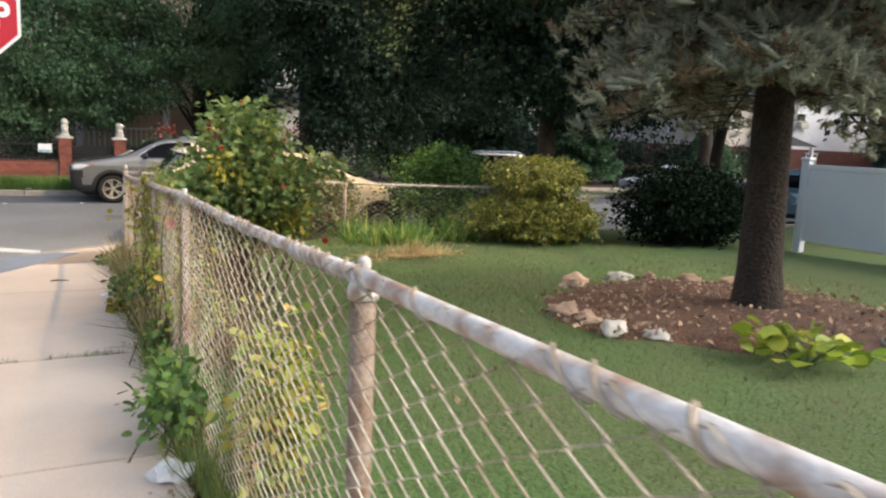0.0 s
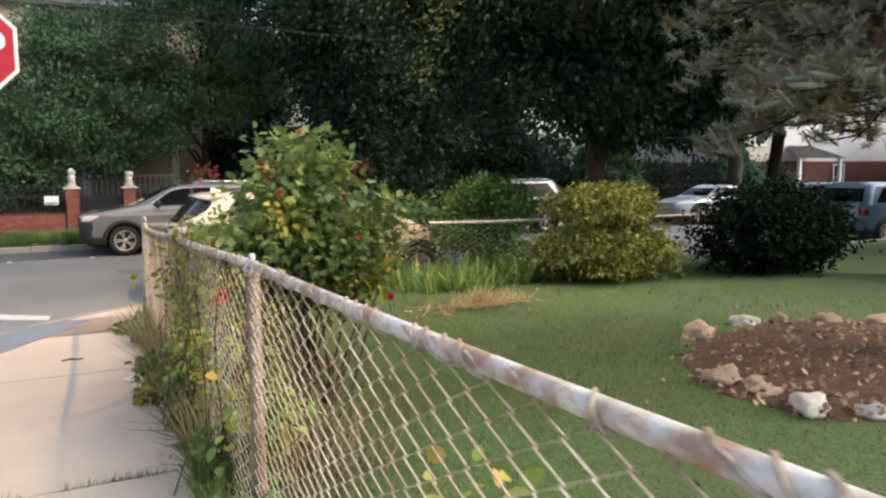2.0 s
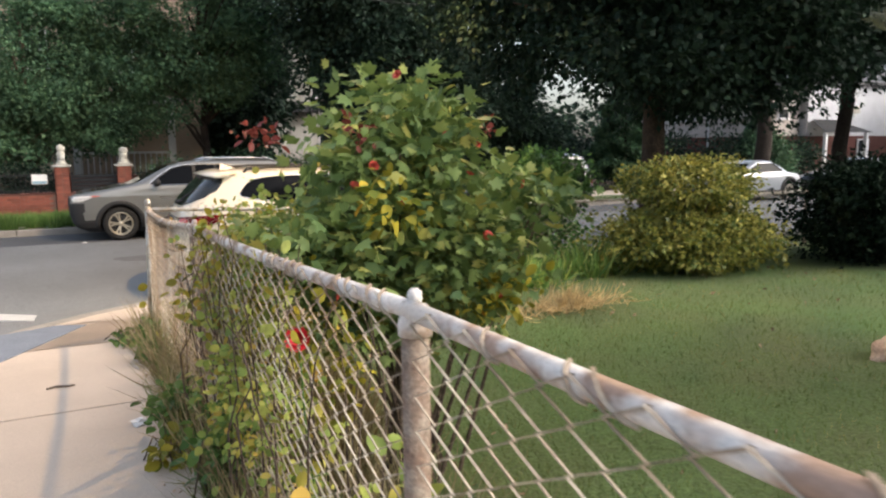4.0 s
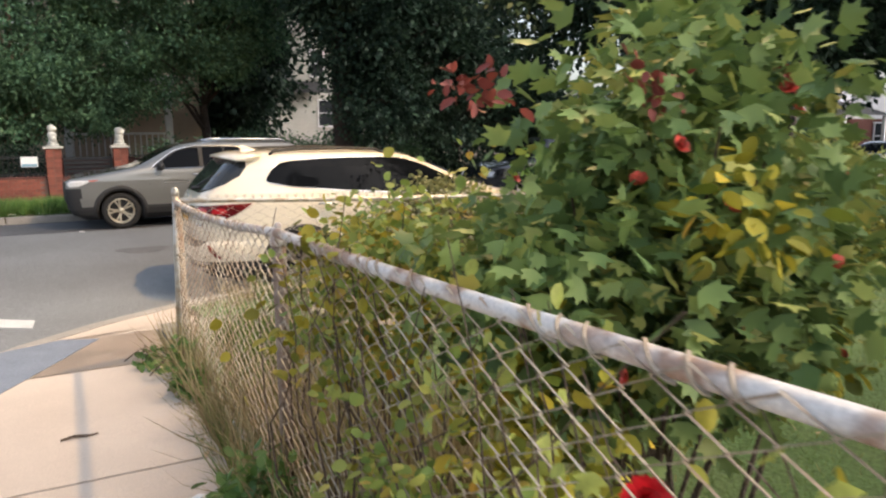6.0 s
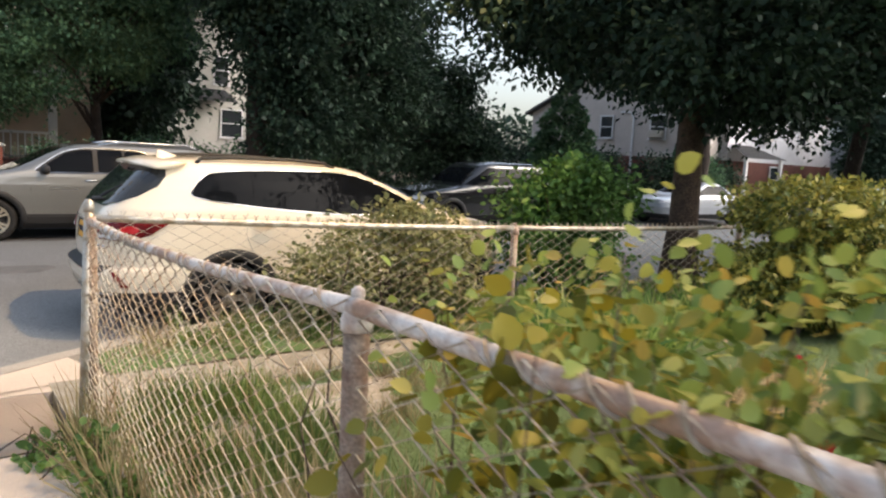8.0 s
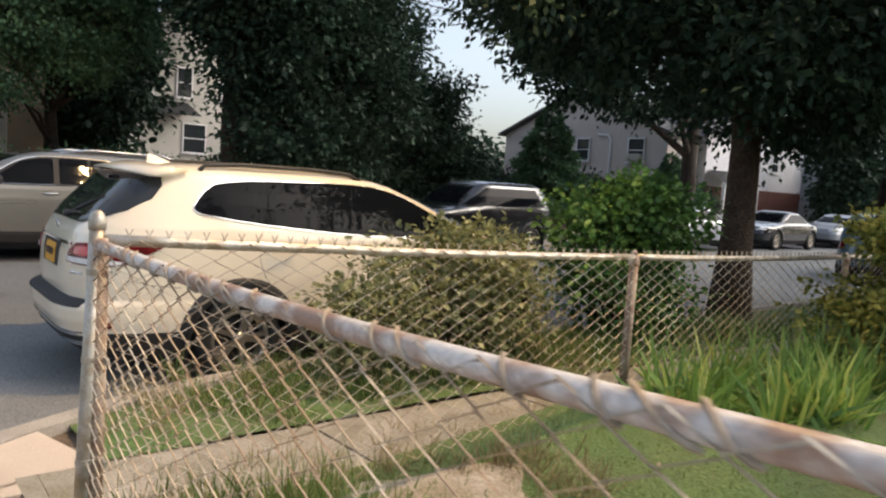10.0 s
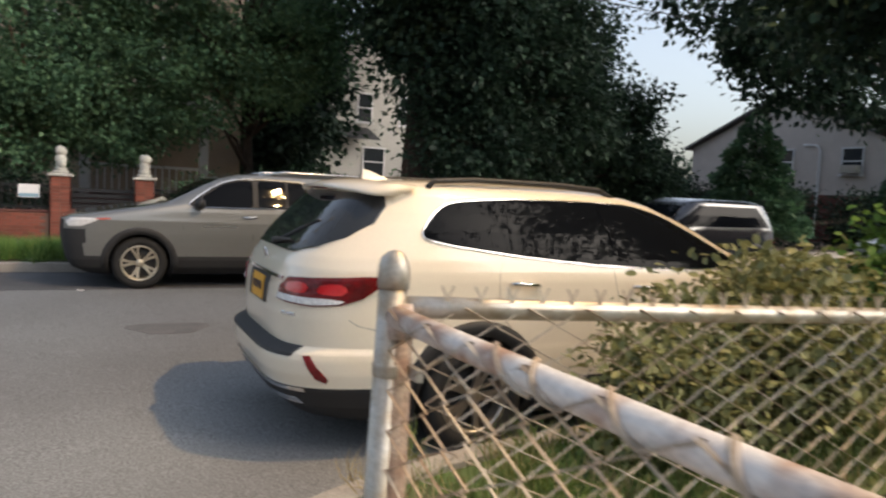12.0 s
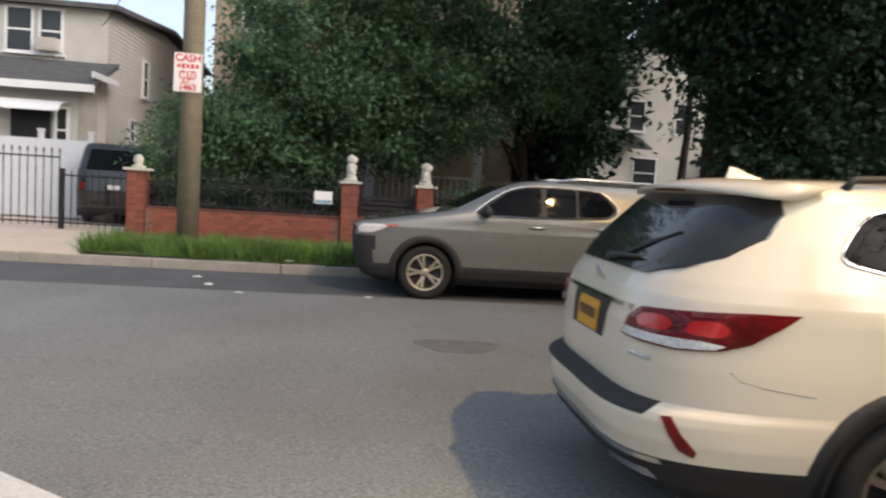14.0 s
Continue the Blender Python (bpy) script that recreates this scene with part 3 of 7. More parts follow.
# dusty bare earth inside the fence corner
bm = bmesh.new()
rings = []
for f in (1.0, 0.7, 0.35):
    ring = []
    for k in range(28):
        a = 2 * math.pi * k / 28
        q = f * (1 + 0.28 * noise.noise(Vector((math.cos(a) * 1.6, math.sin(a) * 1.6, 2))) + 0.12 * noise.noise(Vector((math.cos(a) * 5, math.sin(a) * 5, 7))))
        x, y = 1.95 + 0.8 * q * math.cos(a), 11.16 + 0.42 * q * math.sin(a)
        ring.append(bm.verts.new((x, y, lawn_z(x, y) + (0.012 if f < 1 else 0.002))))
    rings.append(ring)
for r0, r1 in zip(rings, rings[1:]):
    for k in range(28):
        bm.faces.new((r0[k], r0[(k + 1) % 28], r1[(k + 1) % 28], r1[k]))
bm.faces.new(rings[-1])
tagged(part("bare_earth", bm, mat("dusty_earth", (0.40, 0.355, 0.30), 0.95, var=0.25, scale=5, fine=45, bump=0.7, dist=0.01, col2=(0.24, 0.20, 0.14)), smooth=True), "dusty pale bare earth inside the fence corner", "earth", kind="structure")

# mulch bed round the spruce
bed = [(4.0, 4.9), (4.6, 4.2), (5.6, 3.9), (6.8, 4.1), (7.4, 5.2), (7.2, 6.4), (6.3, 7.0), (5.2, 6.9), (4.3, 6.3), (3.95, 5.6)]
bm = bmesh.new()
cx, cy = 5.6, 5.4
rings = []
for f in (1.0, 0.8, 0.5, 0.2):
    rings.append([bm.verts.new((cx + (x - cx) * f, cy + (y - cy) * f, lawn_z(cx + (x - cx) * f, cy + (y - cy) * f) + (0.03 if f < 1 else 0.002) + 0.05 * (1 - f))) for x, y in bed])
for r0, r1 in zip(rings, rings[1:]):
    for k in range(len(bed)):
        bm.faces.new((r0[k], r0[(k + 1) % len(bed)], r1[(k + 1) % len(bed)], r1[k]))
bm.faces.new(rings[-1])
tagged(part("mulch_bed", bm, MULCH, smooth=True), "brown mulch bed round the spruce trunk", "mulch", kind="structure")
rng = np.random.default_rng(5)
n = 900
a, r = rng.uniform(0, 2 * math.pi, n), np.sqrt(rng.uniform(0, 1, n))
px, py = cx + 1.75 * r * np.cos(a), cy + 1.5 * r * np.sin(a)
pz = np.array([lawn_z(x, y) for x, y in zip(px, py)]) + 0.05 + 0.04 * (1 - r)
me = leaf_cloud("mulch_chips", rng, np.stack([px, py, pz], 1), np.tile((0.3, 0, 0.1), (n, 1)), 0.055, LEAF_OVAL, spread=1.2)
tagged(part_me("mulch_chips", me, CHIP), "scattered pale bark chips and dry leaves", "mulch", kind="stuff")


def rock(i, x, y, s, squash=0.7, light=False):
    bm = bmesh.new()
    ball(bm, (0, 0, s * squash * 0.35), (s * 1.15, s * 0.8, s * squash * 0.85), 3, 0.55, i)
    ob = part("garden_rock", bm, STONE if light else ROCK, smooth=True)
    ob.location = (x, y, lawn_z(x, y) - 0.01)
    ob.rotation_euler[2] = i * 1.3
    tagged(ob, "pale flat stone edging the mulch bed" if light else "brown rounded stone edging the mulch bed", "rock", "stones round the bed")


for i, (x, y, s, lt) in enumerate(((4.15, 5.75, 0.13, 0), (4.22, 5.52, 0.09, 0), (4.15, 5.38, 0.085, 0), (4.12, 5.05, 0.14, 1), (4.3, 4.78, 0.10, 1), (5.14, 6.93, 0.14, 0), (5.3, 6.98, 0.07, 0),
                                   (5.88, 7.08, 0.13, 1), (6.2, 6.95, 0.10, 0), (6.6, 6.75, 0.11, 0), (7.0, 6.5, 0.10, 0), (5.9, 3.9, 0.10, 1))):
    rock(i, x, y, s, 0.6 if lt else 0.8, bool(lt))

# the far side: kerb, verge, pavement and yards
bm = bmesh.new()
flat(bm, [(-400, FAR_KERB + 0.16), (900, FAR_KERB + 0.16), (900, 600), (-400, 600)], ROAD_Z - 0.1, -0.03)
tagged(part("far_ground", bm, DIRT), "trodden earth of the yards across the street", "ground", kind="structure")
fk = thing("far_kerb", (0, 0, 0), "low worn concrete kerb across the street", "kerb", kind="structure")
for k in range(30):
    bm = bmesh.new()
    box(bm, (-22 + k * 2.0, FAR_KERB + 0.08, -0.1), (1.985, 0.16, 0.16), bevel=0.012)
    part("kerb_stone", bm, KERB, fk)
bm = bmesh.new()
flat(bm, [(-30, 24.9), (-4.35, 24.9), (-4.1, FAR_KERB + 0.02), (-30, FAR_KERB + 0.02)], ROAD_Z, -0.005)
flat(bm, [(-30, 24.9), (60, 24.9), (60, 27.4), (-30, 27.4)], ROAD_Z, -0.008)
flat(bm, [(-14, 27.4), (-4.9, 27.4), (-4.9, 40), (-14, 40)], ROAD_Z, -0.004)
tagged(part("driveway", bm, CONCRETE), "pale concrete driveway and pavement across the street", "driveway", kind="structure")
bm = grid_mesh("far_verge", -4.2, 40, FAR_KERB + 0.17, 25.0, 150, 6, lambda x, y: 0.0 + 0.05 * noise.noise(Vector((x, y * 2, 0))))
tagged(part("far_verge", bm, LAWN, smooth=True), "overgrown grass verge across the street", "grass", kind="structure")


# ---------------------------------------------------------------- chain link fence
def ground_f(x, y):
    return lawn_z(max(x, FENCE_X), y) - 0.02


def wire_weave(bm, p0, p1, z0f, z1f, pitch=0.072, r=0.0033, sag=0.01, seed=0):
    """Zigzag wires hooked into each other between two ends; z0f, z1f: heights of foot and top."""
    rng = random.Random(seed)
    L = math.hypot(p1[0] - p0[0], p1[1] - p0[1])
    ux, uy = (p1[0] - p0[0]) / L, (p1[1] - p0[1]) / L
    n = int(L / pitch)
    for i in range(n):
        s = (i + 0.5) * pitch
        zb, zt = z0f(s / L), z1f(s / L)
        m = max(2, int((zt - zb) / (pitch * 0.5)))
        pts = []
        for k in range(m + 1):
            z = zt - (zt - zb) * k / m
            q = s + (0.5 if (k + i) % 2 else -0.5) * pitch * 1.04
            w = (0.004 if (k + i) % 2 else -0.004) + sag * noise.noise(Vector((q * 1.1, z * 1.6, seed)))
            q += 0.006 * noise.noise(Vector((q * 3, z * 3, seed + 5)))
            pts.append((p0[0] + ux * q - uy * w, p0[1] + uy * q + ux * w, z))
        tube(bm, pts, r, 3, caps=False)


def fence_run(name, label, posts, rail_z, radius, railmat, caps=True, hooks=True, pitch=0.072, foot=ground_f, base_rail=False):
    """posts: (x, y) in order; rail_z: height of the top rail over each."""
    f = thing(name, (0, 0, 0), label, "fence")
    for i, (x, y) in enumerate(posts):
        bm = bmesh.new()
        zt = rail_z[i]
        corner = caps and i == len(posts) - 1
        pr = 0.026 if corner else 0.030
        dx = 0.012
        if corner:
            tube(bm, [(x - 0.045, y, foot(x, y) - 0.15), (x, y, zt + 0.06)], pr, 16)
        else:
            tube(bm, [(x + dx, y, foot(x, y) - 0.15), (x + dx, y, zt - 0.03)], pr, 14)
        p = part("post", bm, GALV_CLEAN if corner else RUSTY, f, smooth=True)
        bm = bmesh.new()
        if corner:
            lathe(bm, [(0.029, 0), (0.030, 0.025), (0.029, 0.04), (0.024, 0.056), (0.013, 0.067), (0.003, 0.070)], 20, Matrix.Translation((x, y, zt + 0.05)))
        else:
            lathe(bm, [(0.036, -0.045), (0.037, -0.02), (0.030, 0.0), (0.028, 0.018)], 16, Matrix.Translation((x + dx, y, zt - 0.01)))
            lathe(bm, [(0.013, 0.012), (0.016, 0.022), (0.015, 0.036), (0.007, 0.043)], 12, Matrix.Translation((x + dx, y, zt)))
        part("post_cap", bm, GALV_CLEAN if corner else GALV, f, "domed metal cap", True)
        if corner:
            for dz in (-0.10, -0.42, -0.8):
                bm = bmesh.new()
                lathe(bm, [(0.0285, -0.012), (0.0295, -0.008), (0.0295, 0.008), (0.0285, 0.012)], 18, Matrix.Translation((x - 0.045 * (-dz) / 1.3, y, zt + dz)))
                box(bm, (x + 0.03, y - 0.045, zt + dz), (0.012, 0.05, 0.022))
                part("tension_band", bm, GALV_CLEAN, f)
    for i, ((ax, ay), (bx, by)) in enumerate(zip(posts, posts[1:])):
        za, zb = rail_z[i], rail_z[i + 1]
        sag = 0.035 if hooks and i == len(posts) - 2 else 0.012
        L = math.hypot(bx - ax, by - ay)
        ux, uy = (bx - ax) / L, (by - ay) / L
        bm = bmesh.new()
        n = 12
        tube(bm, [(ax + (bx - ax) * k / n, ay + (by - ay) * k / n, za + (zb - za) * k / n - sag * math.sin(math.pi * k / n)) for k in range(n + 1)], radius, 14)
        part("top_rail", bm, railmat, f, smooth=True)
        bm = bmesh.new()
        z0 = lambda u, a=(ax, ay), b=(bx, by): foot(a[0] + (b[0] - a[0]) * u, a[1] + (b[1] - a[1]) * u) + 0.03
        z1 = lambda u, a=za, b=zb, s=sag: a + (b - a) * u + ((0.018 - s * math.sin(math.pi * min(1.0, max(0.0, u)))) if hooks else 0.004)
        wire_weave(bm, (ax - uy * radius * 0.95, ay + ux * radius * 0.95), (bx - uy * radius * 0.95, by + ux * radius * 0.95), z0, z1, pitch, seed=i + len(name))
        part("chain_link_mesh", bm, WIRE, f)
        if not hooks:
            bm = bmesh.new()
            for k in range(int(L / 0.072)):
                s = (k + 0.5) * 0.072
                p = Vector((ax + ux * s - uy * radius * 0.6, ay + uy * s + ux * radius * 0.6, za + (zb - za) * s / L))
                for lean in (-1, 1):
                    tube(bm, [p + Vector((0, 0, -0.01)), p + Vector((ux * 0.004 * lean, uy * 0.004 * lean, 0.026)), p + Vector((ux * 0.013 * lean, uy * 0.013 * lean, 0.043))], 0.0030, 3)
            part("wire_fringe", bm, WIRE, f, "twisted wire ends over the rail")["kind"] = "stuff"
        if hooks:
            rng = random.Random(i + 31)
            m = int(L / 0.075)
            ties = []
            for lean in (0.05, 0.075, 0.10):
                bm = bmesh.new()
                pts = []
                for q in range(8):
                    a = math.pi * (1.42 - 0.95 * q / 7)
                    pts.append((math.cos(a) * (radius + 0.003), lean * (q / 7 - 0.5), math.sin(a) * (radius + 0.003)))
                tube(bm, pts, 0.0046, 4, caps=False)
                me = bpy.data.meshes.new("wire_tie")
                bm.to_mesh(me)
                bm.free()
                me.materials.append(WIRE)
                ties.append(me)
            turn = Matrix.Rotation(math.atan2(uy, ux) - math.pi / 2, 4, "Z")
            for k in range(m):
                s = (k + 0.5) / m * L
                if rng.random() < 0.55:
                    continue
                o = new("wire_tie", rng.choice(ties))
                o.parent = f
                o.matrix_local = Matrix.Translation((ax + ux * s, ay + uy * s, za + (zb - za) * s / L - sag * math.sin(math.pi * s / L))) @ turn
    if base_rail:
        (ax, ay), (bx, by) = posts[-2], posts[-1]
        bm = bmesh.new()
        tube(bm, [(ax - 0.03, ay, foot(ax, ay) + 0.06), (bx - 0.03, by, foot(bx, by) + 0.08)], 0.016, 10)
        part("bottom_rail", bm, GALV, f, smooth=True)
    return f


SIDE_POSTS = [(FENCE_X, -4.2), (FENCE_X, -0.95), (FENCE_X, 2.25), (FENCE_X, 5.416), (FENCE_X, 8.583), (FENCE_X, CORNER_Y)]
SIDE_Z = [1.80, 1.70, 1.565, 1.465, 1.34, 1.21]
fence_run("chain_link_fence", "weathered chain link fence with rusty whitish top rail", SIDE_POSTS, SIDE_Z, 0.0205, GALV, base_rail=True)
fence_run("garden_back_fence", "grey chain link fence along the cross street", [(10.55, 11.66), (7.35, 11.66), (4.12, 11.65), (FENCE_X, CORNER_Y)], [1.06, 1.08, 1.12, 1.225], 0.021, GALV_CLEAN, caps=False, hooks=False)


# ---------------------------------------------------------------- garden trees and bushes
def spruce(base):
    """Whorled boughs that droop and turn up at the tip, with side twigs set thick with finger-like tufts of needles."""
    rng = np.random.default_rng(11)
    t = thing("spruce_tree", base, "blue grey spruce with bare trunk and drooping boughs", "tree")
    bm = bmesh.new()
    tube(bm, [(0, 0, -0.1), (0.0, 0, 0.10), (-0.01, 0.01, 0.4), (-0.02, 0.02, 1.2), (-0.04, 0.05, 3.0), (0, 0, 6.0), (0, 0, 9.5)], [0.30, 0.235, 0.195, 0.175, 0.155, 0.10, 0.02], 16)
    part("trunk", bm, BARK_DARK, t, smooth=True)
    low = [(1.95 + 2.3 * i / 57, 1.95 - 0.25 * (i % 3 == 0)) for i in range(58)]
    high = [(4.5 + 4.5 * i / 21, 1.5 - 1.2 * i / 21) for i in range(22)]
    sets = {"green": ([], []), "dry": ([], []), "crown": ([], [])}
    bb = bmesh.new()
    for i, (z, reach) in enumerate(low + high):
        a = i * 2.399 + rng.normal(0, 0.25)
        ln = reach * rng.uniform(0.78, 1.08)
        d = np.array((math.cos(a), math.sin(a), 0))
        side = np.array((-d[1], d[0], 0))
        droop = rng.uniform(0.45, 0.95)
        m = 10
        line = [np.array((0, 0, z)) + d * ln * k / m + np.array((0, 0, 0.22 * math.sin(math.pi * k / m * 0.8) - droop * (k / m) ** 1.7 + 0.20 * (k / m) ** 6)) for k in range(m + 1)]
        tube(bb, line, [0.034 * (1 - 0.85 * k / m) for k in range(m + 1)], 5)
        fine = i < len(low)
        n = 13 if fine else 9
        for k in range(2, n + 1):
            u = k / n
            f = u * m
            q = line[min(m - 1, int(f))] + (line[min(m, int(f) + 1)] - line[min(m - 1, int(f))]) * (f - int(f))
            for sg in ((-1, 1) if u < 0.97 else (-0.3, 0.3)):
                w = ln * 0.36 * (1.08 - 0.75 * u) * rng.uniform(0.7, 1.2) + 0.08
                way = side * sg * 0.85 + d * 0.62
                way /= np.linalg.norm(way)
                steps = max(2, int(w / (0.12 if fine else 0.18)))
                dead = rng.uniform() < (0.42 if u < 0.45 else 0.07)
                if fine:
                    tube(bb, [q, q + way * w * 0.5 + np.array((0, 0, -0.02)), q + way * w + np.array((0, 0, -0.05))], [0.008, 0.006, 0.003], 3)
                for j in range(steps + 1):
                    v = j / steps
                    p = q + way * w * v + np.array((0, 0, -0.13 * v * v + 0.012)) + rng.normal(0, 1, 3) * np.array((0.02, 0.02, 0.04))
                    to = way * 0.8 + side * rng.normal(0, 0.45) + np.array((0, 0, rng.uniform(-0.1, 0.9)))
                    key = "crown" if not fine else ("dry" if dead else "green")
                    sets[key][0].append(p)
                    sets[key][1].append(to / np.linalg.norm(to))
    part("branch", bb, BARK_DARK, t)
    for key, mt, label in (("green", L_SPRUCE, "blue grey needle tufts"), ("dry", L_SPRUCE_DRY, "dry brown needle tufts"), ("crown", L_SPRUCE, "blue grey upper needles")):
        c, w = np.array(sets[key][0]), np.array(sets[key][1])
        nn, size, finger = (9, 0.11, 0.20) if key == "crown" else (46, 0.046, 0.15)
        if key != "crown":
            part_me("tuft", leaf_cloud("tuft", rng, c, w, finger, LEAF_FINGER, spread=0.05), mt, t, label, True)["kind"] = "stuff"
            c = c + w * 0.012
        u = rng.uniform(0.0, 1.0, (len(c), nn, 1)) ** 0.8
        off = rng.normal(0, 1, (len(c), nn, 3))
        off -= w[:, None] * (off * w[:, None]).sum(2)[:, :, None]
        off /= np.linalg.norm(off, axis=2)[:, :, None]
        cc = (c[:, None] + w[:, None] * finger * u + off * (0.0 if key == "crown" else 0.010)).reshape(-1, 3)
        ww = (w[:, None] * (0.35 + 0.9 * u ** 3) + off).reshape(-1, 3)
        part_me("needles", leaf_cloud("needles", rng, cc, ww, size, LEAF_TUFT, spread=0.12, aspect=1.0 if key == "crown" else 0.5), mt, t, label)


spruce((5.95, 5.25, lawn_z(5.95, 5.25)))

bz = 0.28
bush("golden_bush", "clipped two-tier rounded bush with yellow green leaves", (7.03, 10.66, bz - 0.02),
     [((7.03, 10.66, bz + 0.38), (1.08, 0.95, 0.34)), ((7.03, 10.66, bz + 1.06), (0.80, 0.72, 0.29)), ((6.55, 10.45, bz + 0.45), (0.45, 0.45, 0.33)), ((7.5, 10.5, bz + 0.42), (0.5, 0.5, 0.34))], 2300, 11, 0.05, 0.062, L_GOLD, 21, hollow=0.72)
bush("dark_evergreen_bush", "rounded dark green evergreen bush with shade put into its leaf colour", (9.6, 9.9, 0.3),
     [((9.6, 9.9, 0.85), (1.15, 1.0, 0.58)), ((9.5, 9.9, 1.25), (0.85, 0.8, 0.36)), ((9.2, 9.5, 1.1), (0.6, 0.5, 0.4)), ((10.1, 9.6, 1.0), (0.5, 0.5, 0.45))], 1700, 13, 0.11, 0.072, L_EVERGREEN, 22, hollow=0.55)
bush("verge_shrub", "leafy olive green shrub beside the parked car", (3.9, 13.35, 0.0),
     [((3.95, 13.4, 0.55), (0.85, 0.48, 0.50)), ((4.5, 13.4, 0.62), (0.55, 0.48, 0.52)), ((3.3, 13.35, 0.42), (0.45, 0.40, 0.40)), ((4.15, 13.4, 0.95), (0.42, 0.36, 0.24))], 620, 14, 0.09, 0.055, L_OLIVE, 23, hollow=0.65, leaf=LEAF_ROUND)
bush("street_shrub", "broad green leafy shrub on the verge", (6.7, 13.7, 0.0),
     [((6.5, 13.75, 0.95), (0.72, 0.55, 0.62)), ((7.1, 13.65, 1.15), (0.62, 0.5, 0.52)), ((6.7, 13.6, 1.4), (0.42, 0.4, 0.32)), ((6.75, 13.6, 0.5), (0.8, 0.5, 0.45))], 640, 14, 0.11, 0.075, L_SHRUB, 24, hollow=0.6, leaf=LEAF_ROUND)

LAMP_AT = np.array((5.7, 12.9, 8.2))


def lamp_gap(p):
    """Leaves stay clear of the street light and the way of its light to the cars."""
    to = np.array((2.6, 17.5, 0.5)) - LAMP_AT
    u = np.clip(((p - LAMP_AT) @ to) / (to @ to), 0, 1)
    near = np.linalg.norm(p - (LAMP_AT + u[:, None] * to), axis=1)
    return near > 1.2 + 1.8 * u


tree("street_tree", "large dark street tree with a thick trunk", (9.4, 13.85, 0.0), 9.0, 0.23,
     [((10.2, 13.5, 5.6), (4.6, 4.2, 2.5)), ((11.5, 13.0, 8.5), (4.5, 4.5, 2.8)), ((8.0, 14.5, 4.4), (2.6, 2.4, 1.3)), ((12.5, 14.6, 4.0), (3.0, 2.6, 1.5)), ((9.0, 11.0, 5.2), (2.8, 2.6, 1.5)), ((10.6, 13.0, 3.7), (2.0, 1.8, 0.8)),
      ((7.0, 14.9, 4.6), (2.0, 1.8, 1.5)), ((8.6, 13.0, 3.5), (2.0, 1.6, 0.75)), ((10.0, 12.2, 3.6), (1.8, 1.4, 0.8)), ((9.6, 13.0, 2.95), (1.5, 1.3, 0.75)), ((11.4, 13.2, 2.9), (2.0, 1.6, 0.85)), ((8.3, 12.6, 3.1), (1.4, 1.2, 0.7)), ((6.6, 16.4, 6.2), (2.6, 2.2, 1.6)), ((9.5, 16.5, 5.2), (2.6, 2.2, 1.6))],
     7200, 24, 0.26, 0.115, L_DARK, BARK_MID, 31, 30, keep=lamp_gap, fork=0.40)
tree("yard_tree", "leafy green tree behind the brick wall", (-0.9, 30.5, 0), 6.5, 0.14,
     [((-0.8, 30.3, 4.4), (2.4, 2.0, 2.0)), ((-2.6, 30.2, 2.8), (1.7, 1.5, 1.4)), ((0.6, 30.4, 3.6), (1.9, 1.6, 1.9)), ((0.2, 31, 6.2), (2.2, 2.0, 1.5)), ((-1.0, 30.0, 2.5), (1.6, 1.0, 1.1)), ((1.2, 30.2, 2.5), (1.1, 0.9, 0.9))], 2900, 22, 0.22, 0.122, L_MID, BARK, 32)
tree("yard_tree", "leafy green tree with a dark forked trunk", (4.6, 31.5, 0), 8.0, 0.17,
     [((4.2, 31, 6.4), (3.2, 2.4, 2.8)), ((2.6, 30.6, 4.6), (1.9, 1.6, 1.6)), ((6.0, 31, 5.4), (1.6, 1.8, 1.3)), ((4.6, 31, 9.2), (3.4, 2.6, 1.6)), ((2.9, 30.6, 3.2), (1.1, 0.9, 0.9)), ((5.0, 30.8, 4.2), (1.4, 1.2, 0.8))], 2600, 22, 0.25, 0.13, L_MID, BARK_DARK, 33)
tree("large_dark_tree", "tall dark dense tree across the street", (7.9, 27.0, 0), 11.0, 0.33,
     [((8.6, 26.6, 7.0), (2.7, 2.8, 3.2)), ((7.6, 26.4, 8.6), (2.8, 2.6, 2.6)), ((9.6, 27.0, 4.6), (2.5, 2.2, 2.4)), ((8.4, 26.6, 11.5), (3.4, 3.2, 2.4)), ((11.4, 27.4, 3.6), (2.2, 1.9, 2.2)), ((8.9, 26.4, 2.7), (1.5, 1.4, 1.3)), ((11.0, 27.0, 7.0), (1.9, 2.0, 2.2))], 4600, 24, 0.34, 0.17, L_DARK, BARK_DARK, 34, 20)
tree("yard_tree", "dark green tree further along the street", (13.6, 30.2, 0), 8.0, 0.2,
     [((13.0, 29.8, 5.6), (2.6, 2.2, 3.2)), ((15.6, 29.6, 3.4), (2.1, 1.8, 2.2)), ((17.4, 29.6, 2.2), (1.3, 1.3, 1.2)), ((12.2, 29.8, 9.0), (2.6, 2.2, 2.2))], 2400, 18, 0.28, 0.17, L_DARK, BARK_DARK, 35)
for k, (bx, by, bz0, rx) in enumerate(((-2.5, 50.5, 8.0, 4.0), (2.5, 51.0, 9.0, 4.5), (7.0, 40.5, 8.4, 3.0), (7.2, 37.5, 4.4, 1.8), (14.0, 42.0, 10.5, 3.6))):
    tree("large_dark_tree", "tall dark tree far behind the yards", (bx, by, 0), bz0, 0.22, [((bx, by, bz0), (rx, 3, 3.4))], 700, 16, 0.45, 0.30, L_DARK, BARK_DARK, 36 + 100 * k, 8)


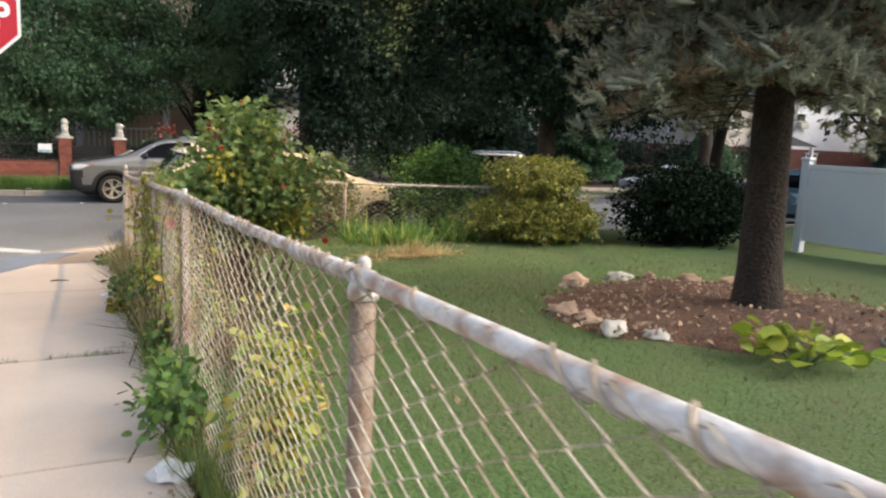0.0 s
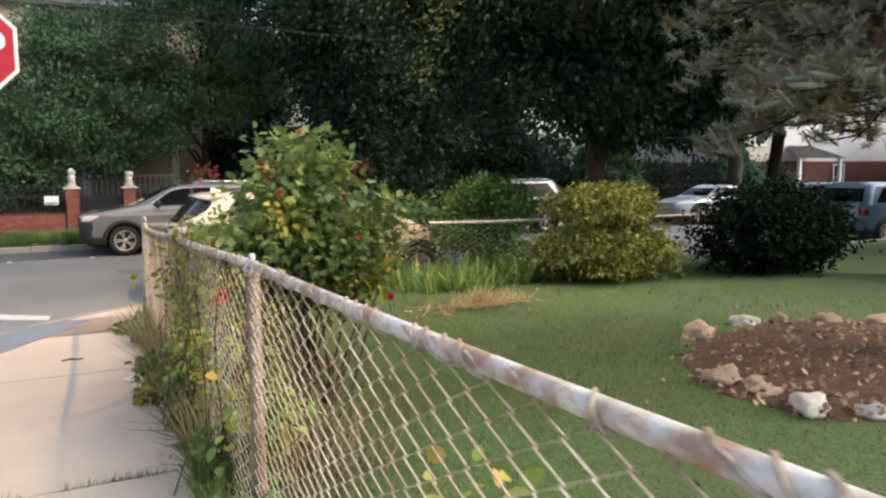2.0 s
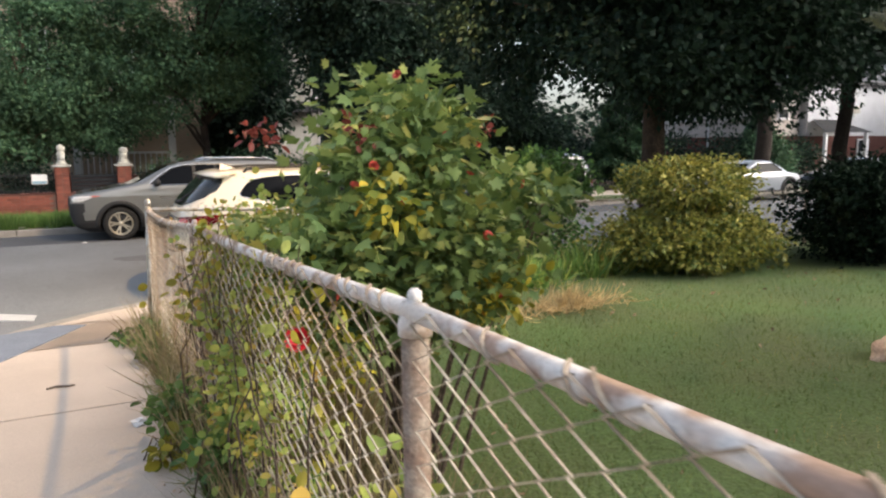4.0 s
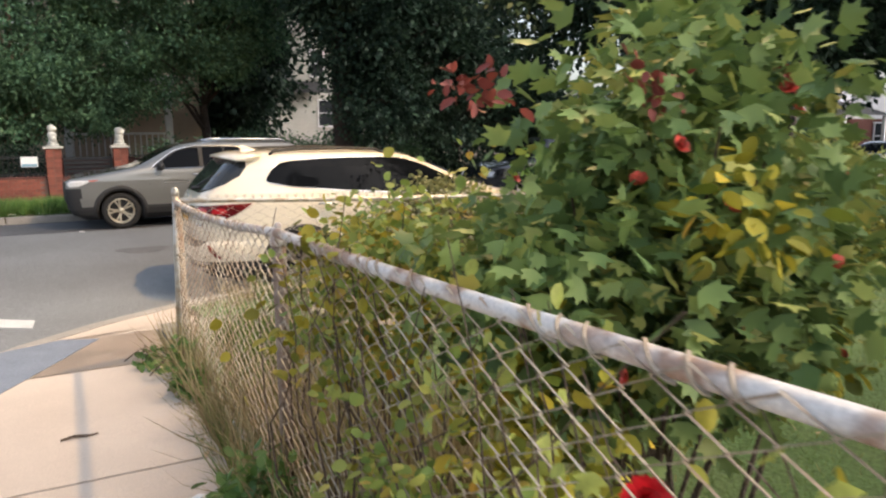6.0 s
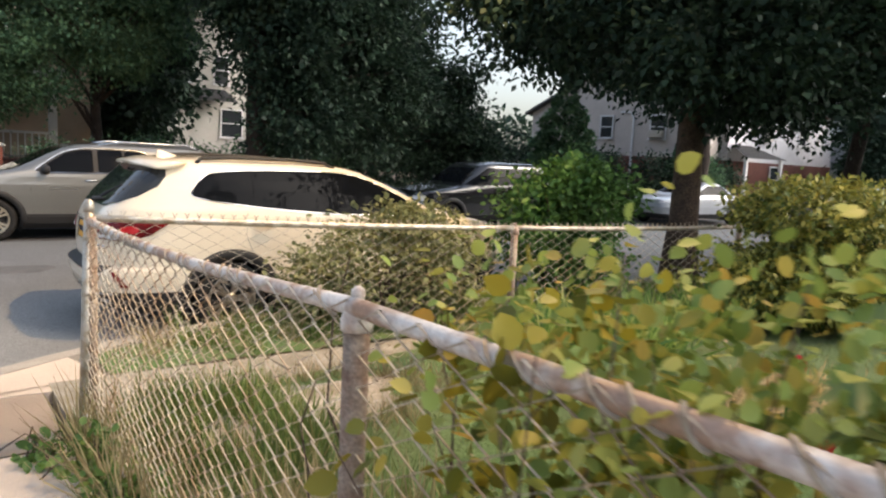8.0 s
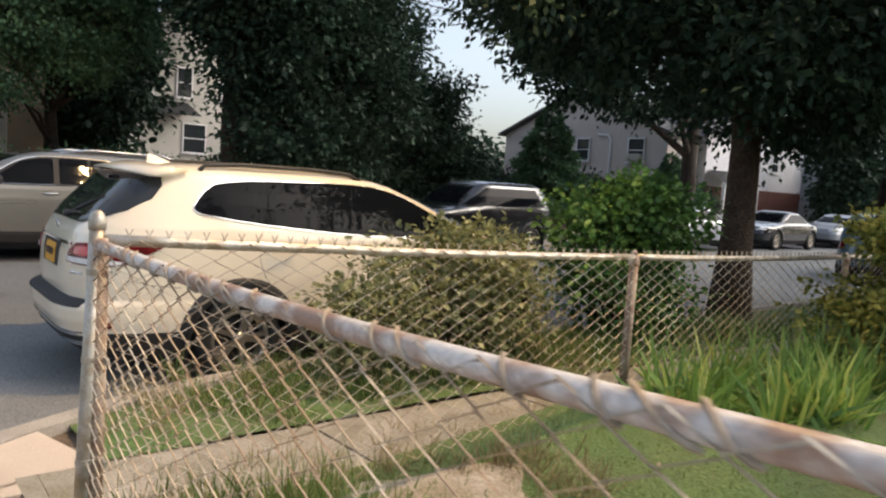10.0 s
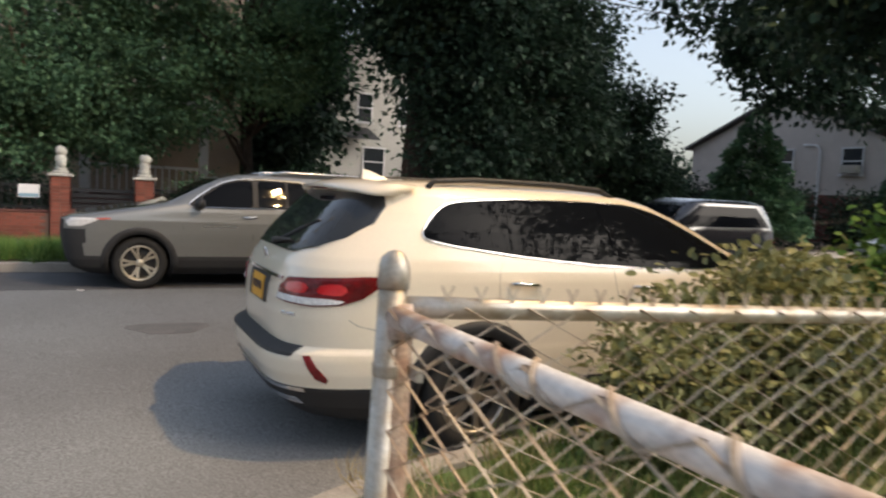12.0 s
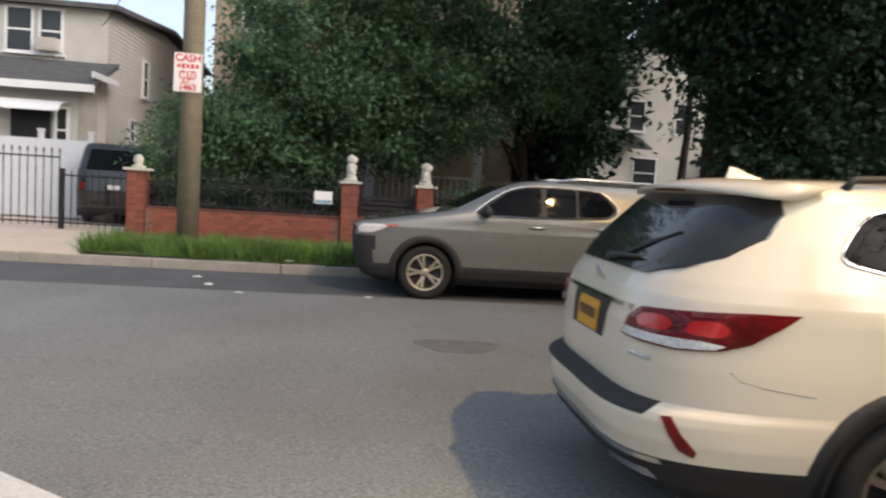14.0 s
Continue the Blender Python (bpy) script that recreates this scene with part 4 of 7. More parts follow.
# ---------------------------------------------------------------- parked cars
class Shell:
    """A car body as stacked plan outlines. Levels: height, rear end, front end, half width; x runs from the rear bumper forward."""

    def __init__(self, levels, power=5.0):
        self.lv, self.n = np.array(levels, float), power

    def at(self, z):
        return [float(np.interp(z, self.lv[:, 0], self.lv[:, k])) for k in (1, 2, 3)]

    def side(self, x, z):
        r, f, w = self.at(z)
        m, a = (r + f) / 2, (f - r) / 2
        return w * max(0.0, 1 - min(1.0, abs((x - m) / a)) ** self.n) ** (1 / self.n)

    def end(self, y, z, front=False):
        r, f, w = self.at(z)
        m, a = (r + f) / 2, (f - r) / 2
        d = a * max(0.0, 1 - min(1.0, abs(y / w)) ** self.n) ** (1 / self.n)
        return m + d if front else m - d

    def outline(self, z, count):
        r, f, w = self.at(z)
        m, a = (r + f) / 2, (f - r) / 2
        th = np.linspace(0, math.pi, 721)
        x = m - a * np.sign(np.cos(th)) * np.abs(np.cos(th)) ** (2 / self.n)
        y = -w * np.abs(np.sin(th)) ** (2 / self.n)
        s = np.r_[0, np.cumsum(np.hypot(np.diff(x), np.diff(y)))]
        q = np.linspace(0, s[-1], count)
        return np.interp(q, s, x), np.interp(q, s, y)

    def arc(self, s, z):
        """The point s metres round from the middle of the rear."""
        r, f, w = self.at(z)
        m, a = (r + f) / 2, (f - r) / 2
        th = np.linspace(0, math.pi / 2, 500)
        x = m - a * np.abs(np.cos(th)) ** (2 / self.n)
        y = -w * np.abs(np.sin(th)) ** (2 / self.n)
        q = np.r_[0, np.cumsum(np.hypot(np.diff(x), np.diff(y)))]
        return float(np.interp(s, q, x)), float(np.interp(s, q, y))


def densify(poly, step=0.06):
    out = []
    for a, b in zip(poly, poly[1:] + poly[:1]):
        n = max(1, int(math.hypot(b[0] - a[0], b[1] - a[1]) / step))
        out += [(a[0] + (b[0] - a[0]) * k / n, a[1] + (b[1] - a[1]) * k / n) for k in range(n)]
    return out


def rounded(poly, times=2, k=0.2):
    """The outline with its corners cut round."""
    for _ in range(times):
        poly = [q for a, b in zip(poly, poly[1:] + poly[:1]) for q in ((a[0] * (1 - k) + b[0] * k, a[1] * (1 - k) + b[1] * k), (a[0] * k + b[0] * (1 - k), a[1] * k + b[1] * (1 - k)))]
    return poly


def skin(sh, poly, how, off, sign=-1, thick=0.006):
    """A patch that lies on the shell. how: 'side' takes (x, z), 'rear' and 'front' (y, z), 'arc' (s, z)."""
    def put(u, z, o):
        if how == "side":
            return (u, sign * (sh.side(u, z) + o), z)
        if how == "rear":
            return (sh.end(u, z) - o, u, z)
        if how == "front":
            return (sh.end(u, z, True) + o, u, z)
        x, y = sh.arc(u, z)
        x2, y2 = sh.arc(u + 0.01, z)
        d = Vector((x2 - x, y2 - y)).normalized()
        return (x + d.y * o, sign * -(y - d.x * o), z)
    pts = densify(poly)
    cx, cz = sum(p[0] for p in pts) / len(pts), sum(p[1] for p in pts) / len(pts)
    bm = bmesh.new()
    rings = [[bm.verts.new(put(*pts[k], off - thick)) for k in range(len(pts))]]
    for f in (1.0, 0.9, 0.8, 0.68, 0.55, 0.4, 0.22):
        rings.append([bm.verts.new(put(cx + (u - cx) * f, cz + (z - cz) * f, off)) for u, z in pts])
    for r0, r1 in zip(rings, rings[1:]):
        for k in range(len(pts)):
            bm.faces.new((r0[k], r0[(k + 1) % len(pts)], r1[(k + 1) % len(pts)], r1[k]))
    c = bm.verts.new(put(cx, cz, off))
    for k in range(len(pts)):
        bm.faces.new((rings[-1][k], rings[-1][(k + 1) % len(pts)], c))
    bmesh.ops.recalc_face_normals(bm, faces=bm.faces)
    return bm


def skin_rows(sh, rows, how, off, n=28, thick=0.008):
    """A patch that lies on the shell, from rows of (height, from, to)."""
    def put(u, z, o):
        return (sh.end(u, z) - o, u, z) if how == "rear" else (sh.end(u, z, True) + o, u, z)
    bm = bmesh.new()
    fine = []
    for (z0, a0, b0), (z1, a1, b1) in zip(rows, rows[1:]):
        m = max(1, int(abs(z1 - z0) / 0.03))
        fine += [(z0 + (z1 - z0) * k / m, a0 + (a1 - a0) * k / m, b0 + (b1 - b0) * k / m) for k in range(m)]
    fine.append(rows[-1])
    g = [[bm.verts.new(put(a + (b - a) * k / n, z, off)) for k in range(n + 1)] for z, a, b in fine]
    for r0, r1 in zip(g, g[1:]):
        for k in range(n):
            bm.faces.new((r0[k], r0[k + 1], r1[k + 1], r1[k]))
    rim = [(i, 0) for i in range(len(g))] + [(len(g) - 1, k) for k in range(1, n + 1)] + [(i, n) for i in range(len(g) - 2, -1, -1)] + [(0, k) for k in range(n - 1, 0, -1)]
    lo = [bm.verts.new(put(g[i][k].co.y, g[i][k].co.z, off - thick)) for i, k in rim]
    for q in range(len(rim)):
        i, k = rim[q]
        i2, k2 = rim[(q + 1) % len(rim)]
        bm.faces.new((g[i][k], g[i2][k2], lo[(q + 1) % len(rim)], lo[q]))
    bmesh.ops.recalc_face_normals(bm, faces=bm.faces)
    return bm


def trim_line(sh, poly, off, r, sign, close=True):
    pts = densify(poly, 0.08)
    pts = pts + pts[:1] if close else pts
    return tube(bmesh.new(), [(x, sign * (sh.side(x, z) + off), z) for x, z in pts], r, 6)


def wheel(car, x, y, sign, r, width, rim_r, spokes, metal, double=True):
    w = new("wheel")
    w.parent = car
    w.location = (x, y, r)
    w.rotation_euler = (radians(90) * -sign, 0, 0)
    h = width / 2
    bm = bmesh.new()
    lathe(bm, [(rim_r, -h + 0.02), (r - 0.05, -h), (r - 0.012, -h + 0.03), (r, -h + 0.06), (r, h - 0.06), (r - 0.012, h - 0.03), (r - 0.05, h), (rim_r + 0.006, h - 0.012), (rim_r, h - 0.03)], 48, caps=False)
    part("tyre", bm, RUBBER, w, smooth=True)
    bm = bmesh.new()
    n = 40
    prof = [(rim_r + 0.004, h - 0.02), (rim_r - 0.012, h - 0.012), (rim_r - 0.025, h - 0.03), (rim_r - 0.03, 0.0)]
    rings = [[bm.verts.new((q * math.cos(2 * math.pi * k / n), q * math.sin(2 * math.pi * k / n), z)) for k in range(n)] for q, z in prof]
    for r0, r1 in zip(rings, rings[1:]):
        for k in range(n):
            bm.faces.new((r0[k], r0[(k + 1) % n], r1[(k + 1) % n], r1[k]))
    part("rim", bm, metal, w, smooth=True)
    bm = bmesh.new()
    lathe(bm, [(rim_r - 0.02, -0.02), (rim_r - 0.02, 0.0), (0.14, 0.015), (0.02, 0.02)], 32)
    part("brake_disc", bm, PLASTIC, w)
    for k in range(spokes):
        a = 2 * math.pi * k / spokes
        bm = bmesh.new()
        for da in ((-0.13, 0.13) if double else (0.0,)):
            pts = []
            for q, z, hw in ((0.035, h - 0.045, 0.020), (rim_r * 0.5, h - 0.035, 0.016), (rim_r - 0.012, h - 0.022, 0.020)):
                aa = a + da * (0.5 + q / rim_r)
                c, s = math.cos(aa), math.sin(aa)
                pts.append([Vector((q * c - o * s, q * s + o * c, z - d)) for o, d in ((-hw, 0.0), (hw, 0.0), (hw, 0.03), (-hw, 0.03))])
            vs = [[bm.verts.new(p) for p in ring] for ring in pts]
            for r0, r1 in zip(vs, vs[1:]):
                for j in range(4):
                    bm.faces.new((r0[j], r0[(j + 1) % 4], r1[(j + 1) % 4], r1[j]))
        bmesh.ops.recalc_face_normals(bm, faces=bm.faces)
        part("spoke", bm, metal, w)
    bm = bmesh.new()
    lathe(bm, [(0.05, h - 0.07), (0.055, h - 0.035), (0.035, h - 0.025), (0.005, h - 0.022)], 20)
    part("hub_cap", bm, metal, w, smooth=True)


def car_body(car, sh, paint, wheels, wr, arch, sill, z_top, count=150, layers=64, nose=(9.0, 0.0)):
    """The painted shell with round wheel openings; below the sill line and round the wheels it is black plastic."""
    zs = np.linspace(sh.lv[0, 0], sh.lv[-1, 0], layers)
    zs = np.unique(np.r_[zs, sh.lv[:, 0]])
    bms = {"body": bmesh.new(), "cladding": bmesh.new()}
    grid = []
    for z in zs:
        x, y = sh.outline(z, count)
        grid.append([(a, b, z) for a, b in zip(x, y)] + [(a, -b, z) for a, b in zip(x[-2:0:-1], y[-2:0:-1])])
    vid = {"body": {}, "cladding": {}}

    def vert(kind, i, k):
        d = vid[kind]
        if (i, k) not in d:
            d[i, k] = bms[kind].verts.new(grid[i][k])
        return d[i, k]

    n = len(grid[0])
    for i in range(len(zs) - 1):
        for k in range(n):
            c = np.mean([grid[i][k], grid[i][(k + 1) % n], grid[i + 1][k], grid[i + 1][(k + 1) % n]], axis=0)
            near = min(math.hypot(c[0] - wx, c[2] - wr) for wx in wheels)
            flank = abs(c[1]) > 0.55
            if flank and near < arch:
                continue
            kind = "cladding" if c[2] < sill or (c[0] > nose[0] and c[2] < nose[1]) else "body"
            bms[kind].faces.new((vert(kind, i, k), vert(kind, i, (k + 1) % n), vert(kind, i + 1, (k + 1) % n), vert(kind, i + 1, k)))
    top = [vert("body", len(zs) - 1, k) for k in range(n)]
    bms["body"].faces.new(top)
    for kind, mt in (("body", paint), ("cladding", PLASTIC)):
        bmesh.ops.recalc_face_normals(bms[kind], faces=bms[kind].faces)
        part(kind, bms[kind], mt, car, "black plastic lower cladding" if kind == "cladding" else "", smooth=True)
    for wx in wheels:
        for sg in (-1, 1):
            bm = bmesh.new()
            w = sh.side(wx, 0.6)
            m = 28
            r0 = [bm.verts.new((wx + arch * 1.02 * math.cos(math.pi * (k / m * 1.3 - 0.15)), sg * (w + 0.004), wr + arch * 1.02 * math.sin(math.pi * (k / m * 1.3 - 0.15)))) for k in range(m + 1)]
            r1 = [bm.verts.new((v.co.x, sg * 0.5, v.co.z)) for v in r0]
            for k in range(m):
                bm.faces.new((r0[k], r0[k + 1], r1[k + 1], r1[k]))
            bm.faces.new(r1)
            part("wheel_well", bm, PLASTIC, car)
            band = bmesh.new()
            rows = []
            for q, o in ((arch - 0.035, -0.03), (arch - 0.03, 0.012), (arch + 0.03, 0.014), (arch + 0.065, 0.008), (arch + 0.07, -0.004)):
                row = []
                for k in range(m + 1):
                    a = math.pi * (k / m * 1.30 - 0.15)
                    px, pz = wx + q * math.cos(a), max(sh.lv[0, 0], wr + q * math.sin(a))
                    row.append(band.verts.new((px, sg * (sh.side(px, pz) + o), pz)))
                rows.append(row)
            for r0, r1 in zip(rows, rows[1:]):
                for k in range(m):
                    band.faces.new((r0[k], r0[k + 1], r1[k + 1], r1[k]))
            part("arch_moulding", band, PLASTIC, car, smooth=True)
    bm = bmesh.new()
    r, f, w = sh.at(0.3)
    box(bm, ((r + f) / 2, 0, 0.30), (f - r - 0.3, 1.2, 0.12))
    part("underbody", bm, PLASTIC, car)


def place(car, x, y, z, heading):
    car.matrix_world = pose(x, y, z, 0, 0, heading)


BRIGHTRED = mat("bright_red_lens", (0.58, 0.014, 0.02), 0.15, var=0.1, bump=0, coat=1.0)
# --- the white wagon beside the corner
wsh = Shell([(0.19, 0.44, 4.55, 0.80), (0.25, 0.22, 4.66, 0.875), (0.33, 0.11, 4.74, 0.91), (0.43, 0.05, 4.84, 0.935), (0.53, 0.01, 4.88, 0.943), (0.62, 0.0, 4.90, 0.943), (0.655, 0.015, 4.90, 0.943), (0.69, 0.085, 4.89, 0.940),
             (0.85, 0.07, 4.86, 0.940), (1.0, 0.08, 4.80, 0.937), (1.08, 0.10, 4.50, 0.934), (1.15, 0.13, 4.1, 0.925), (1.22, 0.175, 3.85, 0.908), (1.30, 0.235, 3.62, 0.878), (1.40, 0.32, 3.40, 0.842),
             (1.50, 0.42, 3.16, 0.80), (1.60, 0.52, 2.88, 0.748), (1.645, 0.56, 2.68, 0.705), (1.675, 0.66, 2.45, 0.645), (1.695, 0.86, 2.2, 0.54), (1.703, 1.2, 1.9, 0.35)], 5.2)
white = thing("white_suv", (0, 0, 0), "white seven seat SUV with red tail lights parked beside the kerb", "car")
WX = (1.24, 4.04)
car_body(white, wsh, PEARL, WX, 0.355, 0.425, 0.45, 1.6)
for wx in WX:
    for sg in (-1, 1):
        wheel(white, wx, sg * 0.82, sg, 0.355, 0.235, 0.232, 5, ALLOY)
for sg in (-1, 1):
    full = [(0.83, 1.345), (0.94, 1.49), (1.05, 1.565), (1.4, 1.60), (2.1, 1.61), (2.5, 1.60), (2.8, 1.535), (3.2, 1.36), (3.56, 1.18), (3.0, 1.165), (2.26, 1.18), (1.6, 1.235), (1.1, 1.295)]
    full = rounded(full)
    part("window_surround", skin(wsh, full, "side", 0.004, sg), TINT, white, "black window surround")
    part("window_trim", trim_line(wsh, full, 0.006, 0.0055, sg), CHROME, white, "thin bright trim")
    for poly in ([(0.89, 1.35), (0.99, 1.48), (1.08, 1.545), (1.40, 1.575), (1.40, 1.265), (1.12, 1.31)], [(1.46, 1.58), (2.09, 1.59), (2.22, 1.20), (1.46, 1.258)],
                 [(2.19, 1.59), (2.48, 1.575), (2.78, 1.505), (3.16, 1.335), (3.45, 1.19), (2.32, 1.195)]):
        part("side_window", skin(wsh, rounded(poly, 2, 0.10), "side", 0.009, sg), TINT, white, "dark tinted glass")
    bm = bmesh.new()
    tube(bm, [(1.44, sg * (wsh.side(1.44, 1.06) + 0.010), 1.075), (1.48, sg * (wsh.side(1.48, 1.06) + 0.035), 1.08), (1.62, sg * (wsh.side(1.62, 1.06) + 0.036), 1.07), (1.66, sg * (wsh.side(1.66, 1.06) + 0.010), 1.06)], 0.013, 8)
    part("door_handle", bm, CHROME, white, "chrome door handle", True)
    bm = bmesh.new()
    tube(bm, [(2.42, sg * (wsh.side(2.42, 1.03) + 0.010), 1.045), (2.47, sg * (wsh.side(2.47, 1.03) + 0.035), 1.05), (2.6, sg * (wsh.side(2.6, 1.03) + 0.036), 1.04), (2.64, sg * (wsh.side(2.64, 1.03) + 0.010), 1.03)], 0.013, 8)
    part("door_handle", bm, CHROME, white, "chrome door handle", True)
    for pts in ([(1.40, 1.25), (1.365, 1.12), (1.37, 0.98), (1.42, 0.84), (1.50, 0.76)], [(2.26, 1.18), (2.32, 0.9), (2.32, 0.5)], [(3.56, 1.14), (3.60, 0.9), (3.56, 0.5)], [(0.42, 0.86), (0.47, 0.825), (0.56, 0.805), (0.82, 0.775)]):
        bm = bmesh.new()
        pp = densify(pts, 0.05)[: -int(math.hypot(pts[-1][0] - pts[0][0], pts[-1][1] - pts[0][1]) / 0.05)]
        tube(bm, [(x, sg * (wsh.side(x, z) - 0.0005), z) for x, z in pp], 0.0022, 4)
        part("panel_gap", bm, PLASTIC, white)
    lamp = part("tail_light", skin(wsh, [(0.47, 0.945), (0.50, 1.03), (0.57, 1.085), (0.80, 1.10), (1.05, 1.115), (1.23, 1.118), (1.17, 1.06), (1.07, 0.985), (0.95, 0.945), (0.78, 0.93), (0.60, 0.935)], "arc", 0.012, sg, 0.02), REDLENS, white, "red tail light")
    part("reversing_lens", skin(wsh, [(0.485, 0.95), (0.495, 0.985), (0.70, 0.980), (0.88, 0.980), (0.97, 0.968), (0.93, 0.95), (0.78, 0.938)], "arc", 0.016, sg, 0.004), CLEARLENS, lamp, "clear lower lens")
    for u0 in (0.57, 0.80):
        part("lamp_bulb", skin(wsh, rounded([(u0, 1.005), (u0 + 0.01, 1.06), (u0 + 0.13, 1.07), (u0 + 0.18, 1.035), (u0 + 0.15, 0.998)]), "arc", 0.016, sg, 0.004), BRIGHTRED, lamp, "brighter red bulb window")
    part("reflector", skin(wsh, [(0.80, 0.645), (0.84, 0.65), (0.95, 0.51), (0.93, 0.485), (0.875, 0.51)], "arc", 0.006, sg, 0.01), REDLENS, white, "red bumper reflector")
    bm = bmesh.new()
    tube(bm, [(0.95, sg * 0.68, 1.65), (1.0, sg * 0.67, 1.695), (1.3, sg * 0.665, 1.715), (1.95, sg * 0.66, 1.715), (2.3, sg * 0.655, 1.695), (2.42, sg * 0.65, 1.64)], [0.02, 0.018, 0.017, 0.017, 0.018, 0.02], 8)
    part("roof_rail", bm, PLASTIC, white, "black roof rail", True)
    bm = bmesh.new()
    ball(bm, (3.40, sg * 1.01, 1.20), (0.07, 0.11, 0.075), 3)
    tube(bm, [(3.44, sg * 0.88, 1.14), (3.42, sg * 0.96, 1.16)], 0.025, 6)
    part("door_mirror", bm, PEARL, white, "", True)
    part("exhaust_trim", skin(wsh, [(0.42, 0.345), (0.44, 0.385), (0.70, 0.385), (0.72, 0.345)], "arc", 0.012, sg, 0.02), CHROME, white, "chrome exhaust trim")
part("bumper_chrome", skin_rows(wsh, [(0.425, -0.74, 0.74), (0.45, -0.74, 0.74)], "rear", 0.010, 40, 0.012), CHROME, white, "chrome strip low on the bumper")
part("rear_window", skin_rows(wsh, [(1.225, -0.46, 0.46), (1.27, -0.64, 0.64), (1.33, -0.73, 0.73), (1.42, -0.755, 0.755), (1.52, -0.72, 0.72), (1.60, -0.66, 0.66)], "rear", 0.013, 60, 0.014), REAR_GLASS, white, "dark rear window")
part("bumper_step", skin_rows(wsh, [(0.635, -0.70, 0.70), (0.655, -0.71, 0.71), (0.692, -0.70, 0.70)], "rear", 0.010, 40, 0.02), PLASTIC, white, "black bumper step pad")
part("tailgate_trim", skin_rows(wsh, [(1.06, -0.50, 0.50), (1.08, -0.50, 0.50)], "rear", 0.012, 30, 0.015), CHROME, white, "chrome strip over the plate")
part("plate_recess", skin_rows(wsh, [(0.875, -0.24, 0.24), (1.055, -0.27, 0.27)], "rear", 0.004), PLASTIC, white, "dark plate recess")
pl = part("licence_plate", skin_rows(wsh, [(0.885, -0.155, 0.155), (1.035, -0.155, 0.155)], "rear", 0.010, 8), PLATE, white, "orange licence plate")
for k in range(6):
    bm = bmesh.new()
    box(bm, (wsh.end(0, 0.96) - 0.012, -0.105 + k * 0.042, 0.965), (0.003, 0.020, 0.055))
    part("plate_character", bm, INK, pl)
bm = bmesh.new()
lathe(bm, [(0.060, 0), (0.062, 0.006), (0.050, 0.010), (0.050, 0.004), (0.02, 0.004)], 24, Matrix.Translation((wsh.end(0, 1.145), 0, 1.15)) @ Matrix.Rotation(radians(-105), 4, "Y"))
part("badge", bm, CHROME, white, "round chrome badge", True)
for y0, y1 in ((-0.66, -0.54),):
    part("model_badge", skin(wsh, [(y0, 0.86), (y0, 0.88), (y1, 0.88), (y1, 0.86)], "rear", 0.004, thick=0.004), CHROME, white, "small chrome model badge")
bm = bmesh.new()
sp = [(0.43, 1.622), (0.43, 1.643), (0.66, 1.692), (0.82, 1.690), (0.66, 1.62)]
prof = []
for y in np.linspace(-0.74, 0.74, 15):
    k = 1 - 0.10 * (abs(y) / 0.74) ** 3
    dx = 0.14 * (abs(y) / 0.74) ** 2.5
    prof.append([bm.verts.new((x + dx * (1 if x < 0.5 else 0.3), y, z - 0.035 * (abs(y) / 0.74) ** 2)) for x, z in sp])
for r0, r1 in zip(prof, prof[1:]):
    for k in range(len(sp)):
        bm.faces.new((r0[k], r0[(k + 1) % len(sp)], r1[(k + 1) % len(sp)], r1[k]))
bm.faces.new(prof[0])
bm.faces.new(prof[-1])
bmesh.ops.recalc_face_normals(bm, faces=bm.faces)
wip = bmesh.new()
tube(wip, [(wsh.end(yy, zz) - 0.022, yy, zz) for yy, zz in ((0.02, 1.24), (-0.12, 1.29), (-0.26, 1.345), (-0.36, 1.385))], [0.012, 0.009, 0.007, 0.005], 6)
tube(wip, [(wsh.end(yy, zz) - 0.020, yy, zz) for yy, zz in ((-0.10, 1.27), (-0.28, 1.345), (-0.46, 1.42))], 0.007, 6)
part("rear_wiper", wip, PLASTIC, white, "black rear wiper")
spo = part("roof_spoiler", bm, PEARL, white, smooth=True)
bm = bmesh.new()
box(bm, (0.455, 0, 1.618), (0.03, 0.32, 0.014), bevel=0.004)
part("brake_light", bm, REDLENS, spo, "dark red high brake light")
bm = bmesh.new()
v = [bm.verts.new(p) for p in ((0.76, -0.018, 1.685), (0.76, 0.018, 1.685), (0.96, 0.014, 1.698), (0.96, -0.014, 1.698), (0.772, 0, 1.758), (0.815, 0, 1.750), (0.90, 0, 1.718))]
for f in ((0, 1, 4), (1, 2, 6, 5, 4), (3, 0, 4, 5, 6), (2, 3, 6)):
    bm.faces.new([v[i] for i in f])
part("roof_fin_antenna", bm, PEARL, white, "white shark fin antenna")
bm = bmesh.new()
e = lambda y, z, o=0.02: (wsh.end(y, z) - o, y, z)
tube(bm, [e(0.02, 1.255), e(-0.10, 1.27, 0.03), e(-0.34, 1.285, 0.03)], [0.02, 0.014, 0.008], 8)
ball(bm, e(0.03, 1.25, 0.012), (0.03, 0.04, 0.03), 2)
part("rear_wiper", bm, PLASTIC, white, "black rear wiper")
part("windscreen", skin_rows(wsh, [(1.25, -0.76, 0.76), (1.60, -0.64, 0.64)], "front", 0.006), TINT, white, "dark windscreen")
for sg in (-1, 1):
    part("headlight", skin(wsh, [(sg * 0.5, 0.80), (sg * 0.52, 0.88), (sg * 0.80, 0.92), (sg * 0.82, 0.84)], "front", 0.008), CLEARLENS, white, "clear headlight")
white.matrix_world = pose(1.50, 15.69, -0.355) @ Matrix.Scale(1.10, 4)


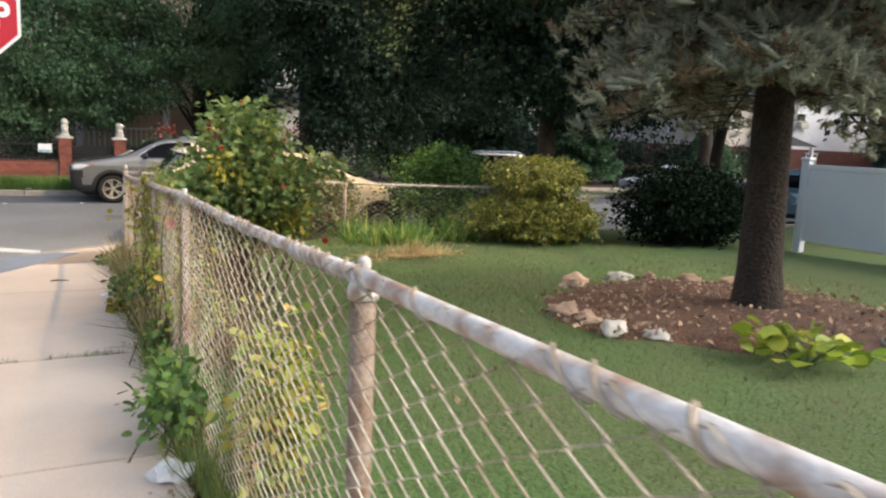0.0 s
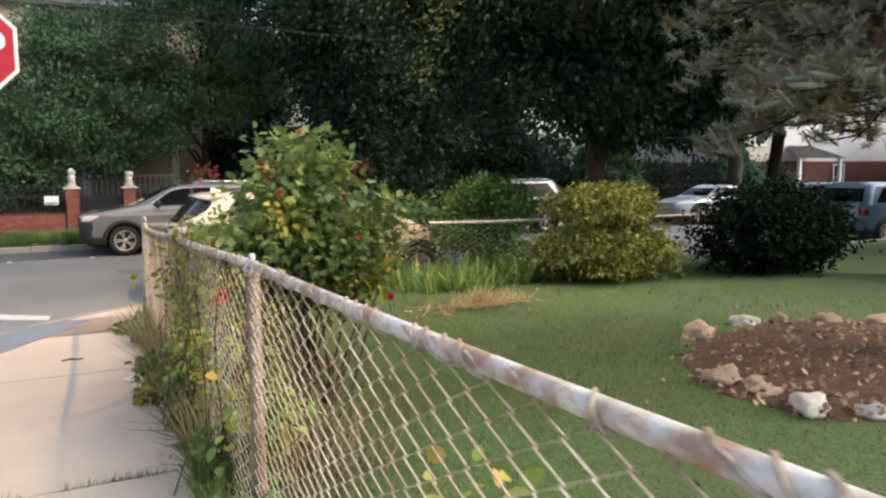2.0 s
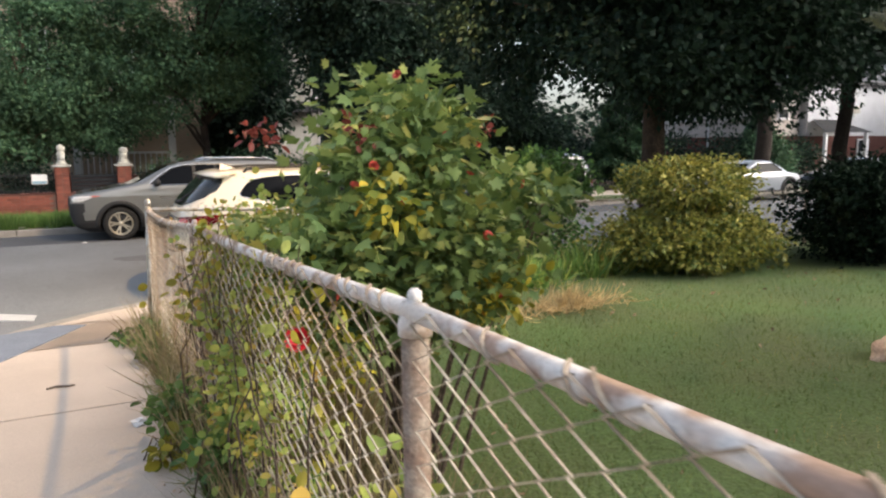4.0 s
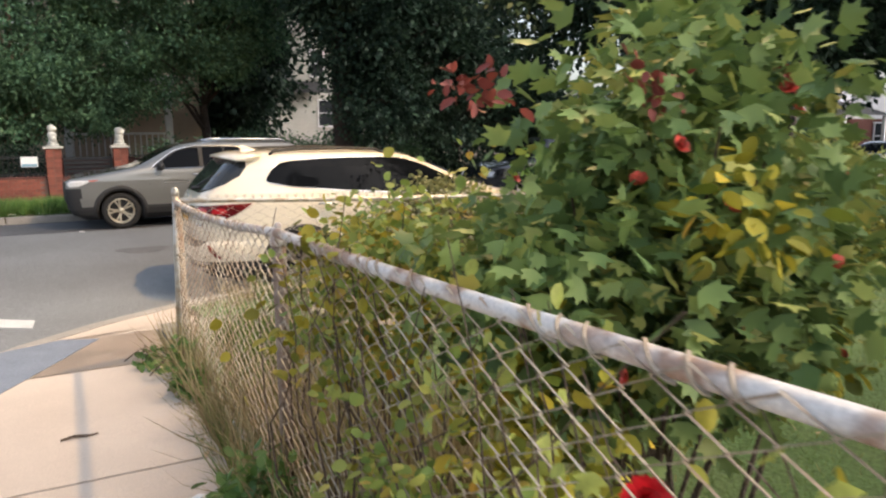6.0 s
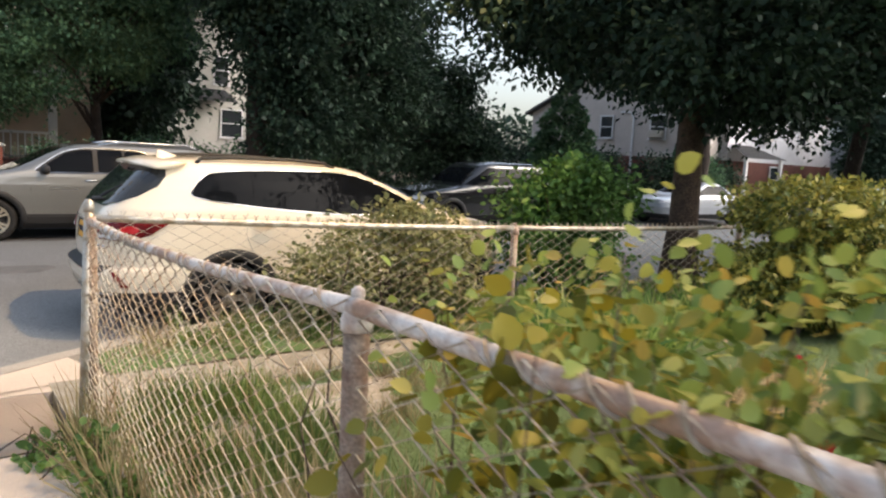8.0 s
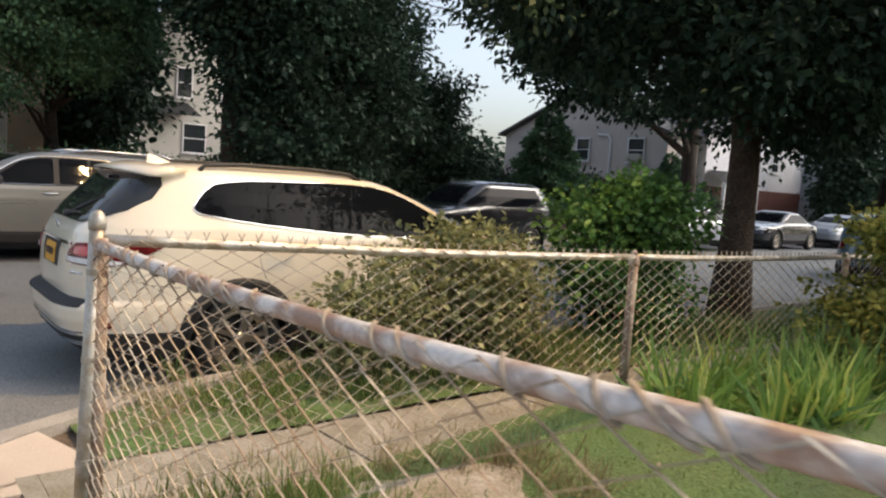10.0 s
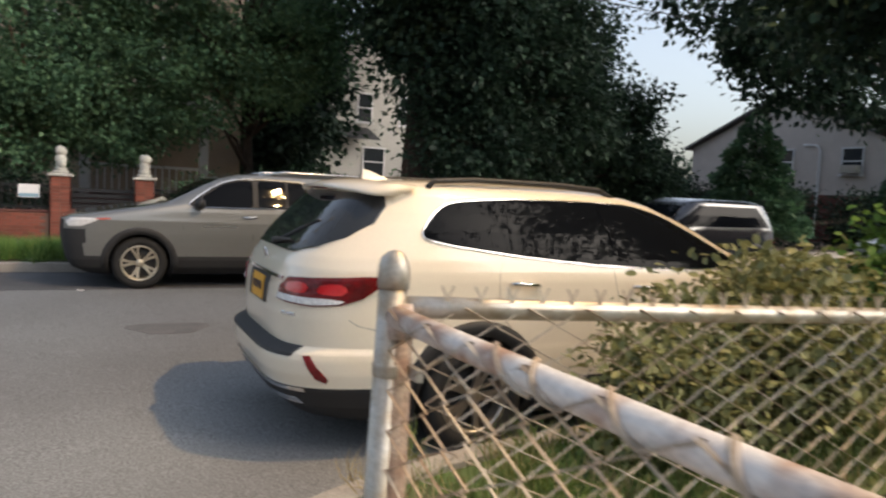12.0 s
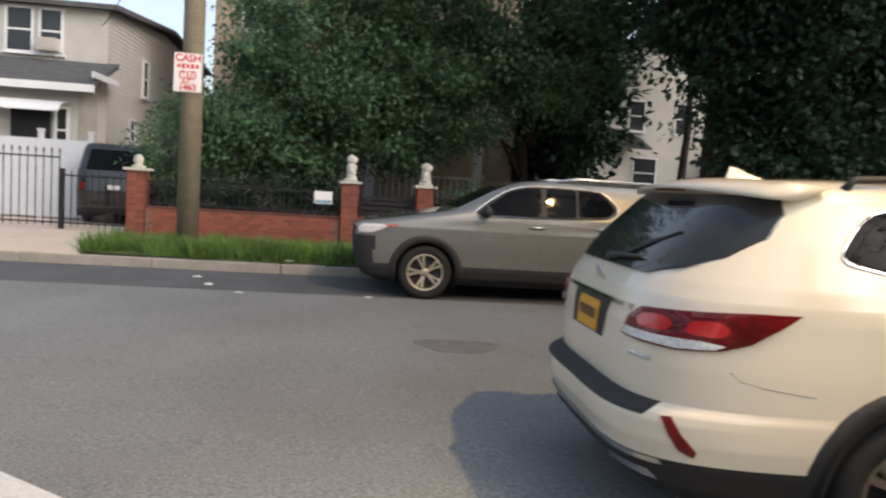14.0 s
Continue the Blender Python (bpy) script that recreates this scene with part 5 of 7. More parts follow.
# --- the silver wagon across the street
ssh = Shell([(0.20, 0.35, 4.85, 0.82), (0.30, 0.14, 5.06, 0.95), (0.42, 0.06, 5.14, 0.985), (0.62, 0.02, 5.18, 0.995), (0.80, 0.0, 5.20, 0.995), (0.97, 0.02, 5.19, 0.990), (1.03, 0.05, 5.08, 0.982), (1.12, 0.08, 4.55, 0.972),
             (1.19, 0.11, 4.15, 0.96), (1.25, 0.14, 3.86, 0.94), (1.38, 0.26, 3.60, 0.89), (1.52, 0.38, 3.34, 0.84), (1.62, 0.46, 3.12, 0.79), (1.69, 0.56, 2.88, 0.735), (1.735, 0.75, 2.5, 0.66), (1.755, 1.0, 2.0, 0.5)], 11.0)


def side_details(car, sh, full, panes, handles, gaps, sgn, trim=CHROME):
    part("window_surround", skin(sh, full, "side", 0.004, sgn), PLASTIC, car, "black window surround")
    part("window_trim", trim_line(sh, full, 0.006, 0.011, sgn), trim, car, "bright window trim")
    for p in panes:
        part("side_window", skin(sh, rounded(p, 2, 0.07), "side", 0.009, sgn), TINT, car, "dark glass")
    for hx, hz in handles:
        bm = bmesh.new()
        tube(bm, [(hx, sgn * (sh.side(hx, hz) + 0.008), hz), (hx + 0.05, sgn * (sh.side(hx, hz) + 0.036), hz + 0.005), (hx + 0.17, sgn * (sh.side(hx, hz) + 0.036), hz), (hx + 0.22, sgn * (sh.side(hx, hz) + 0.008), hz)], 0.014, 8)
        part("door_handle", bm, CHROME, car, "chrome door handle", True)
    for pts in gaps:
        bm = bmesh.new()
        tube(bm, [(x, sgn * (sh.side(x, z)), z) for x, z in pts], 0.003, 4)
        part("panel_gap", bm, PLASTIC, car)


silver = thing("silver_suv", (0, 0, 0), "grey beige metallic SUV with alloy wheels parked at the far kerb", "car")
car_body(silver, ssh, SILVER, (1.12, 4.19), 0.37, 0.445, 0.47, 1.7, nose=(4.90, 0.85))
for wx in (1.12, 4.19):
    for sg in (-1, 1):
        wheel(silver, wx, sg * 0.87, sg, 0.37, 0.24, 0.25, 5, mat("warm_alloy", (0.62, 0.56, 0.44), 0.32, 0.8, var=0.05, bump=0))
for sg in (-1, 1):
    full = [(1.50, 1.36), (1.62, 1.52), (1.76, 1.62), (2.3, 1.64), (2.82, 1.63), (3.10, 1.56), (3.40, 1.36), (3.60, 1.19), (2.8, 1.19), (2.0, 1.215), (1.62, 1.25)]
    full = rounded(full)
    side_details(silver, ssh, full, ([(1.56, 1.36), (1.66, 1.50), (1.79, 1.595), (2.08, 1.61), (2.08, 1.24), (1.66, 1.27)], [(2.12, 1.615), (2.54, 1.615), (2.54, 1.215), (2.12, 1.235)], [(2.62, 1.605), (2.82, 1.60), (3.06, 1.54), (3.34, 1.35), (3.50, 1.205), (2.62, 1.212)]),
                 ((2.56, 1.065), (1.6, 1.09)), ([(2.58, 1.19), (2.62, 0.8), (2.6, 0.46)], [(3.56, 1.18), (3.62, 0.9), (3.56, 0.46)], [(1.5, 0.9), (1.4, 1.15)]), sg)
    bm = bmesh.new()
    ball(bm, (3.40, sg * 1.07, 1.25), (0.075, 0.12, 0.085), 3)
    tube(bm, [(3.46, sg * 0.93, 1.19), (3.42, sg * 1.0, 1.21)], 0.03, 6)
    part("door_mirror", bm, PLASTIC, silver, "black door mirror", True)
    hl = part("headlight", skin(ssh, [(4.70, 0.992), (4.90, 1.0), (5.08, 0.99), (5.13, 0.94), (5.10, 0.875), (4.94, 0.88), (4.80, 0.935)], "side", 0.012, sg), CLEARLENS, silver, "clear swept headlight")
    part("indicator", skin(ssh, [(4.56, 0.992), (4.60, 1.005), (4.74, 1.0), (4.76, 0.985), (4.68, 0.972)], "side", 0.014, sg), AMBER, hl, "amber corner lens")
    bm = bmesh.new()
    tube(bm, [(0.7, sg * 0.74, 1.70), (0.9, sg * 0.735, 1.765), (2.1, sg * 0.71, 1.775), (2.5, sg * 0.70, 1.70)], 0.018, 8)
    part("roof_rail", bm, CHROME, silver, "silver roof rail", True)
    part("name_badge", skin(ssh, [(2.85, 0.905), (2.85, 0.925), (3.35, 0.925), (3.35, 0.905)], "side", 0.004, sg, 0.004), CHROME, silver, "thin bright door badge")
part("windscreen", skin_rows(ssh, [(1.28, -0.80, 0.80), (1.62, -0.68, 0.68)], "front", 0.006), TINT, silver, "dark windscreen")
part("grille", skin_rows(ssh, [(0.55, -0.80, 0.80), (0.96, -0.84, 0.84)], "front", 0.008), PLASTIC, silver, "black grille")
place(silver, 5.34, 22.44, -0.17, 180)


# --- other cars, further off
def far_car(name, label, paint, x, y, z, heading, sedan=False, boxy=False):
    c = thing(name, (0, 0, 0), label, "car")
    lv = ([(0.22, 0.2, 4.4, 0.78), (0.35, 0.05, 4.6, 0.88), (0.6, 0.0, 4.65, 0.90), (0.8, 0.03, 4.55, 0.89), (0.92, 0.2, 3.9, 0.87), (1.0, 0.75, 3.3, 0.83), (1.2, 1.1, 2.9, 0.74), (1.36, 1.5, 2.5, 0.66), (1.42, 1.7, 2.3, 0.5)] if sedan else
          [(0.26, 0.2, 4.4, 0.82), (0.4, 0.05, 4.55, 0.93), (0.7, 0.0, 4.6, 0.945), (0.95, 0.03, 4.5, 0.94), (1.05, 0.05, 3.9, 0.93), (1.12, 0.07, 3.35, 0.92), (1.4, 0.2, 3.0, 0.86), (1.66, 0.36, 2.6, 0.78), (1.74, 0.6, 2.3, 0.6)])
    if boxy:
        lv = [(0.28, 0.12, 4.5, 0.86), (0.42, 0.03, 4.62, 0.95), (0.80, 0.0, 4.66, 0.965), (1.10, 0.03, 4.6, 0.955), (1.20, 0.05, 3.7, 0.945), (1.55, 0.15, 3.3, 0.87), (1.84, 0.24, 2.95, 0.80), (1.93, 0.33, 2.8, 0.75), (1.96, 0.5, 2.6, 0.68)]
    sh = Shell(lv, 10.0 if boxy else 6.0)
    car_body(c, sh, paint, (0.9, 3.65), 0.35, 0.42, 0.40, 1.5, count=80, layers=30)
    for wx in (0.9, 3.65):
        for sg in (-1, 1):
            wheel(c, wx, sg * (0.78 if sedan else 0.80), sg, 0.35, 0.22, 0.22, 5, ALLOY, False)
    zt, zb = (1.32, 1.0) if sedan else ((1.82, 1.26) if boxy else (1.6, 1.16))
    x0, x1 = (1.15, 3.1) if sedan else (0.45, 3.2)
    for sg in (-1, 1):
        part("side_window", skin(sh, [(x0, zb + 0.02), (x0 + 0.35, zt), (x1 - 0.75, zt), (x1, zb)], "side", 0.006, sg), TINT, c, "dark glass")
        part("tail_light", skin(sh, [(sg * 0.62, 0.82), (sg * 0.62, 1.0), (sg * 0.82, 1.0), (sg * 0.82, 0.82)] if not sedan else [(sg * 0.5, 0.72), (sg * 0.5, 0.82), (sg * 0.8, 0.82), (sg * 0.8, 0.72)], "rear", 0.008), REDLENS, c, "red tail light")
        part("headlight", skin(sh, [(sg * 0.5, 0.72), (sg * 0.5, 0.85), (sg * 0.8, 0.87), (sg * 0.8, 0.75)], "front", 0.008), CLEARLENS, c, "clear headlight")
    part("rear_window", skin_rows(sh, [(zb + 0.04, -0.66, 0.66), (zt - 0.02, -0.58, 0.58)], "rear", 0.006), TINT, c, "dark rear window")
    part("windscreen", skin_rows(sh, [(zb + 0.04, -0.70, 0.70), (zt - 0.02, -0.56, 0.56)], "front", 0.006), TINT, c, "dark windscreen")
    part("licence_plate", skin(sh, [(-0.15, 0.84), (-0.15, 0.95), (0.15, 0.95), (0.15, 0.84)], "rear", 0.010), PAPER if name == "black_suv" else PLATE, c, "pale licence plate")
    place(c, x, y, z, heading)
    return c


far_car("black_suv", "black boxy SUV parked in the driveway behind the gate", BLACKCAR, -5.7, 29.9, -0.004, 95, boxy=True)
far_car("parked_car", "pale silver car parked at the far kerb", PALECAR, 23.8, 22.4, -0.175, 180, sedan=True)
far_car("parked_car", "dark grey car parked at the far kerb", BLACKCAR, 14.4, 22.4, -0.175, 180)
far_car("parked_car", "dark car parked further along the far kerb", BLACKCAR, 30.0, 22.4, -0.175, 180, sedan=True)
far_car("parked_car", "blue grey hatchback parked beyond the garden", BLUECAR, 19.8, 16.0, road_z(16.0), 2)
far_car("parked_car", "pale car parked far along the street", PALECAR, 25.0, 16.2, road_z(16.2), 2, sedan=True)
far_car("parked_car", "pale car parked at the far kerb", PALECAR, 36.0, 22.4, -0.175, 180, sedan=True)


# ---------------------------------------------------------------- across the street: wall, gate, pole
WALL_Y = 28.0


def pillar(x, top, group):
    p = thing("brick_pillar", (x, WALL_Y, -0.03), "red brick gate pillar with a stone cap", "pillar", group)
    bm = bmesh.new()
    box(bm, (0, 0, top / 2), (0.36, 0.36, top))
    part("core", bm, MORTAR, p)
    bm = bmesh.new()
    box(bm, (0, 0, top + 0.03), (0.50, 0.50, 0.06), bevel=0.012)
    part("cap_stone", bm, STONE, p, "pale cast stone cap")
    me = bpy.data.meshes.new("brick")
    bm = bmesh.new()
    box(bm, (0, 0, 0), (0.19, 0.03, 0.058), bevel=0.004)
    bm.to_mesh(me)
    bm.free()
    me.materials.append(BRICK)
    rows = int(top / 0.068)
    for r in range(rows):
        for rot in (0, 90, 270):
            for k in (-1, 1):
                o = new("brick", me)
                o.parent = p
                sh = (0.02 if r % 2 else -0.02)
                o.matrix_local = pose(0, 0, r * 0.068 + 0.034, 0, 0, rot) @ pose(k * 0.1 + sh * 0, -0.18, 0)


for px in (-4.58, -0.03, 1.63):
    pillar(px, 1.37, "pillars of the brick wall")


def brick_wall(x0, x1, top):
    w = thing("brick_wall", (0, 0, 0), "low red brick front wall with a rendered top", "wall", kind="structure")
    bm = bmesh.new()
    box(bm, ((x0 + x1) / 2, WALL_Y, top / 2 - 0.05), (x1 - x0, 0.20, top + 0.02))
    part("core", bm, MORTAR, w)
    bm = bmesh.new()
    box(bm, ((x0 + x1) / 2, WALL_Y, top - 0.02), (x1 - x0, 0.26, 0.05), bevel=0.01)
    part("coping", bm, BRICKWALL, w)
    me = bpy.data.meshes.new("brick")
    bm = bmesh.new()
    box(bm, (0, 0, 0), (0.20, 0.03, 0.060), bevel=0.004)
    bm.to_mesh(me)
    bm.free()
    me.materials.append(BRICK)
    for r in range(8):
        n = int((x1 - x0) / 0.212)
        for k in range(n):
            x = x0 + 0.106 + k * 0.212 + (0.05 if r % 2 else -0.05)
            if x0 + 0.1 < x < x1 - 0.1:
                o = new("brick", me)
                o.parent = w
                o.location = (x, WALL_Y - 0.105, 0.03 + r * 0.068)


brick_wall(-4.38, -0.24, 0.60)
brick_wall(1.84, 7.6, 0.60)


def railing(x0, x1, z0, z1, y, label, step=0.12, spear=False):
    f = thing("iron_railing", (0, 0, 0), label, "railing")
    for z in (z0 + 0.08, z1 - 0.10):
        bm = bmesh.new()
        box(bm, ((x0 + x1) / 2, y, z), (x1 - x0, 0.02, 0.035))
        part("rail", bm, IRON, f)
    me = bpy.data.meshes.new("baluster")
    bm = bmesh.new()
    box(bm, (0, 0, (z1 - z0) / 2), (0.018, 0.018, z1 - z0))
    if spear:
        lathe(bm, [(0.010, 0), (0.026, 0.03), (0.02, 0.06), (0.003, 0.11)], 6, Matrix.Translation((0, 0, z1 - z0)))
    bm.to_mesh(me)
    bm.free()
    me.materials.append(IRON)
    n = int((x1 - x0) / step)
    for k in range(n + 1):
        o = new("baluster", me)
        o.parent = f
        o.location = (x0 + (x1 - x0) * k / n, y, z0)
    return f


railing(-4.38, -0.26, 0.59, 1.22, WALL_Y, "black iron railing on the brick wall")
railing(1.86, 7.5, 0.59, 1.22, WALL_Y, "black iron railing on the brick wall")
railing(-12.5, -6.2, 0.05, 1.62, WALL_Y, "black iron driveway gate with spear tips", 0.16, True)
railing(-6.1, -4.8, 0.05, 1.25, WALL_Y, "black iron driveway gate beside the pillar", 0.13)
bm = bmesh.new()
box(bm, (-6.15, WALL_Y, 0.64), (0.10, 0.10, 1.30), bevel=0.006)
tagged(part("gate_post", bm, IRON), "black square iron gate post", "post")
g = thing("garden_gate", (0.80, WALL_Y, 0), "dark slatted gate between brick pillars", "gate")
for k in range(9):
    bm = bmesh.new()
    box(bm, (0, 0, 0.14 + k * 0.115), (1.22, 0.03, 0.085), bevel=0.004)
    part("slat", bm, IRON, g)
for sx in (-0.58, 0.58):
    bm = bmesh.new()
    box(bm, (sx, 0.02, 0.6), (0.06, 0.04, 1.15))
    part("gate_frame", bm, IRON, g)


def statue(x, kind):
    bm = bmesh.new()
    box(bm, (0, 0, 0.03), (0.30, 0.30, 0.06), bevel=0.01)
    if kind == 0:
        lathe(bm, [(0.11, 0.05), (0.12, 0.10), (0.085, 0.16), (0.10, 0.24), (0.12, 0.32), (0.09, 0.38), (0.06, 0.40)], 14)
        ball(bm, (0, -0.01, 0.47), (0.115, 0.11, 0.12), 2, 0.25, 3)
        ball(bm, (0.02, -0.06, 0.20), (0.09, 0.08, 0.10), 2, 0.2, 5)
    else:
        lathe(bm, [(0.12, 0.05), (0.13, 0.12), (0.10, 0.20), (0.11, 0.30), (0.09, 0.36)], 14)
        ball(bm, (0.01, -0.03, 0.40), (0.13, 0.12, 0.11), 2, 0.35, 7)
        ball(bm, (0.0, -0.05, 0.22), (0.10, 0.09, 0.12), 2, 0.3, 8)
    ob = part("stone_statue", bm, STATUE, smooth=True)
    ob.location = (x, WALL_Y, 1.40)
    tagged(ob, "pale cast stone figure on a pillar cap", "statue", "statues on the pillars")


for k, px in enumerate((-0.03, 1.63)):
    statue(px, k)
bm = bmesh.new()
lathe(bm, [(0.14, 0.0), (0.15, 0.04), (0.07, 0.07), (0.10, 0.14), (0.11, 0.19), (0.07, 0.26), (0.02, 0.30)], 14)
ob = part("stone_finial", bm, STATUE, smooth=True)
ob.location = (-4.58, WALL_Y, 1.40)
tagged(ob, "pale cast stone finial on a pillar", "finial")

pl = thing("yard_placard", (-0.62, WALL_Y - 0.06, 0.95), "small white and blue placard hung on the railing", "sign")
bm = bmesh.new()
box(bm, (0, 0, 0.05), (0.40, 0.012, 0.28), bevel=0.004)
part("board", bm, SIGNWHITE, pl)
bm = bmesh.new()
box(bm, (0, -0.009, -0.04), (0.36, 0.004, 0.07))
part("band", bm, mat("pale_blue_print", (0.25, 0.42, 0.52), 0.6, bump=0), pl, "pale blue band")

pole = thing("utility_pole", (-2.73, 24.6, 0), "weathered wooden utility pole in the verge", "pole")
bm = bmesh.new()
tube(bm, [(0, 0, -0.2), (0.0, 0, 3), (0.01, 0, 11)], [0.185, 0.178, 0.14], 20)
part("shaft", bm, POLEWOOD, pole, smooth=True)
sg = thing("paper_sign", (-2.765, 24.405, 3.025), "white paper sign with red hand lettering on the pole", "sign")
bm = bmesh.new()
box(bm, (0, 0, 0), (0.455, 0.008, 0.64), bevel=0.002)
part("sheet", bm, SIGNWHITE, sg)
for txt, z, sz in (("CASH", 0.235, 0.165), ("(917)", -0.03, 0.135), ("379", -0.14, 0.14), ("1463", -0.25, 0.145)):
    o = part_me("lettering", text_mesh(txt, sz), PINKRED, sg)
    o.location, o.rotation_euler = (0, -0.007, z), (radians(90), 0, 0)
for k in range(5):
    bm = bmesh.new()
    box(bm, (-0.15 + k * 0.075, -0.006, 0.105), (0.05, 0.003, 0.08 if k % 2 else 0.06))
    part("lettering", bm, PINKRED, sg)

# overhead cables
for i, (a, b, sag) in enumerate((((-2.7, 24.6, 8.2), (14, 24.8, 8.6), 0.5), ((-2.7, 24.6, 7.4), (-7.4, 33.8, 5.4), 0.4), ((-2.7, 24.5, 7.9), (-30, 24.5, 8.2), 0.6), ((-2.7, 24.6, 6.9), (3.0, 36, 6.6), 0.3), ((-14, 20, 7.0), (14.5, 24.8, 6.2), 0.7))):
    bm = bmesh.new()
    tube(bm, [Vector(a).lerp(Vector(b), k / 16) - Vector((0, 0, sag * 4 * (k / 16) * (1 - k / 16))) for k in range(17)], 0.013, 5)
    tagged(part("overhead_cable", bm, CABLE), "thin black overhead cable", "cable", "overhead cables")


# ---------------------------------------------------------------- houses
def siding(bm, p0, p1, z0, z1, board=0.13, lip=0.016):
    """A wall face of overlapping boards from p0 to p1 (outside on the right of that way)."""
    d = Vector((p1[0] - p0[0], p1[1] - p0[1], 0)).normalized()
    nrm = Vector((d.y, -d.x, 0))
    n = int((z1 - z0) / board)
    for k in range(n):
        za, zb = z0 + (z1 - z0) * k / n, z0 + (z1 - z0) * (k + 1) / n
        q = [Vector((*p0, za)) + nrm * lip, Vector((*p1, za)) + nrm * lip, Vector((*p1, zb)), Vector((*p0, zb)), Vector((*p0, za)), Vector((*p1, za))]
        v = [bm.verts.new(x) for x in q]
        bm.faces.new((v[0], v[1], v[2], v[3]))
        bm.faces.new((v[4], v[5], v[1], v[0]))


def house_window(h, x, y, z, w, ht, face="y", ac=False, mats=(WHITE, GLASS_DARK)):
    """A sash window on a wall that faces -y (or +x, -x)."""
    win = new("window")
    win.parent = h
    win.matrix_local = pose(x, y, z, 0, 0, {"y": 0, "x": 90, "-x": -90}[face])
    t = 0.07
    for nm, c, s in (("frame", (0, -0.03, ht / 2), (w + 2 * t, 0.06, t)), ("frame", (0, -0.03, -ht / 2), (w + 2 * t, 0.06, t)), ("frame", (-w / 2, -0.03, 0), (t, 0.06, ht)), ("frame", (w / 2, -0.03, 0), (t, 0.06, ht)),
                     ("meeting_rail", (0, -0.025, 0), (w, 0.05, 0.05)), ("sill", (0, -0.06, -ht / 2 - 0.05), (w + 0.2, 0.12, 0.05))):
        bm = bmesh.new()
        box(bm, c, s)
        part(nm, bm, mats[0], win)
    for dz, yy in ((ht / 4, -0.012), (-ht / 4, -0.018)):
        bm = bmesh.new()
        box(bm, (0, yy, dz), (w - 0.02, 0.01, ht / 2 - 0.04))
        part("pane", bm, mats[1], win)
    if ac:
        bm = bmesh.new()
        box(bm, (0, -0.18, -ht / 2 + 0.22), (w * 0.85, 0.36, 0.36), bevel=0.01)
        for k in range(7):
            box(bm, (0, -0.365, -ht / 2 + 0.09 + k * 0.045), (w * 0.8, 0.012, 0.018))
        part("air_conditioner", bm, STONE, win, "boxy window air conditioner")


def house(name, label, x0, x1, y0, y1, eave, peak, wallmat, ridge="x", boards=True, z0=-0.05, over=0.35, brick_to=None, board=0.13):
    h = thing(name, (0, 0, 0), label, "house")
    bm = bmesh.new()
    corners = [(x0, y0), (x1, y0), (x1, y1), (x0, y1)]
    for a, b in zip(corners, corners[1:] + corners[:1]):
        if boards and b != corners[0] and a != corners[2]:
            siding(bm, a, b, brick_to or z0, eave, board, board * 0.12)
    box(bm, ((x0 + x1) / 2, (y0 + y1) / 2, (eave + (brick_to or z0)) / 2), (x1 - x0 - 0.02, y1 - y0 - 0.02, eave - (brick_to or z0)))
    cx, cy = (x0 + x1) / 2, (y0 + y1) / 2
    gable = [((x0, y0), (x0, y1)), ((x1, y1), (x1, y0))] if ridge == "x" else [((x1, y0), (x0, y0)), ((x0, y1), (x1, y1))]
    for a, b in gable:
        m = ((a[0] + b[0]) / 2, (a[1] + b[1]) / 2)
        bm.faces.new([bm.verts.new((*a, eave)), bm.verts.new((*b, eave)), bm.verts.new((*m, peak))])
    bmesh.ops.remove_doubles(bm, verts=bm.verts[:], dist=0.0008)
    part("wall", bm, wallmat, h)
    if brick_to:
        bm = bmesh.new()
        box(bm, (cx, cy, (z0 + brick_to) / 2), (x1 - x0 + 0.06, y1 - y0 + 0.06, brick_to - z0))
        part("brick_storey", bm, BRICKWALL, h, "red brick ground storey")
    bm = bmesh.new()
    o, th = over, 0.14
    if ridge == "x":
        sides = [[(x0 - o, y0 - o, eave - 0.1), (x1 + o, y0 - o, eave - 0.1), (x1 + o, cy, peak + 0.08), (x0 - o, cy, peak + 0.08)], [(x1 + o, y1 + o, eave - 0.1), (x0 - o, y1 + o, eave - 0.1), (x0 - o, cy, peak + 0.08), (x1 + o, cy, peak + 0.08)]]
    else:
        sides = [[(x0 - o, y1 + o, eave - 0.1), (x0 - o, y0 - o, eave - 0.1), (cx, y0 - o, peak + 0.08), (cx, y1 + o, peak + 0.08)], [(x1 + o, y0 - o, eave - 0.1), (x1 + o, y1 + o, eave - 0.1), (cx, y1 + o, peak + 0.08), (cx, y0 - o, peak + 0.08)]]
    for s in sides:
        lo = [bm.verts.new(p) for p in s]
        hi = [bm.verts.new((p[0], p[1], p[2] + th)) for p in s]
        bm.faces.new(hi)
        bm.faces.new(lo[::-1])
        for k in range(4):
            bm.faces.new((lo[k], lo[(k + 1) % 4], hi[(k + 1) % 4], hi[k]))
    part("roof", bm, ROOF, h, "dark shingle roof")
    return h


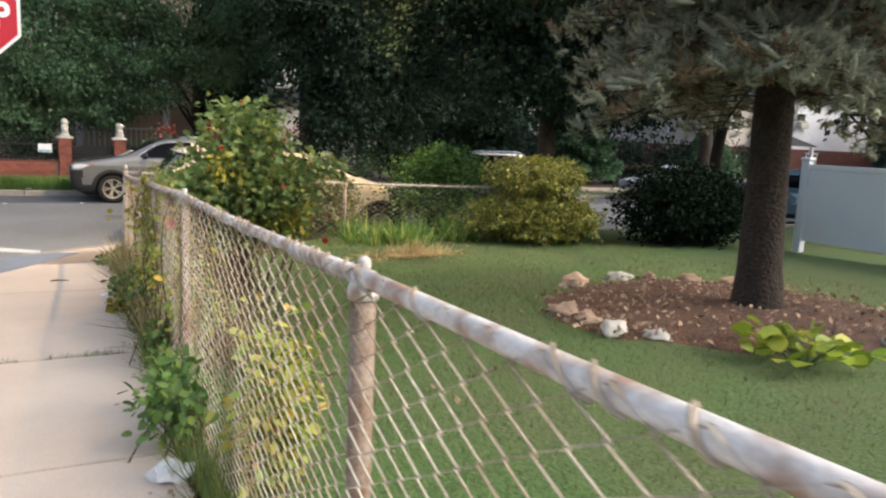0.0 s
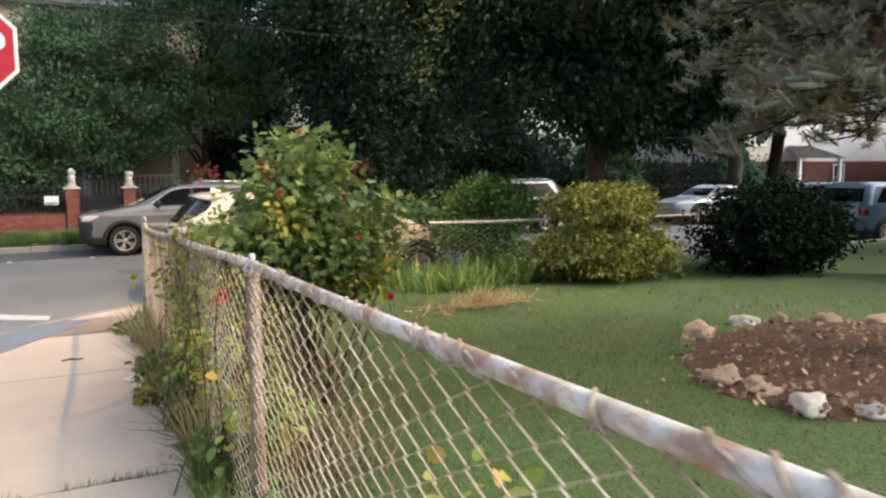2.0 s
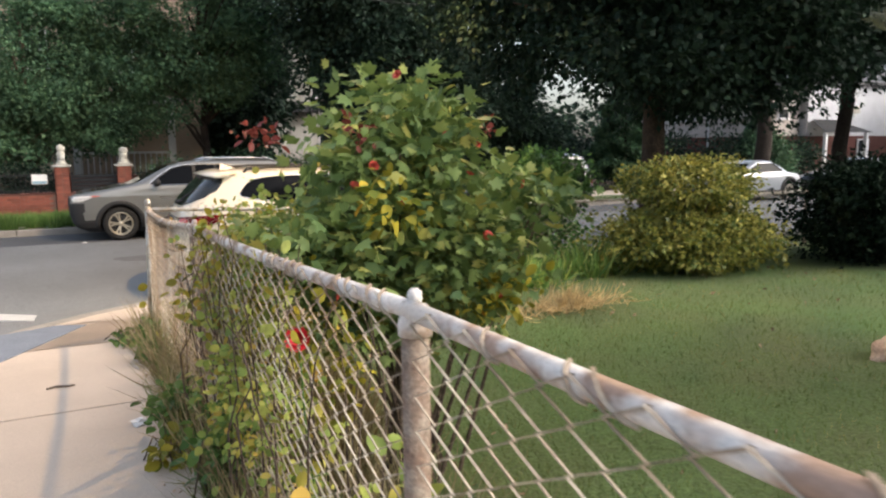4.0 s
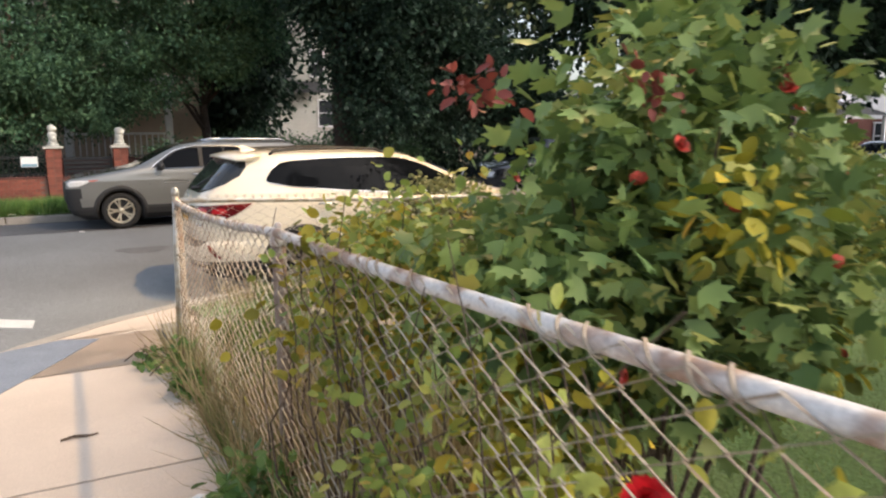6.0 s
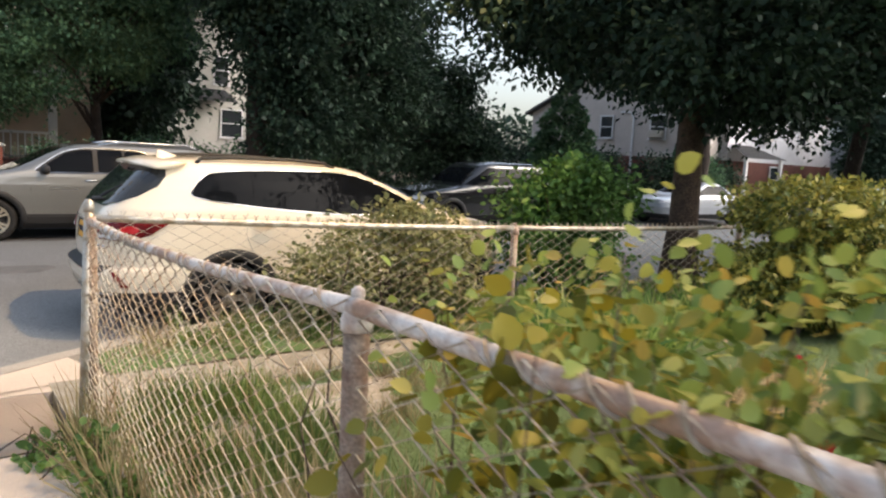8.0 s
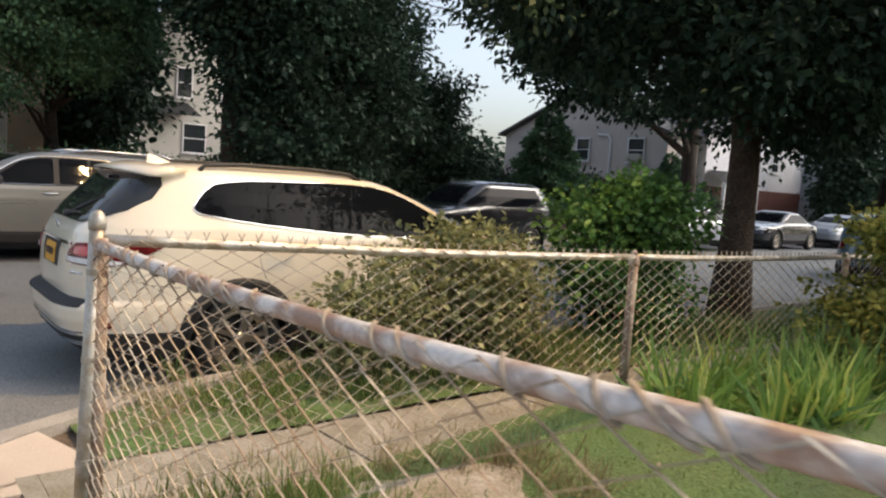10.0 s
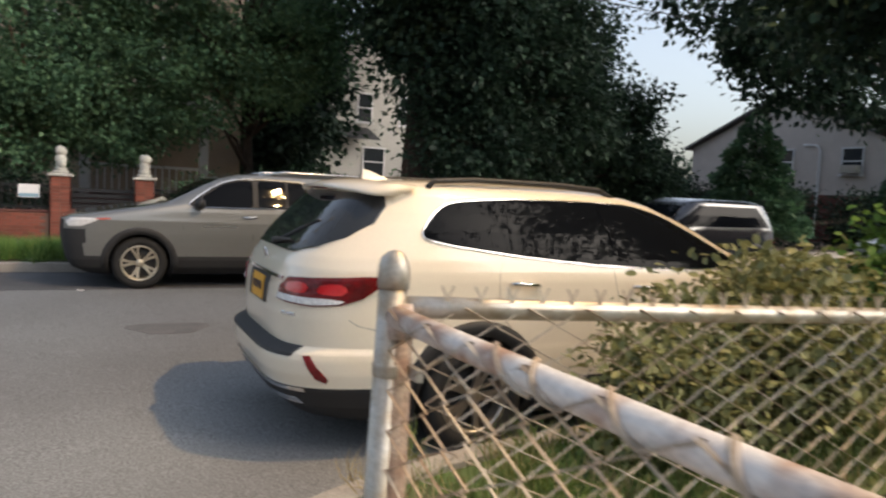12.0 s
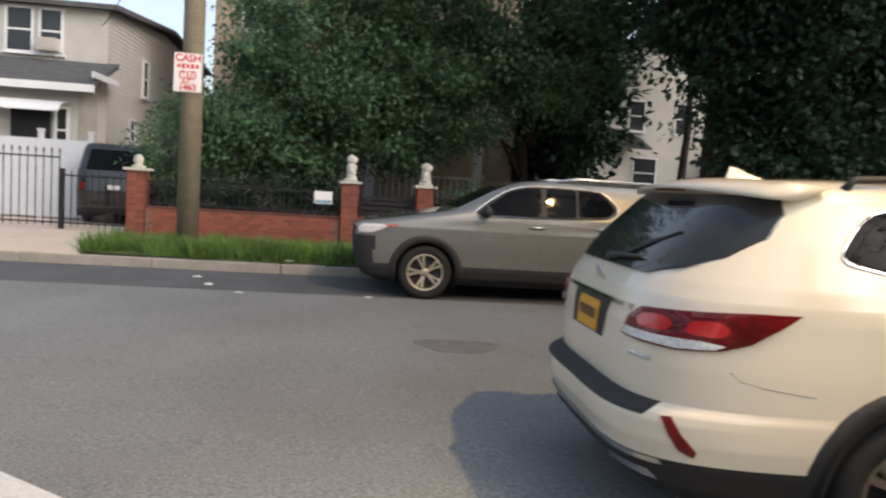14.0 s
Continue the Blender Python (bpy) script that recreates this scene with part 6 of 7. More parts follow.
# pale sided house with an enclosed porch
hl = house("sided_house", "two storey beige clapboard house with grey roof", -16.5, -7.3, 34.0, 46.0, 5.95, 6.35, SIDING, ridge="x")
bm = bmesh.new()
siding(bm, (-16.4, 32.55), (-7.55, 32.55), -0.05, 3.45)
siding(bm, (-7.55, 32.55), (-7.55, 34.0), -0.05, 3.45)
box(bm, (-11.97, 33.28, 1.7), (8.8, 1.42, 3.5))
part("porch_wall", bm, SIDING_PALE, hl, "pale porch siding")
bm = bmesh.new()
lo = [(-16.8, 32.0, 3.42), (-7.0, 32.0, 3.42), (-7.0, 34.05, 4.25), (-16.8, 34.05, 4.25)]
a = [bm.verts.new(p) for p in lo]
b = [bm.verts.new((p[0], p[1], p[2] + 0.13)) for p in lo]
bm.faces.new(b)
bm.faces.new(a[::-1])
for k in range(4):
    bm.faces.new((a[k], a[(k + 1) % 4], b[(k + 1) % 4], b[k]))
part("porch_roof", bm, ROOF, hl, "grey shingle porch roof")
bm = bmesh.new()
box(bm, (-11.9, 32.0, 3.42), (9.9, 0.06, 0.2))
box(bm, (-7.0, 33.0, 3.8), (0.06, 2.0, 0.16), m=Matrix())
part("gutter", bm, WHITE, hl, "white gutter")
bm = bmesh.new()
box(bm, (-8.75, 32.52, 1.65), (1.0, 0.10, 2.3))
part("front_door", bm, IRON, hl, "dark front door")
bm = bmesh.new()
rows = []
for k in range(10):
    a0 = math.pi / 2 * k / 9
    rows.append([[bm.verts.new((-8.75 + sx, 32.5 - q * 0.75 * math.sin(a0), 2.75 + q * 0.32 * math.cos(a0))) for sx in (-1.0, 1.0)] for q in (1.0, 0.94)])
for r0, r1 in zip(rows, rows[1:]):
    for j in (0, 1):
        bm.faces.new((r0[j][0], r0[j][1], r1[j][1], r1[j][0]))
    for e in (0, 1):
        bm.faces.new((r0[0][e], r1[0][e], r1[1][e], r0[1][e]))
for r0 in (rows[0], rows[-1]):
    bm.faces.new((r0[0][0], r0[0][1], r0[1][1], r0[1][0]))
bmesh.ops.recalc_face_normals(bm, faces=bm.faces)
part("awning", bm, WHITE, hl, "white curved awning")
house_window(hl, -7.95, 32.53, 2.3, 0.32, 1.2)
house_window(hl, -9.72, 33.98, 5.15, 0.72, 1.25)
house_window(hl, -8.86, 33.98, 5.15, 0.62, 1.25, ac=True)
house_window(hl, -7.28, 37.5, 4.4, 0.6, 1.2, "x")
house_window(hl, -7.28, 36.2, 2.6, 0.5, 0.7, "x")
house_window(hl, -7.28, 41.5, 4.4, 0.6, 1.2, "x")

# white vinyl fence beside the driveway
vf = thing("white_vinyl_fence", (0, 0, 0), "tall white vinyl panel fence along the driveway", "fence")
for k in range(3):
    bm = bmesh.new()
    box(bm, (-9.6 + k * 1.2, 30.9 + 0.0, 1.02), (1.1, 0.04, 1.95), bevel=0.005)
    part("panel", bm, VINYL, vf)
for k in range(4):
    bm = bmesh.new()
    box(bm, (-10.2 + k * 1.2, 30.9, 1.08), (0.12, 0.12, 2.2), bevel=0.008)
    box(bm, (-10.2 + k * 1.2, 30.9, 2.21), (0.16, 0.16, 0.06), bevel=0.015)
    part("post", bm, VINYL, vf)

# tan house behind the trees, with a white porch
ht = house("tan_house", "tan stucco house behind the trees", -4.75, 5.2, 36.0, 48.0, 8.6, 10.6, STUCCO, boards=False)
house_window(ht, -3.45, 35.98, 6.8, 0.8, 1.5)
house_window(ht, -0.8, 35.98, 5.6, 0.9, 1.4)
house_window(ht, 2.2, 35.98, 5.6, 0.9, 1.4)
house_window(ht, -2.6, 35.98, 2.4, 0.9, 1.5)
for cx in (0.4, 3.75):
    bm = bmesh.new()
    box(bm, (cx, 34.2, 1.75), (0.24, 0.24, 3.5), bevel=0.01)
    box(bm, (cx, 34.2, 3.5), (0.36, 0.36, 0.12), bevel=0.01)
    part("porch_column", bm, WHITE, ht, "white square porch column")
bm = bmesh.new()
box(bm, (2.05, 35.0, 3.68), (4.2, 2.0, 0.22), bevel=0.01)
part("porch_roof", bm, WHITE, ht, "white porch roof")
bm = bmesh.new()
box(bm, (2.05, 35.0, 0.4), (4.0, 1.9, 0.9))
part("porch_floor", bm, BRICKWALL, ht, "brick porch base")
bm = bmesh.new()
box(bm, (2.05, 34.2, 1.72), (3.2, 0.08, 0.08))
part("porch_railing", bm, WHITE, ht, "white porch railing")
for k in range(16):
    bm = bmesh.new()
    box(bm, (0.55 + k * 0.2, 34.2, 1.3), (0.04, 0.04, 0.8))
    part("baluster", bm, WHITE, ht)

# pale sided house between the trees
hp = house("pale_house", "pale clapboard house glimpsed between trees", 10.2, 19.0, 47.0, 58.0, 7.6, 10.0, SIDING_PALE, ridge="y", board=0.26)
for wx in (11.6, 13.6, 16.0):
    house_window(hp, wx, 46.98, 5.6, 0.8, 1.5)
house_window(hp, 14.2, 46.98, 2.8, 1.2, 1.5)
bm = bmesh.new()
lo = [(11.2, 45.9, 3.9), (14.2, 45.9, 3.9), (13.8, 47.0, 4.6), (11.6, 47.0, 4.6)]
bm.faces.new([bm.verts.new(p) for p in lo])
bmesh.ops.solidify(bm, geom=bm.faces[:], thickness=0.15)
part("porch_roof", bm, ROOF, hp, "small grey porch roof")

# grey tan house, white row houses and the brick ones beyond
hg = house("grey_house", "grey tan rendered house over a brick ground storey", 31.4, 34.2, 29.9, 41.4, 4.6, 6.9, GREYWALL, ridge="x", boards=False, brick_to=2.2)
house_window(hg, 31.36, 31.7, 3.75, 1.0, 1.2, "-x", ac=True)
house_window(hg, 31.36, 35.2, 3.75, 0.9, 1.2, "-x")
house_window(hg, 32.9, 29.88, 3.6, 0.8, 1.0)
house_window(hg, 32.7, 29.84, 1.3, 0.9, 0.9)
bm = bmesh.new()
tube(bm, [(31.3, 33.3, 0.2), (31.3, 33.3, 4.2), (31.3, 33.5, 4.5), (31.3, 34.2, 4.55)], 0.06, 8)
part("drainpipe", bm, WHITE, hg, "white drainpipe")
hb = house("white_house", "row house with white upper storey over brick", 34.3, 45.0, 29.5, 39.0, 5.0, 6.6, SIDING_GREY, ridge="x", brick_to=2.2)
house_window(hb, 38.8, 29.44, 1.3, 0.9, 1.4)
house_window(hb, 37.6, 29.48, 3.8, 0.8, 0.9, ac=True)
house_window(hb, 41.5, 29.48, 3.8, 0.8, 1.0)
bm = bmesh.new()
lo = [(33.4, 27.8, 2.35), (37.2, 27.8, 2.35), (36.4, 29.45, 3.05), (34.6, 29.45, 3.05)]
bm.faces.new([bm.verts.new(p) for p in lo])
bmesh.ops.solidify(bm, geom=bm.faces[:], thickness=0.12)
part("porch_roof", bm, ROOF, hb, "grey porch roof")
for px in (33.7, 36.9):
    bm = bmesh.new()
    box(bm, (px, 28.0, 1.15), (0.16, 0.16, 2.4), bevel=0.01)
    part("porch_post", bm, WHITE, hb)
house("row_house", "plain pale row house down the street", 46.5, 58.0, 27.5, 38.0, 5.6, 7.0, SIDING_GREY, ridge="x")
house("row_house", "brick row house beyond the garden", 24.0, 36.0, -4.0, 9.0, 5.6, 7.2, BRICKWALL, ridge="y", boards=False)
# out of view: a plain block added for the car windows to reflect
house("unseen_garden_house", "unseen plain brick house added at the foot of the garden for reflections", 3.5, 15.0, -18.0, -8.5, 5.6, 7.4, BRICKWALL, ridge="x", boards=False)

# white vinyl fence at the side of the garden
vg = thing("garden_vinyl_fence", (0, 0, 0), "white vinyl panel fence at the garden side", "fence")
for k in range(6):
    y0 = 8.5 - k * 2.0
    bm = bmesh.new()
    box(bm, (10.75, y0 - 1.0, 1.12), (0.04, 1.9, 1.2), bevel=0.006)
    box(bm, (10.75, y0 - 1.0, 1.70), (0.07, 1.9, 0.08), bevel=0.006)
    part("panel", bm, VINYL, vg)
    bm = bmesh.new()
    box(bm, (10.75, y0, 1.05), (0.13, 0.13, 1.5), bevel=0.008)
    box(bm, (10.75, y0, 1.82), (0.17, 0.17, 0.06), bevel=0.02)
    part("post", bm, VINYL, vg)

# stop sign at the corner
st = thing("stop_sign", (-0.575, 9.8, walk_z(9.8)), "red octagonal stop sign with white border on a post", "sign")
bm = bmesh.new()
tube(bm, [(0, 0.03, -0.1), (0, 0.03, 3.3)], 0.03, 10)
part("post", bm, GALV_CLEAN, st, smooth=True)
for nm, r, yy, mt in (("border", 0.49, 0.0, SIGNWHITE), ("face", 0.455, -0.004, SIGNRED)):
    bm = bmesh.new()
    lathe(bm, [(r, -0.003), (r, 0.003)], 8, Matrix.Translation((0, yy, 2.86)) @ Matrix.Rotation(radians(90), 4, "X") @ Matrix.Rotation(radians(22.5), 4, "Z"))
    part(nm, bm, mt, st)
o = part_me("lettering", text_mesh("STOP", 0.36), SIGNWHITE, st)
o.location, o.rotation_euler, o.scale = (0, -0.009, 2.86), (radians(90), 0, 0), (0.82, 1, 1)

# stop line on the road
bm = bmesh.new()
flat(bm, [(-1.7, 15.30), (-0.25, 14.28), (-0.24, 14.74), (-1.7, 15.78)], lambda x, y: road_z(y) - 0.02, lambda x, y: road_z(y) + 0.006)
tagged(part("stop_line", bm, LINEPAINT), "worn white stop line on the asphalt", "road marking", kind="structure")


# ---------------------------------------------------------------- more trees and hedges across the street
bush("yard_hedge", "dark reddish hedge behind the brick wall", (-2.3, 28.8, 0),
     [((-3.4, 28.9, 0.75), (0.9, 0.5, 0.6)), ((-2.0, 28.9, 0.8), (1.0, 0.5, 0.6)), ((-0.9, 28.9, 0.8), (0.7, 0.5, 0.6))], 420, 14, 0.13, 0.10, L_DARK, 41)
bush("yard_bush", "leafy bush beside the driveway pillar", (-3.9, 29.4, 0), [((-3.9, 29.5, 1.9), (1.1, 0.9, 1.0)), ((-3.0, 29.6, 2.5), (1.0, 0.8, 1.0))], 480, 15, 0.16, 0.10, L_MID, 42)
bush("yard_bush", "low green hedge behind the parked cars", (8.5, 28.6, 0), [((6.0, 28.8, 0.9), (2.2, 0.7, 0.8)), ((9.5, 28.8, 1.0), (2.2, 0.8, 0.9)), ((3.2, 28.9, 0.8), (0.8, 0.6, 0.7))], 800, 15, 0.18, 0.11, L_MID, 43)
bush("yard_bush", "broad dark hedge along the yards", (15, 29.5, 0), [((14, 29.6, 1.1), (3.0, 0.9, 1.1)), ((19.0, 30.4, 1.2), (3.2, 1.0, 1.2)), ((24.5, 30.5, 1.2), (3.0, 1.0, 1.2)), ((28.0, 28.4, 1.0), (2.2, 0.9, 1.2)), ((31.6, 28.3, 0.9), (1.6, 0.8, 1.1))], 1300, 16, 0.24, 0.17, L_DARK, 44)


def conifer(base, height, radius, seed):
    rng = np.random.default_rng(seed)
    t = thing("yard_conifer", base, "small dark conifer in a yard across the street", "tree")
    bm = bmesh.new()
    tube(bm, [(0, 0, -0.1), (0, 0, height * 0.5), (0, 0, height)], [0.12, 0.07, 0.01], 8)
    part("trunk", bm, BARK_DARK, t)
    n = 9000
    z = height * (0.10 + 0.88 * (1 - np.sqrt(rng.uniform(0, 1, n))))
    a = rng.uniform(0, 2 * math.pi, n)
    lay = 0.78 + 0.22 * np.cos(z * 7 + 2 * np.sin(a * 3))
    r = radius * (1 - z / height) ** 0.8 * lay * rng.uniform(0.55, 1.0, n) ** 0.5
    d = np.stack([np.cos(a), np.sin(a), np.full(n, -0.1)], 1)
    c = np.stack([r * np.cos(a), r * np.sin(a), z], 1)
    part_me("crown", leaf_cloud("crown", rng, c, d, 0.21, LEAF_OVAL, spread=0.5), L_MID, t)


conifer((21.5, 28.6, -0.05), 5.0, 2.4, 51)
conifer((29.0, 28.0, -0.05), 3.6, 1.6, 52)
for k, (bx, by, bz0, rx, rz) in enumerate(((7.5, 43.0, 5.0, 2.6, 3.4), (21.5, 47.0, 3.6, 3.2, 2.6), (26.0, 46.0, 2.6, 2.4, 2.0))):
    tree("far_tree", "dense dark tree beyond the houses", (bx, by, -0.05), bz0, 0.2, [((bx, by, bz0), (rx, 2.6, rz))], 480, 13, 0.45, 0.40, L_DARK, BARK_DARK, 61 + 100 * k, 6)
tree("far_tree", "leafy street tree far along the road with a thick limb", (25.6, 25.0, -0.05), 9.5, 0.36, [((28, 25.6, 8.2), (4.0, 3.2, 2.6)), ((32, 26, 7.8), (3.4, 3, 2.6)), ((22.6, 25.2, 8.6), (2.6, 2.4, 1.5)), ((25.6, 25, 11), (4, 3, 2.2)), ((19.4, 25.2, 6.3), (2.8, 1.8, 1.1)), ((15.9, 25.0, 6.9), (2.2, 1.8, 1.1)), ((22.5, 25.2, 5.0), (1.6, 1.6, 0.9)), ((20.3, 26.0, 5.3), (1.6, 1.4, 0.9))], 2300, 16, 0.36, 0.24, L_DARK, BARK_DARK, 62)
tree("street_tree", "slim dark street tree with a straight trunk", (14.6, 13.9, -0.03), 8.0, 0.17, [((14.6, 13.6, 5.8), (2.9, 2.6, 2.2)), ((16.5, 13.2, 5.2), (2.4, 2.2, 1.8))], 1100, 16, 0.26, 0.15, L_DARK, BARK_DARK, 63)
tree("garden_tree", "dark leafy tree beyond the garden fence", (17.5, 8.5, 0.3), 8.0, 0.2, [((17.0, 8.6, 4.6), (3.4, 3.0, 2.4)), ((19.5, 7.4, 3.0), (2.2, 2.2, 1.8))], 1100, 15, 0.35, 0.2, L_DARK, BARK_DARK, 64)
for k, (bx, bz0) in enumerate(((43.0, 3.4), (48.5, 3.0))):
    tree("far_tree", "dark leafy tree before the row houses", (bx, 25.8, -0.05), bz0, 0.16, [((bx, 25.8, bz0), (3.4, 1.7, 2.6))], 420, 14, 0.4, 0.32, L_DARK, BARK_DARK, 261 + k, 6)
bush("garden_shrub", "dark round shrub before the brick house", (28.6, 27.2, -0.05), [((28.6, 27.2, 1.1), (1.1, 1.0, 1.2))], 300, 15, 0.2, 0.13, L_MID, 65)


# ---------------------------------------------------------------- rose bush and vines at the fence
rb = bush("rose_bush", "tall straggling bush with lobed green leaves and red flowers", (1.75, 7.2, lawn_z(1.75, 7.2)),
          [((1.58, 7.02, 1.40), (0.46, 0.42, 0.34)), ((1.62, 7.02, 1.80), (0.34, 0.32, 0.28)), ((1.90, 7.08, 1.36), (0.34, 0.34, 0.26)), ((1.8, 7.2, 1.12), (0.42, 0.36, 0.22)), ((1.40, 7.25, 1.3), (0.30, 0.34, 0.30)), ((2.28, 7.05, 1.62), (0.26, 0.20, 0.08))],
          640, 12, 0.085, 0.056, L_ROSE, 71, hollow=0.35, leaf=LEAF_LOBED, stems=26, stem_r=0.008)
rng = np.random.default_rng(72)
base = np.array(rb.location)
c, w = clumps(rng, [(np.array((1.42, 6.62, 1.62)) - base, (0.10, 0.10, 0.13)), (np.array((1.95, 6.85, 1.15)) - base, (0.3, 0.2, 0.15))], 46, 6, 0.05, 0.3)
part_me("yellow_foliage", leaf_cloud("yellow_foliage", rng, c, w, 0.05, LEAF_ROUND), L_YELLOW, rb, "yellow turning leaves")
for p, r in (((1.02, 7.04, 1.84), 0.05), ((2.03, 6.98, 1.88), 0.05), ((1.38, 6.85, 1.86), 0.04)):
    c, w = clumps(rng, [(np.array(p) - base, (r * 0.8, r * 0.8, r))], 5, 6, 0.035, 0.2)
    part_me("red_shoot", leaf_cloud("red_shoot", rng, c, w, 0.034, LEAF_ROUND), L_RED, rb, "dark red young shoots")["kind"] = "stuff"


def flower_mesh(name, material, r, petals=7):
    bm = bmesh.new()
    rr = random.Random(len(name))
    for lay, (k0, rad) in enumerate(((0.35, 1.0), (0.75, 0.75), (1.15, 0.45))):
        for k in range(petals - lay):
            a = 2 * math.pi * k / (petals - lay) + lay * 0.4
            m = Matrix.Rotation(a, 4, "Z") @ Matrix.Rotation(-k0, 4, "Y")
            q = [m @ Vector(p) * r * rad for p in ((0, 0, 0), (0.45, -0.42, 0.05), (1.0, -0.28, 0.12 + 0.1 * rr.random()), (1.05, 0.25, 0.10), (0.5, 0.42, 0.05))]
            bm.faces.new([bm.verts.new(p) for p in q])
    me = bpy.data.meshes.new(name)
    bm.to_mesh(me)
    bm.free()
    me.materials.append(material)
    return me


FL_RED, FL_CORAL = flower_mesh("red_flower", PETAL, 0.040), flower_mesh("coral_flower", CORAL, 0.024)
for i, (me, x, y, z) in enumerate(((FL_CORAL, 1.42, 6.80, 1.72), (FL_CORAL, 1.50, 6.72, 1.58), (FL_CORAL, 1.36, 6.86, 1.64), (FL_CORAL, 1.6, 6.72, 1.30), (FL_CORAL, 1.25, 6.75, 1.22), (FL_CORAL, 1.62, 7.0, 2.1),
                                   (FL_CORAL, 1.95, 6.9, 1.80), (FL_CORAL, 1.8, 6.7, 1.68), (FL_CORAL, 1.9, 6.72, 1.42), (FL_CORAL, 2.2, 6.9, 1.62), (FL_CORAL, 2.0, 6.75, 1.15), (FL_CORAL, 1.75, 6.78, 1.85), (FL_CORAL, 1.5, 7.6, 1.6))):
    o = new("flower", me)
    o.parent = rb
    o.matrix_local = Matrix.Translation(Vector((x, y, z)) - rb.location) @ Euler((radians(60 + 20 * math.sin(i * 5)), 0.4 * math.sin(i), i * 1.1)).to_matrix().to_4x4()
for i, (x, y, z, k) in enumerate(((0.99, 6.42, 1.16, 1.15), (1.06, 1.20, 1.455, 1.3), (2.9, 8.6, 0.95, 1.0), (2.8, 8.4, 0.7, 1.0))):
    t = thing("red_rose", (x, y, z), "bright red rose bloom on a thin stem", "flower", "red roses")
    o = new("bloom", FL_RED)
    o.parent = t
    o.rotation_euler, o.scale = (radians(75), 0, -0.5 + i), (k, k, k)
    bm = bmesh.new()
    zg = lawn_z(x, y) - z
    tube(bm, [(0, 0, 0), (0.02, 0.03, zg * 0.3), (0.06, 0.05, zg * 0.7), (0.08, 0.02, zg)], 0.004, 5)
    part("stem", bm, L_WEED, t)

# climbing vine over the fence
vine = thing("climbing_vine", (FENCE_X, 7.8, 0.1), "yellowing vine tangled through the chain link fence", "vine")
rng = np.random.default_rng(81)
vb = np.array(vine.location)
bm = bmesh.new()
for k in range(46):
    y0 = rng.uniform(6.0, 8.7)
    p = Vector((rng.normal(0.06, 0.06), y0 - vb[1], 0.02))
    pts = [p]
    for q in range(7):
        p = p + Vector((rng.normal(0, 0.03), rng.normal(0, 0.09), rng.uniform(0.10, 0.24)))
        pts.append(p.copy())
    tube(bm, pts, [0.006 - 0.0006 * j for j in range(8)], 4)
part("stem", bm, BARK, vine)
blobs = [((1.04, 7.8, 1.15), (0.16, 0.45, 0.26)), ((1.0, 6.9, 0.75), (0.14, 0.6, 0.42)), ((1.25, 7.95, 1.28), (0.30, 0.42, 0.22)), ((0.90, 7.1, 0.8), (0.08, 0.6, 0.4)), ((1.22, 8.0, 1.38), (0.2, 0.40, 0.24)), ((1.30, 7.62, 1.48), (0.2, 0.28, 0.26)), ((1.25, 8.45, 1.28), (0.2, 0.22, 0.2))]
c, w = clumps(rng, [(np.array(b[0]) - vb, b[1]) for b in blobs], 340, 7, 0.06, 0.1)
part_me("foliage", leaf_cloud("foliage", rng, c, w, 0.035, LEAF_ROUND, aspect=1.25), L_VINE, vine)
c, w = clumps(rng, [(np.array(b[0]) - vb, b[1]) for b in ((((1.1, 8.0, 1.15), (0.35, 0.45, 0.35))), ((1.25, 7.1, 1.0), (0.3, 0.45, 0.35)))], 110, 7, 0.07, 0.1)
part_me("yellow_foliage", leaf_cloud("yellow_foliage", rng, c, w, 0.05, LEAF_ROUND, aspect=1.2), L_YELLOW, vine, "yellow turning leaves")
meshes = []
for mi, (lm, mt) in enumerate(((LEAF_LOBED, L_VINE), (LEAF_ROUND, L_VINE), (LEAF_ROUND, L_YELLOW))):
    me = quads_mesh("leaf", lm[0], 4, lm[1])
    me.materials.append(mt)
    meshes.append(me)
rr = random.Random(9)
for k in range(240):
    y, z = rr.uniform(6.1, 7.9), 0
    z = walk_z(y) + rr.uniform(0.15, 1.3)
    o = new("leaf", meshes[k % 3])
    o.parent = vine
    s = rr.uniform(0.03, 0.06)
    x = FENCE_X + rr.choice((-0.055, 0.05, 0.09)) + rr.uniform(-0.02, 0.02)
    o.matrix_local = Matrix.Translation(Vector((x, y, z)) - vine.location) @ Euler((rr.uniform(-2.2, -0.6), rr.uniform(-0.6, 0.6), rr.uniform(-0.9, 2.0))).to_matrix().to_4x4() @ Matrix.Scale(s, 4)


# ---------------------------------------------------------------- grass, weeds, iris, hosta
def scatter(name, label, pts, ways, size, leaf, material, seed, aspect=1.0, spread=0.35, category="grass"):
    rng = np.random.default_rng(seed)
    tagged(part_me(name, leaf_cloud(name, rng, pts, ways, size, leaf, spread=spread, aspect=aspect), material), label, category, kind="stuff")


rng = np.random.default_rng(90)
n = 76000
x = FENCE_X + 7.5 * rng.uniform(0, 1, n) ** 1.6
y = rng.uniform(0.5, CORNER_Y, n)
inb = ((x - 5.6) / 1.6) ** 2 + ((y - 5.4) / 1.4) ** 2 > 1
x, y = x[inb], y[inb]
z = np.array([lawn_z(a, b) for a, b in zip(x, y)]) - 0.005
up = np.tile((0.0, 0.0, 1.0), (len(x), 1))
scatter("lawn_grass", "short mown lawn grass blades", np.stack([x, y, z], 1), up, 0.036, LEAF_SPEAR, L_GRASS, 91, aspect=0.12, spread=0.6)


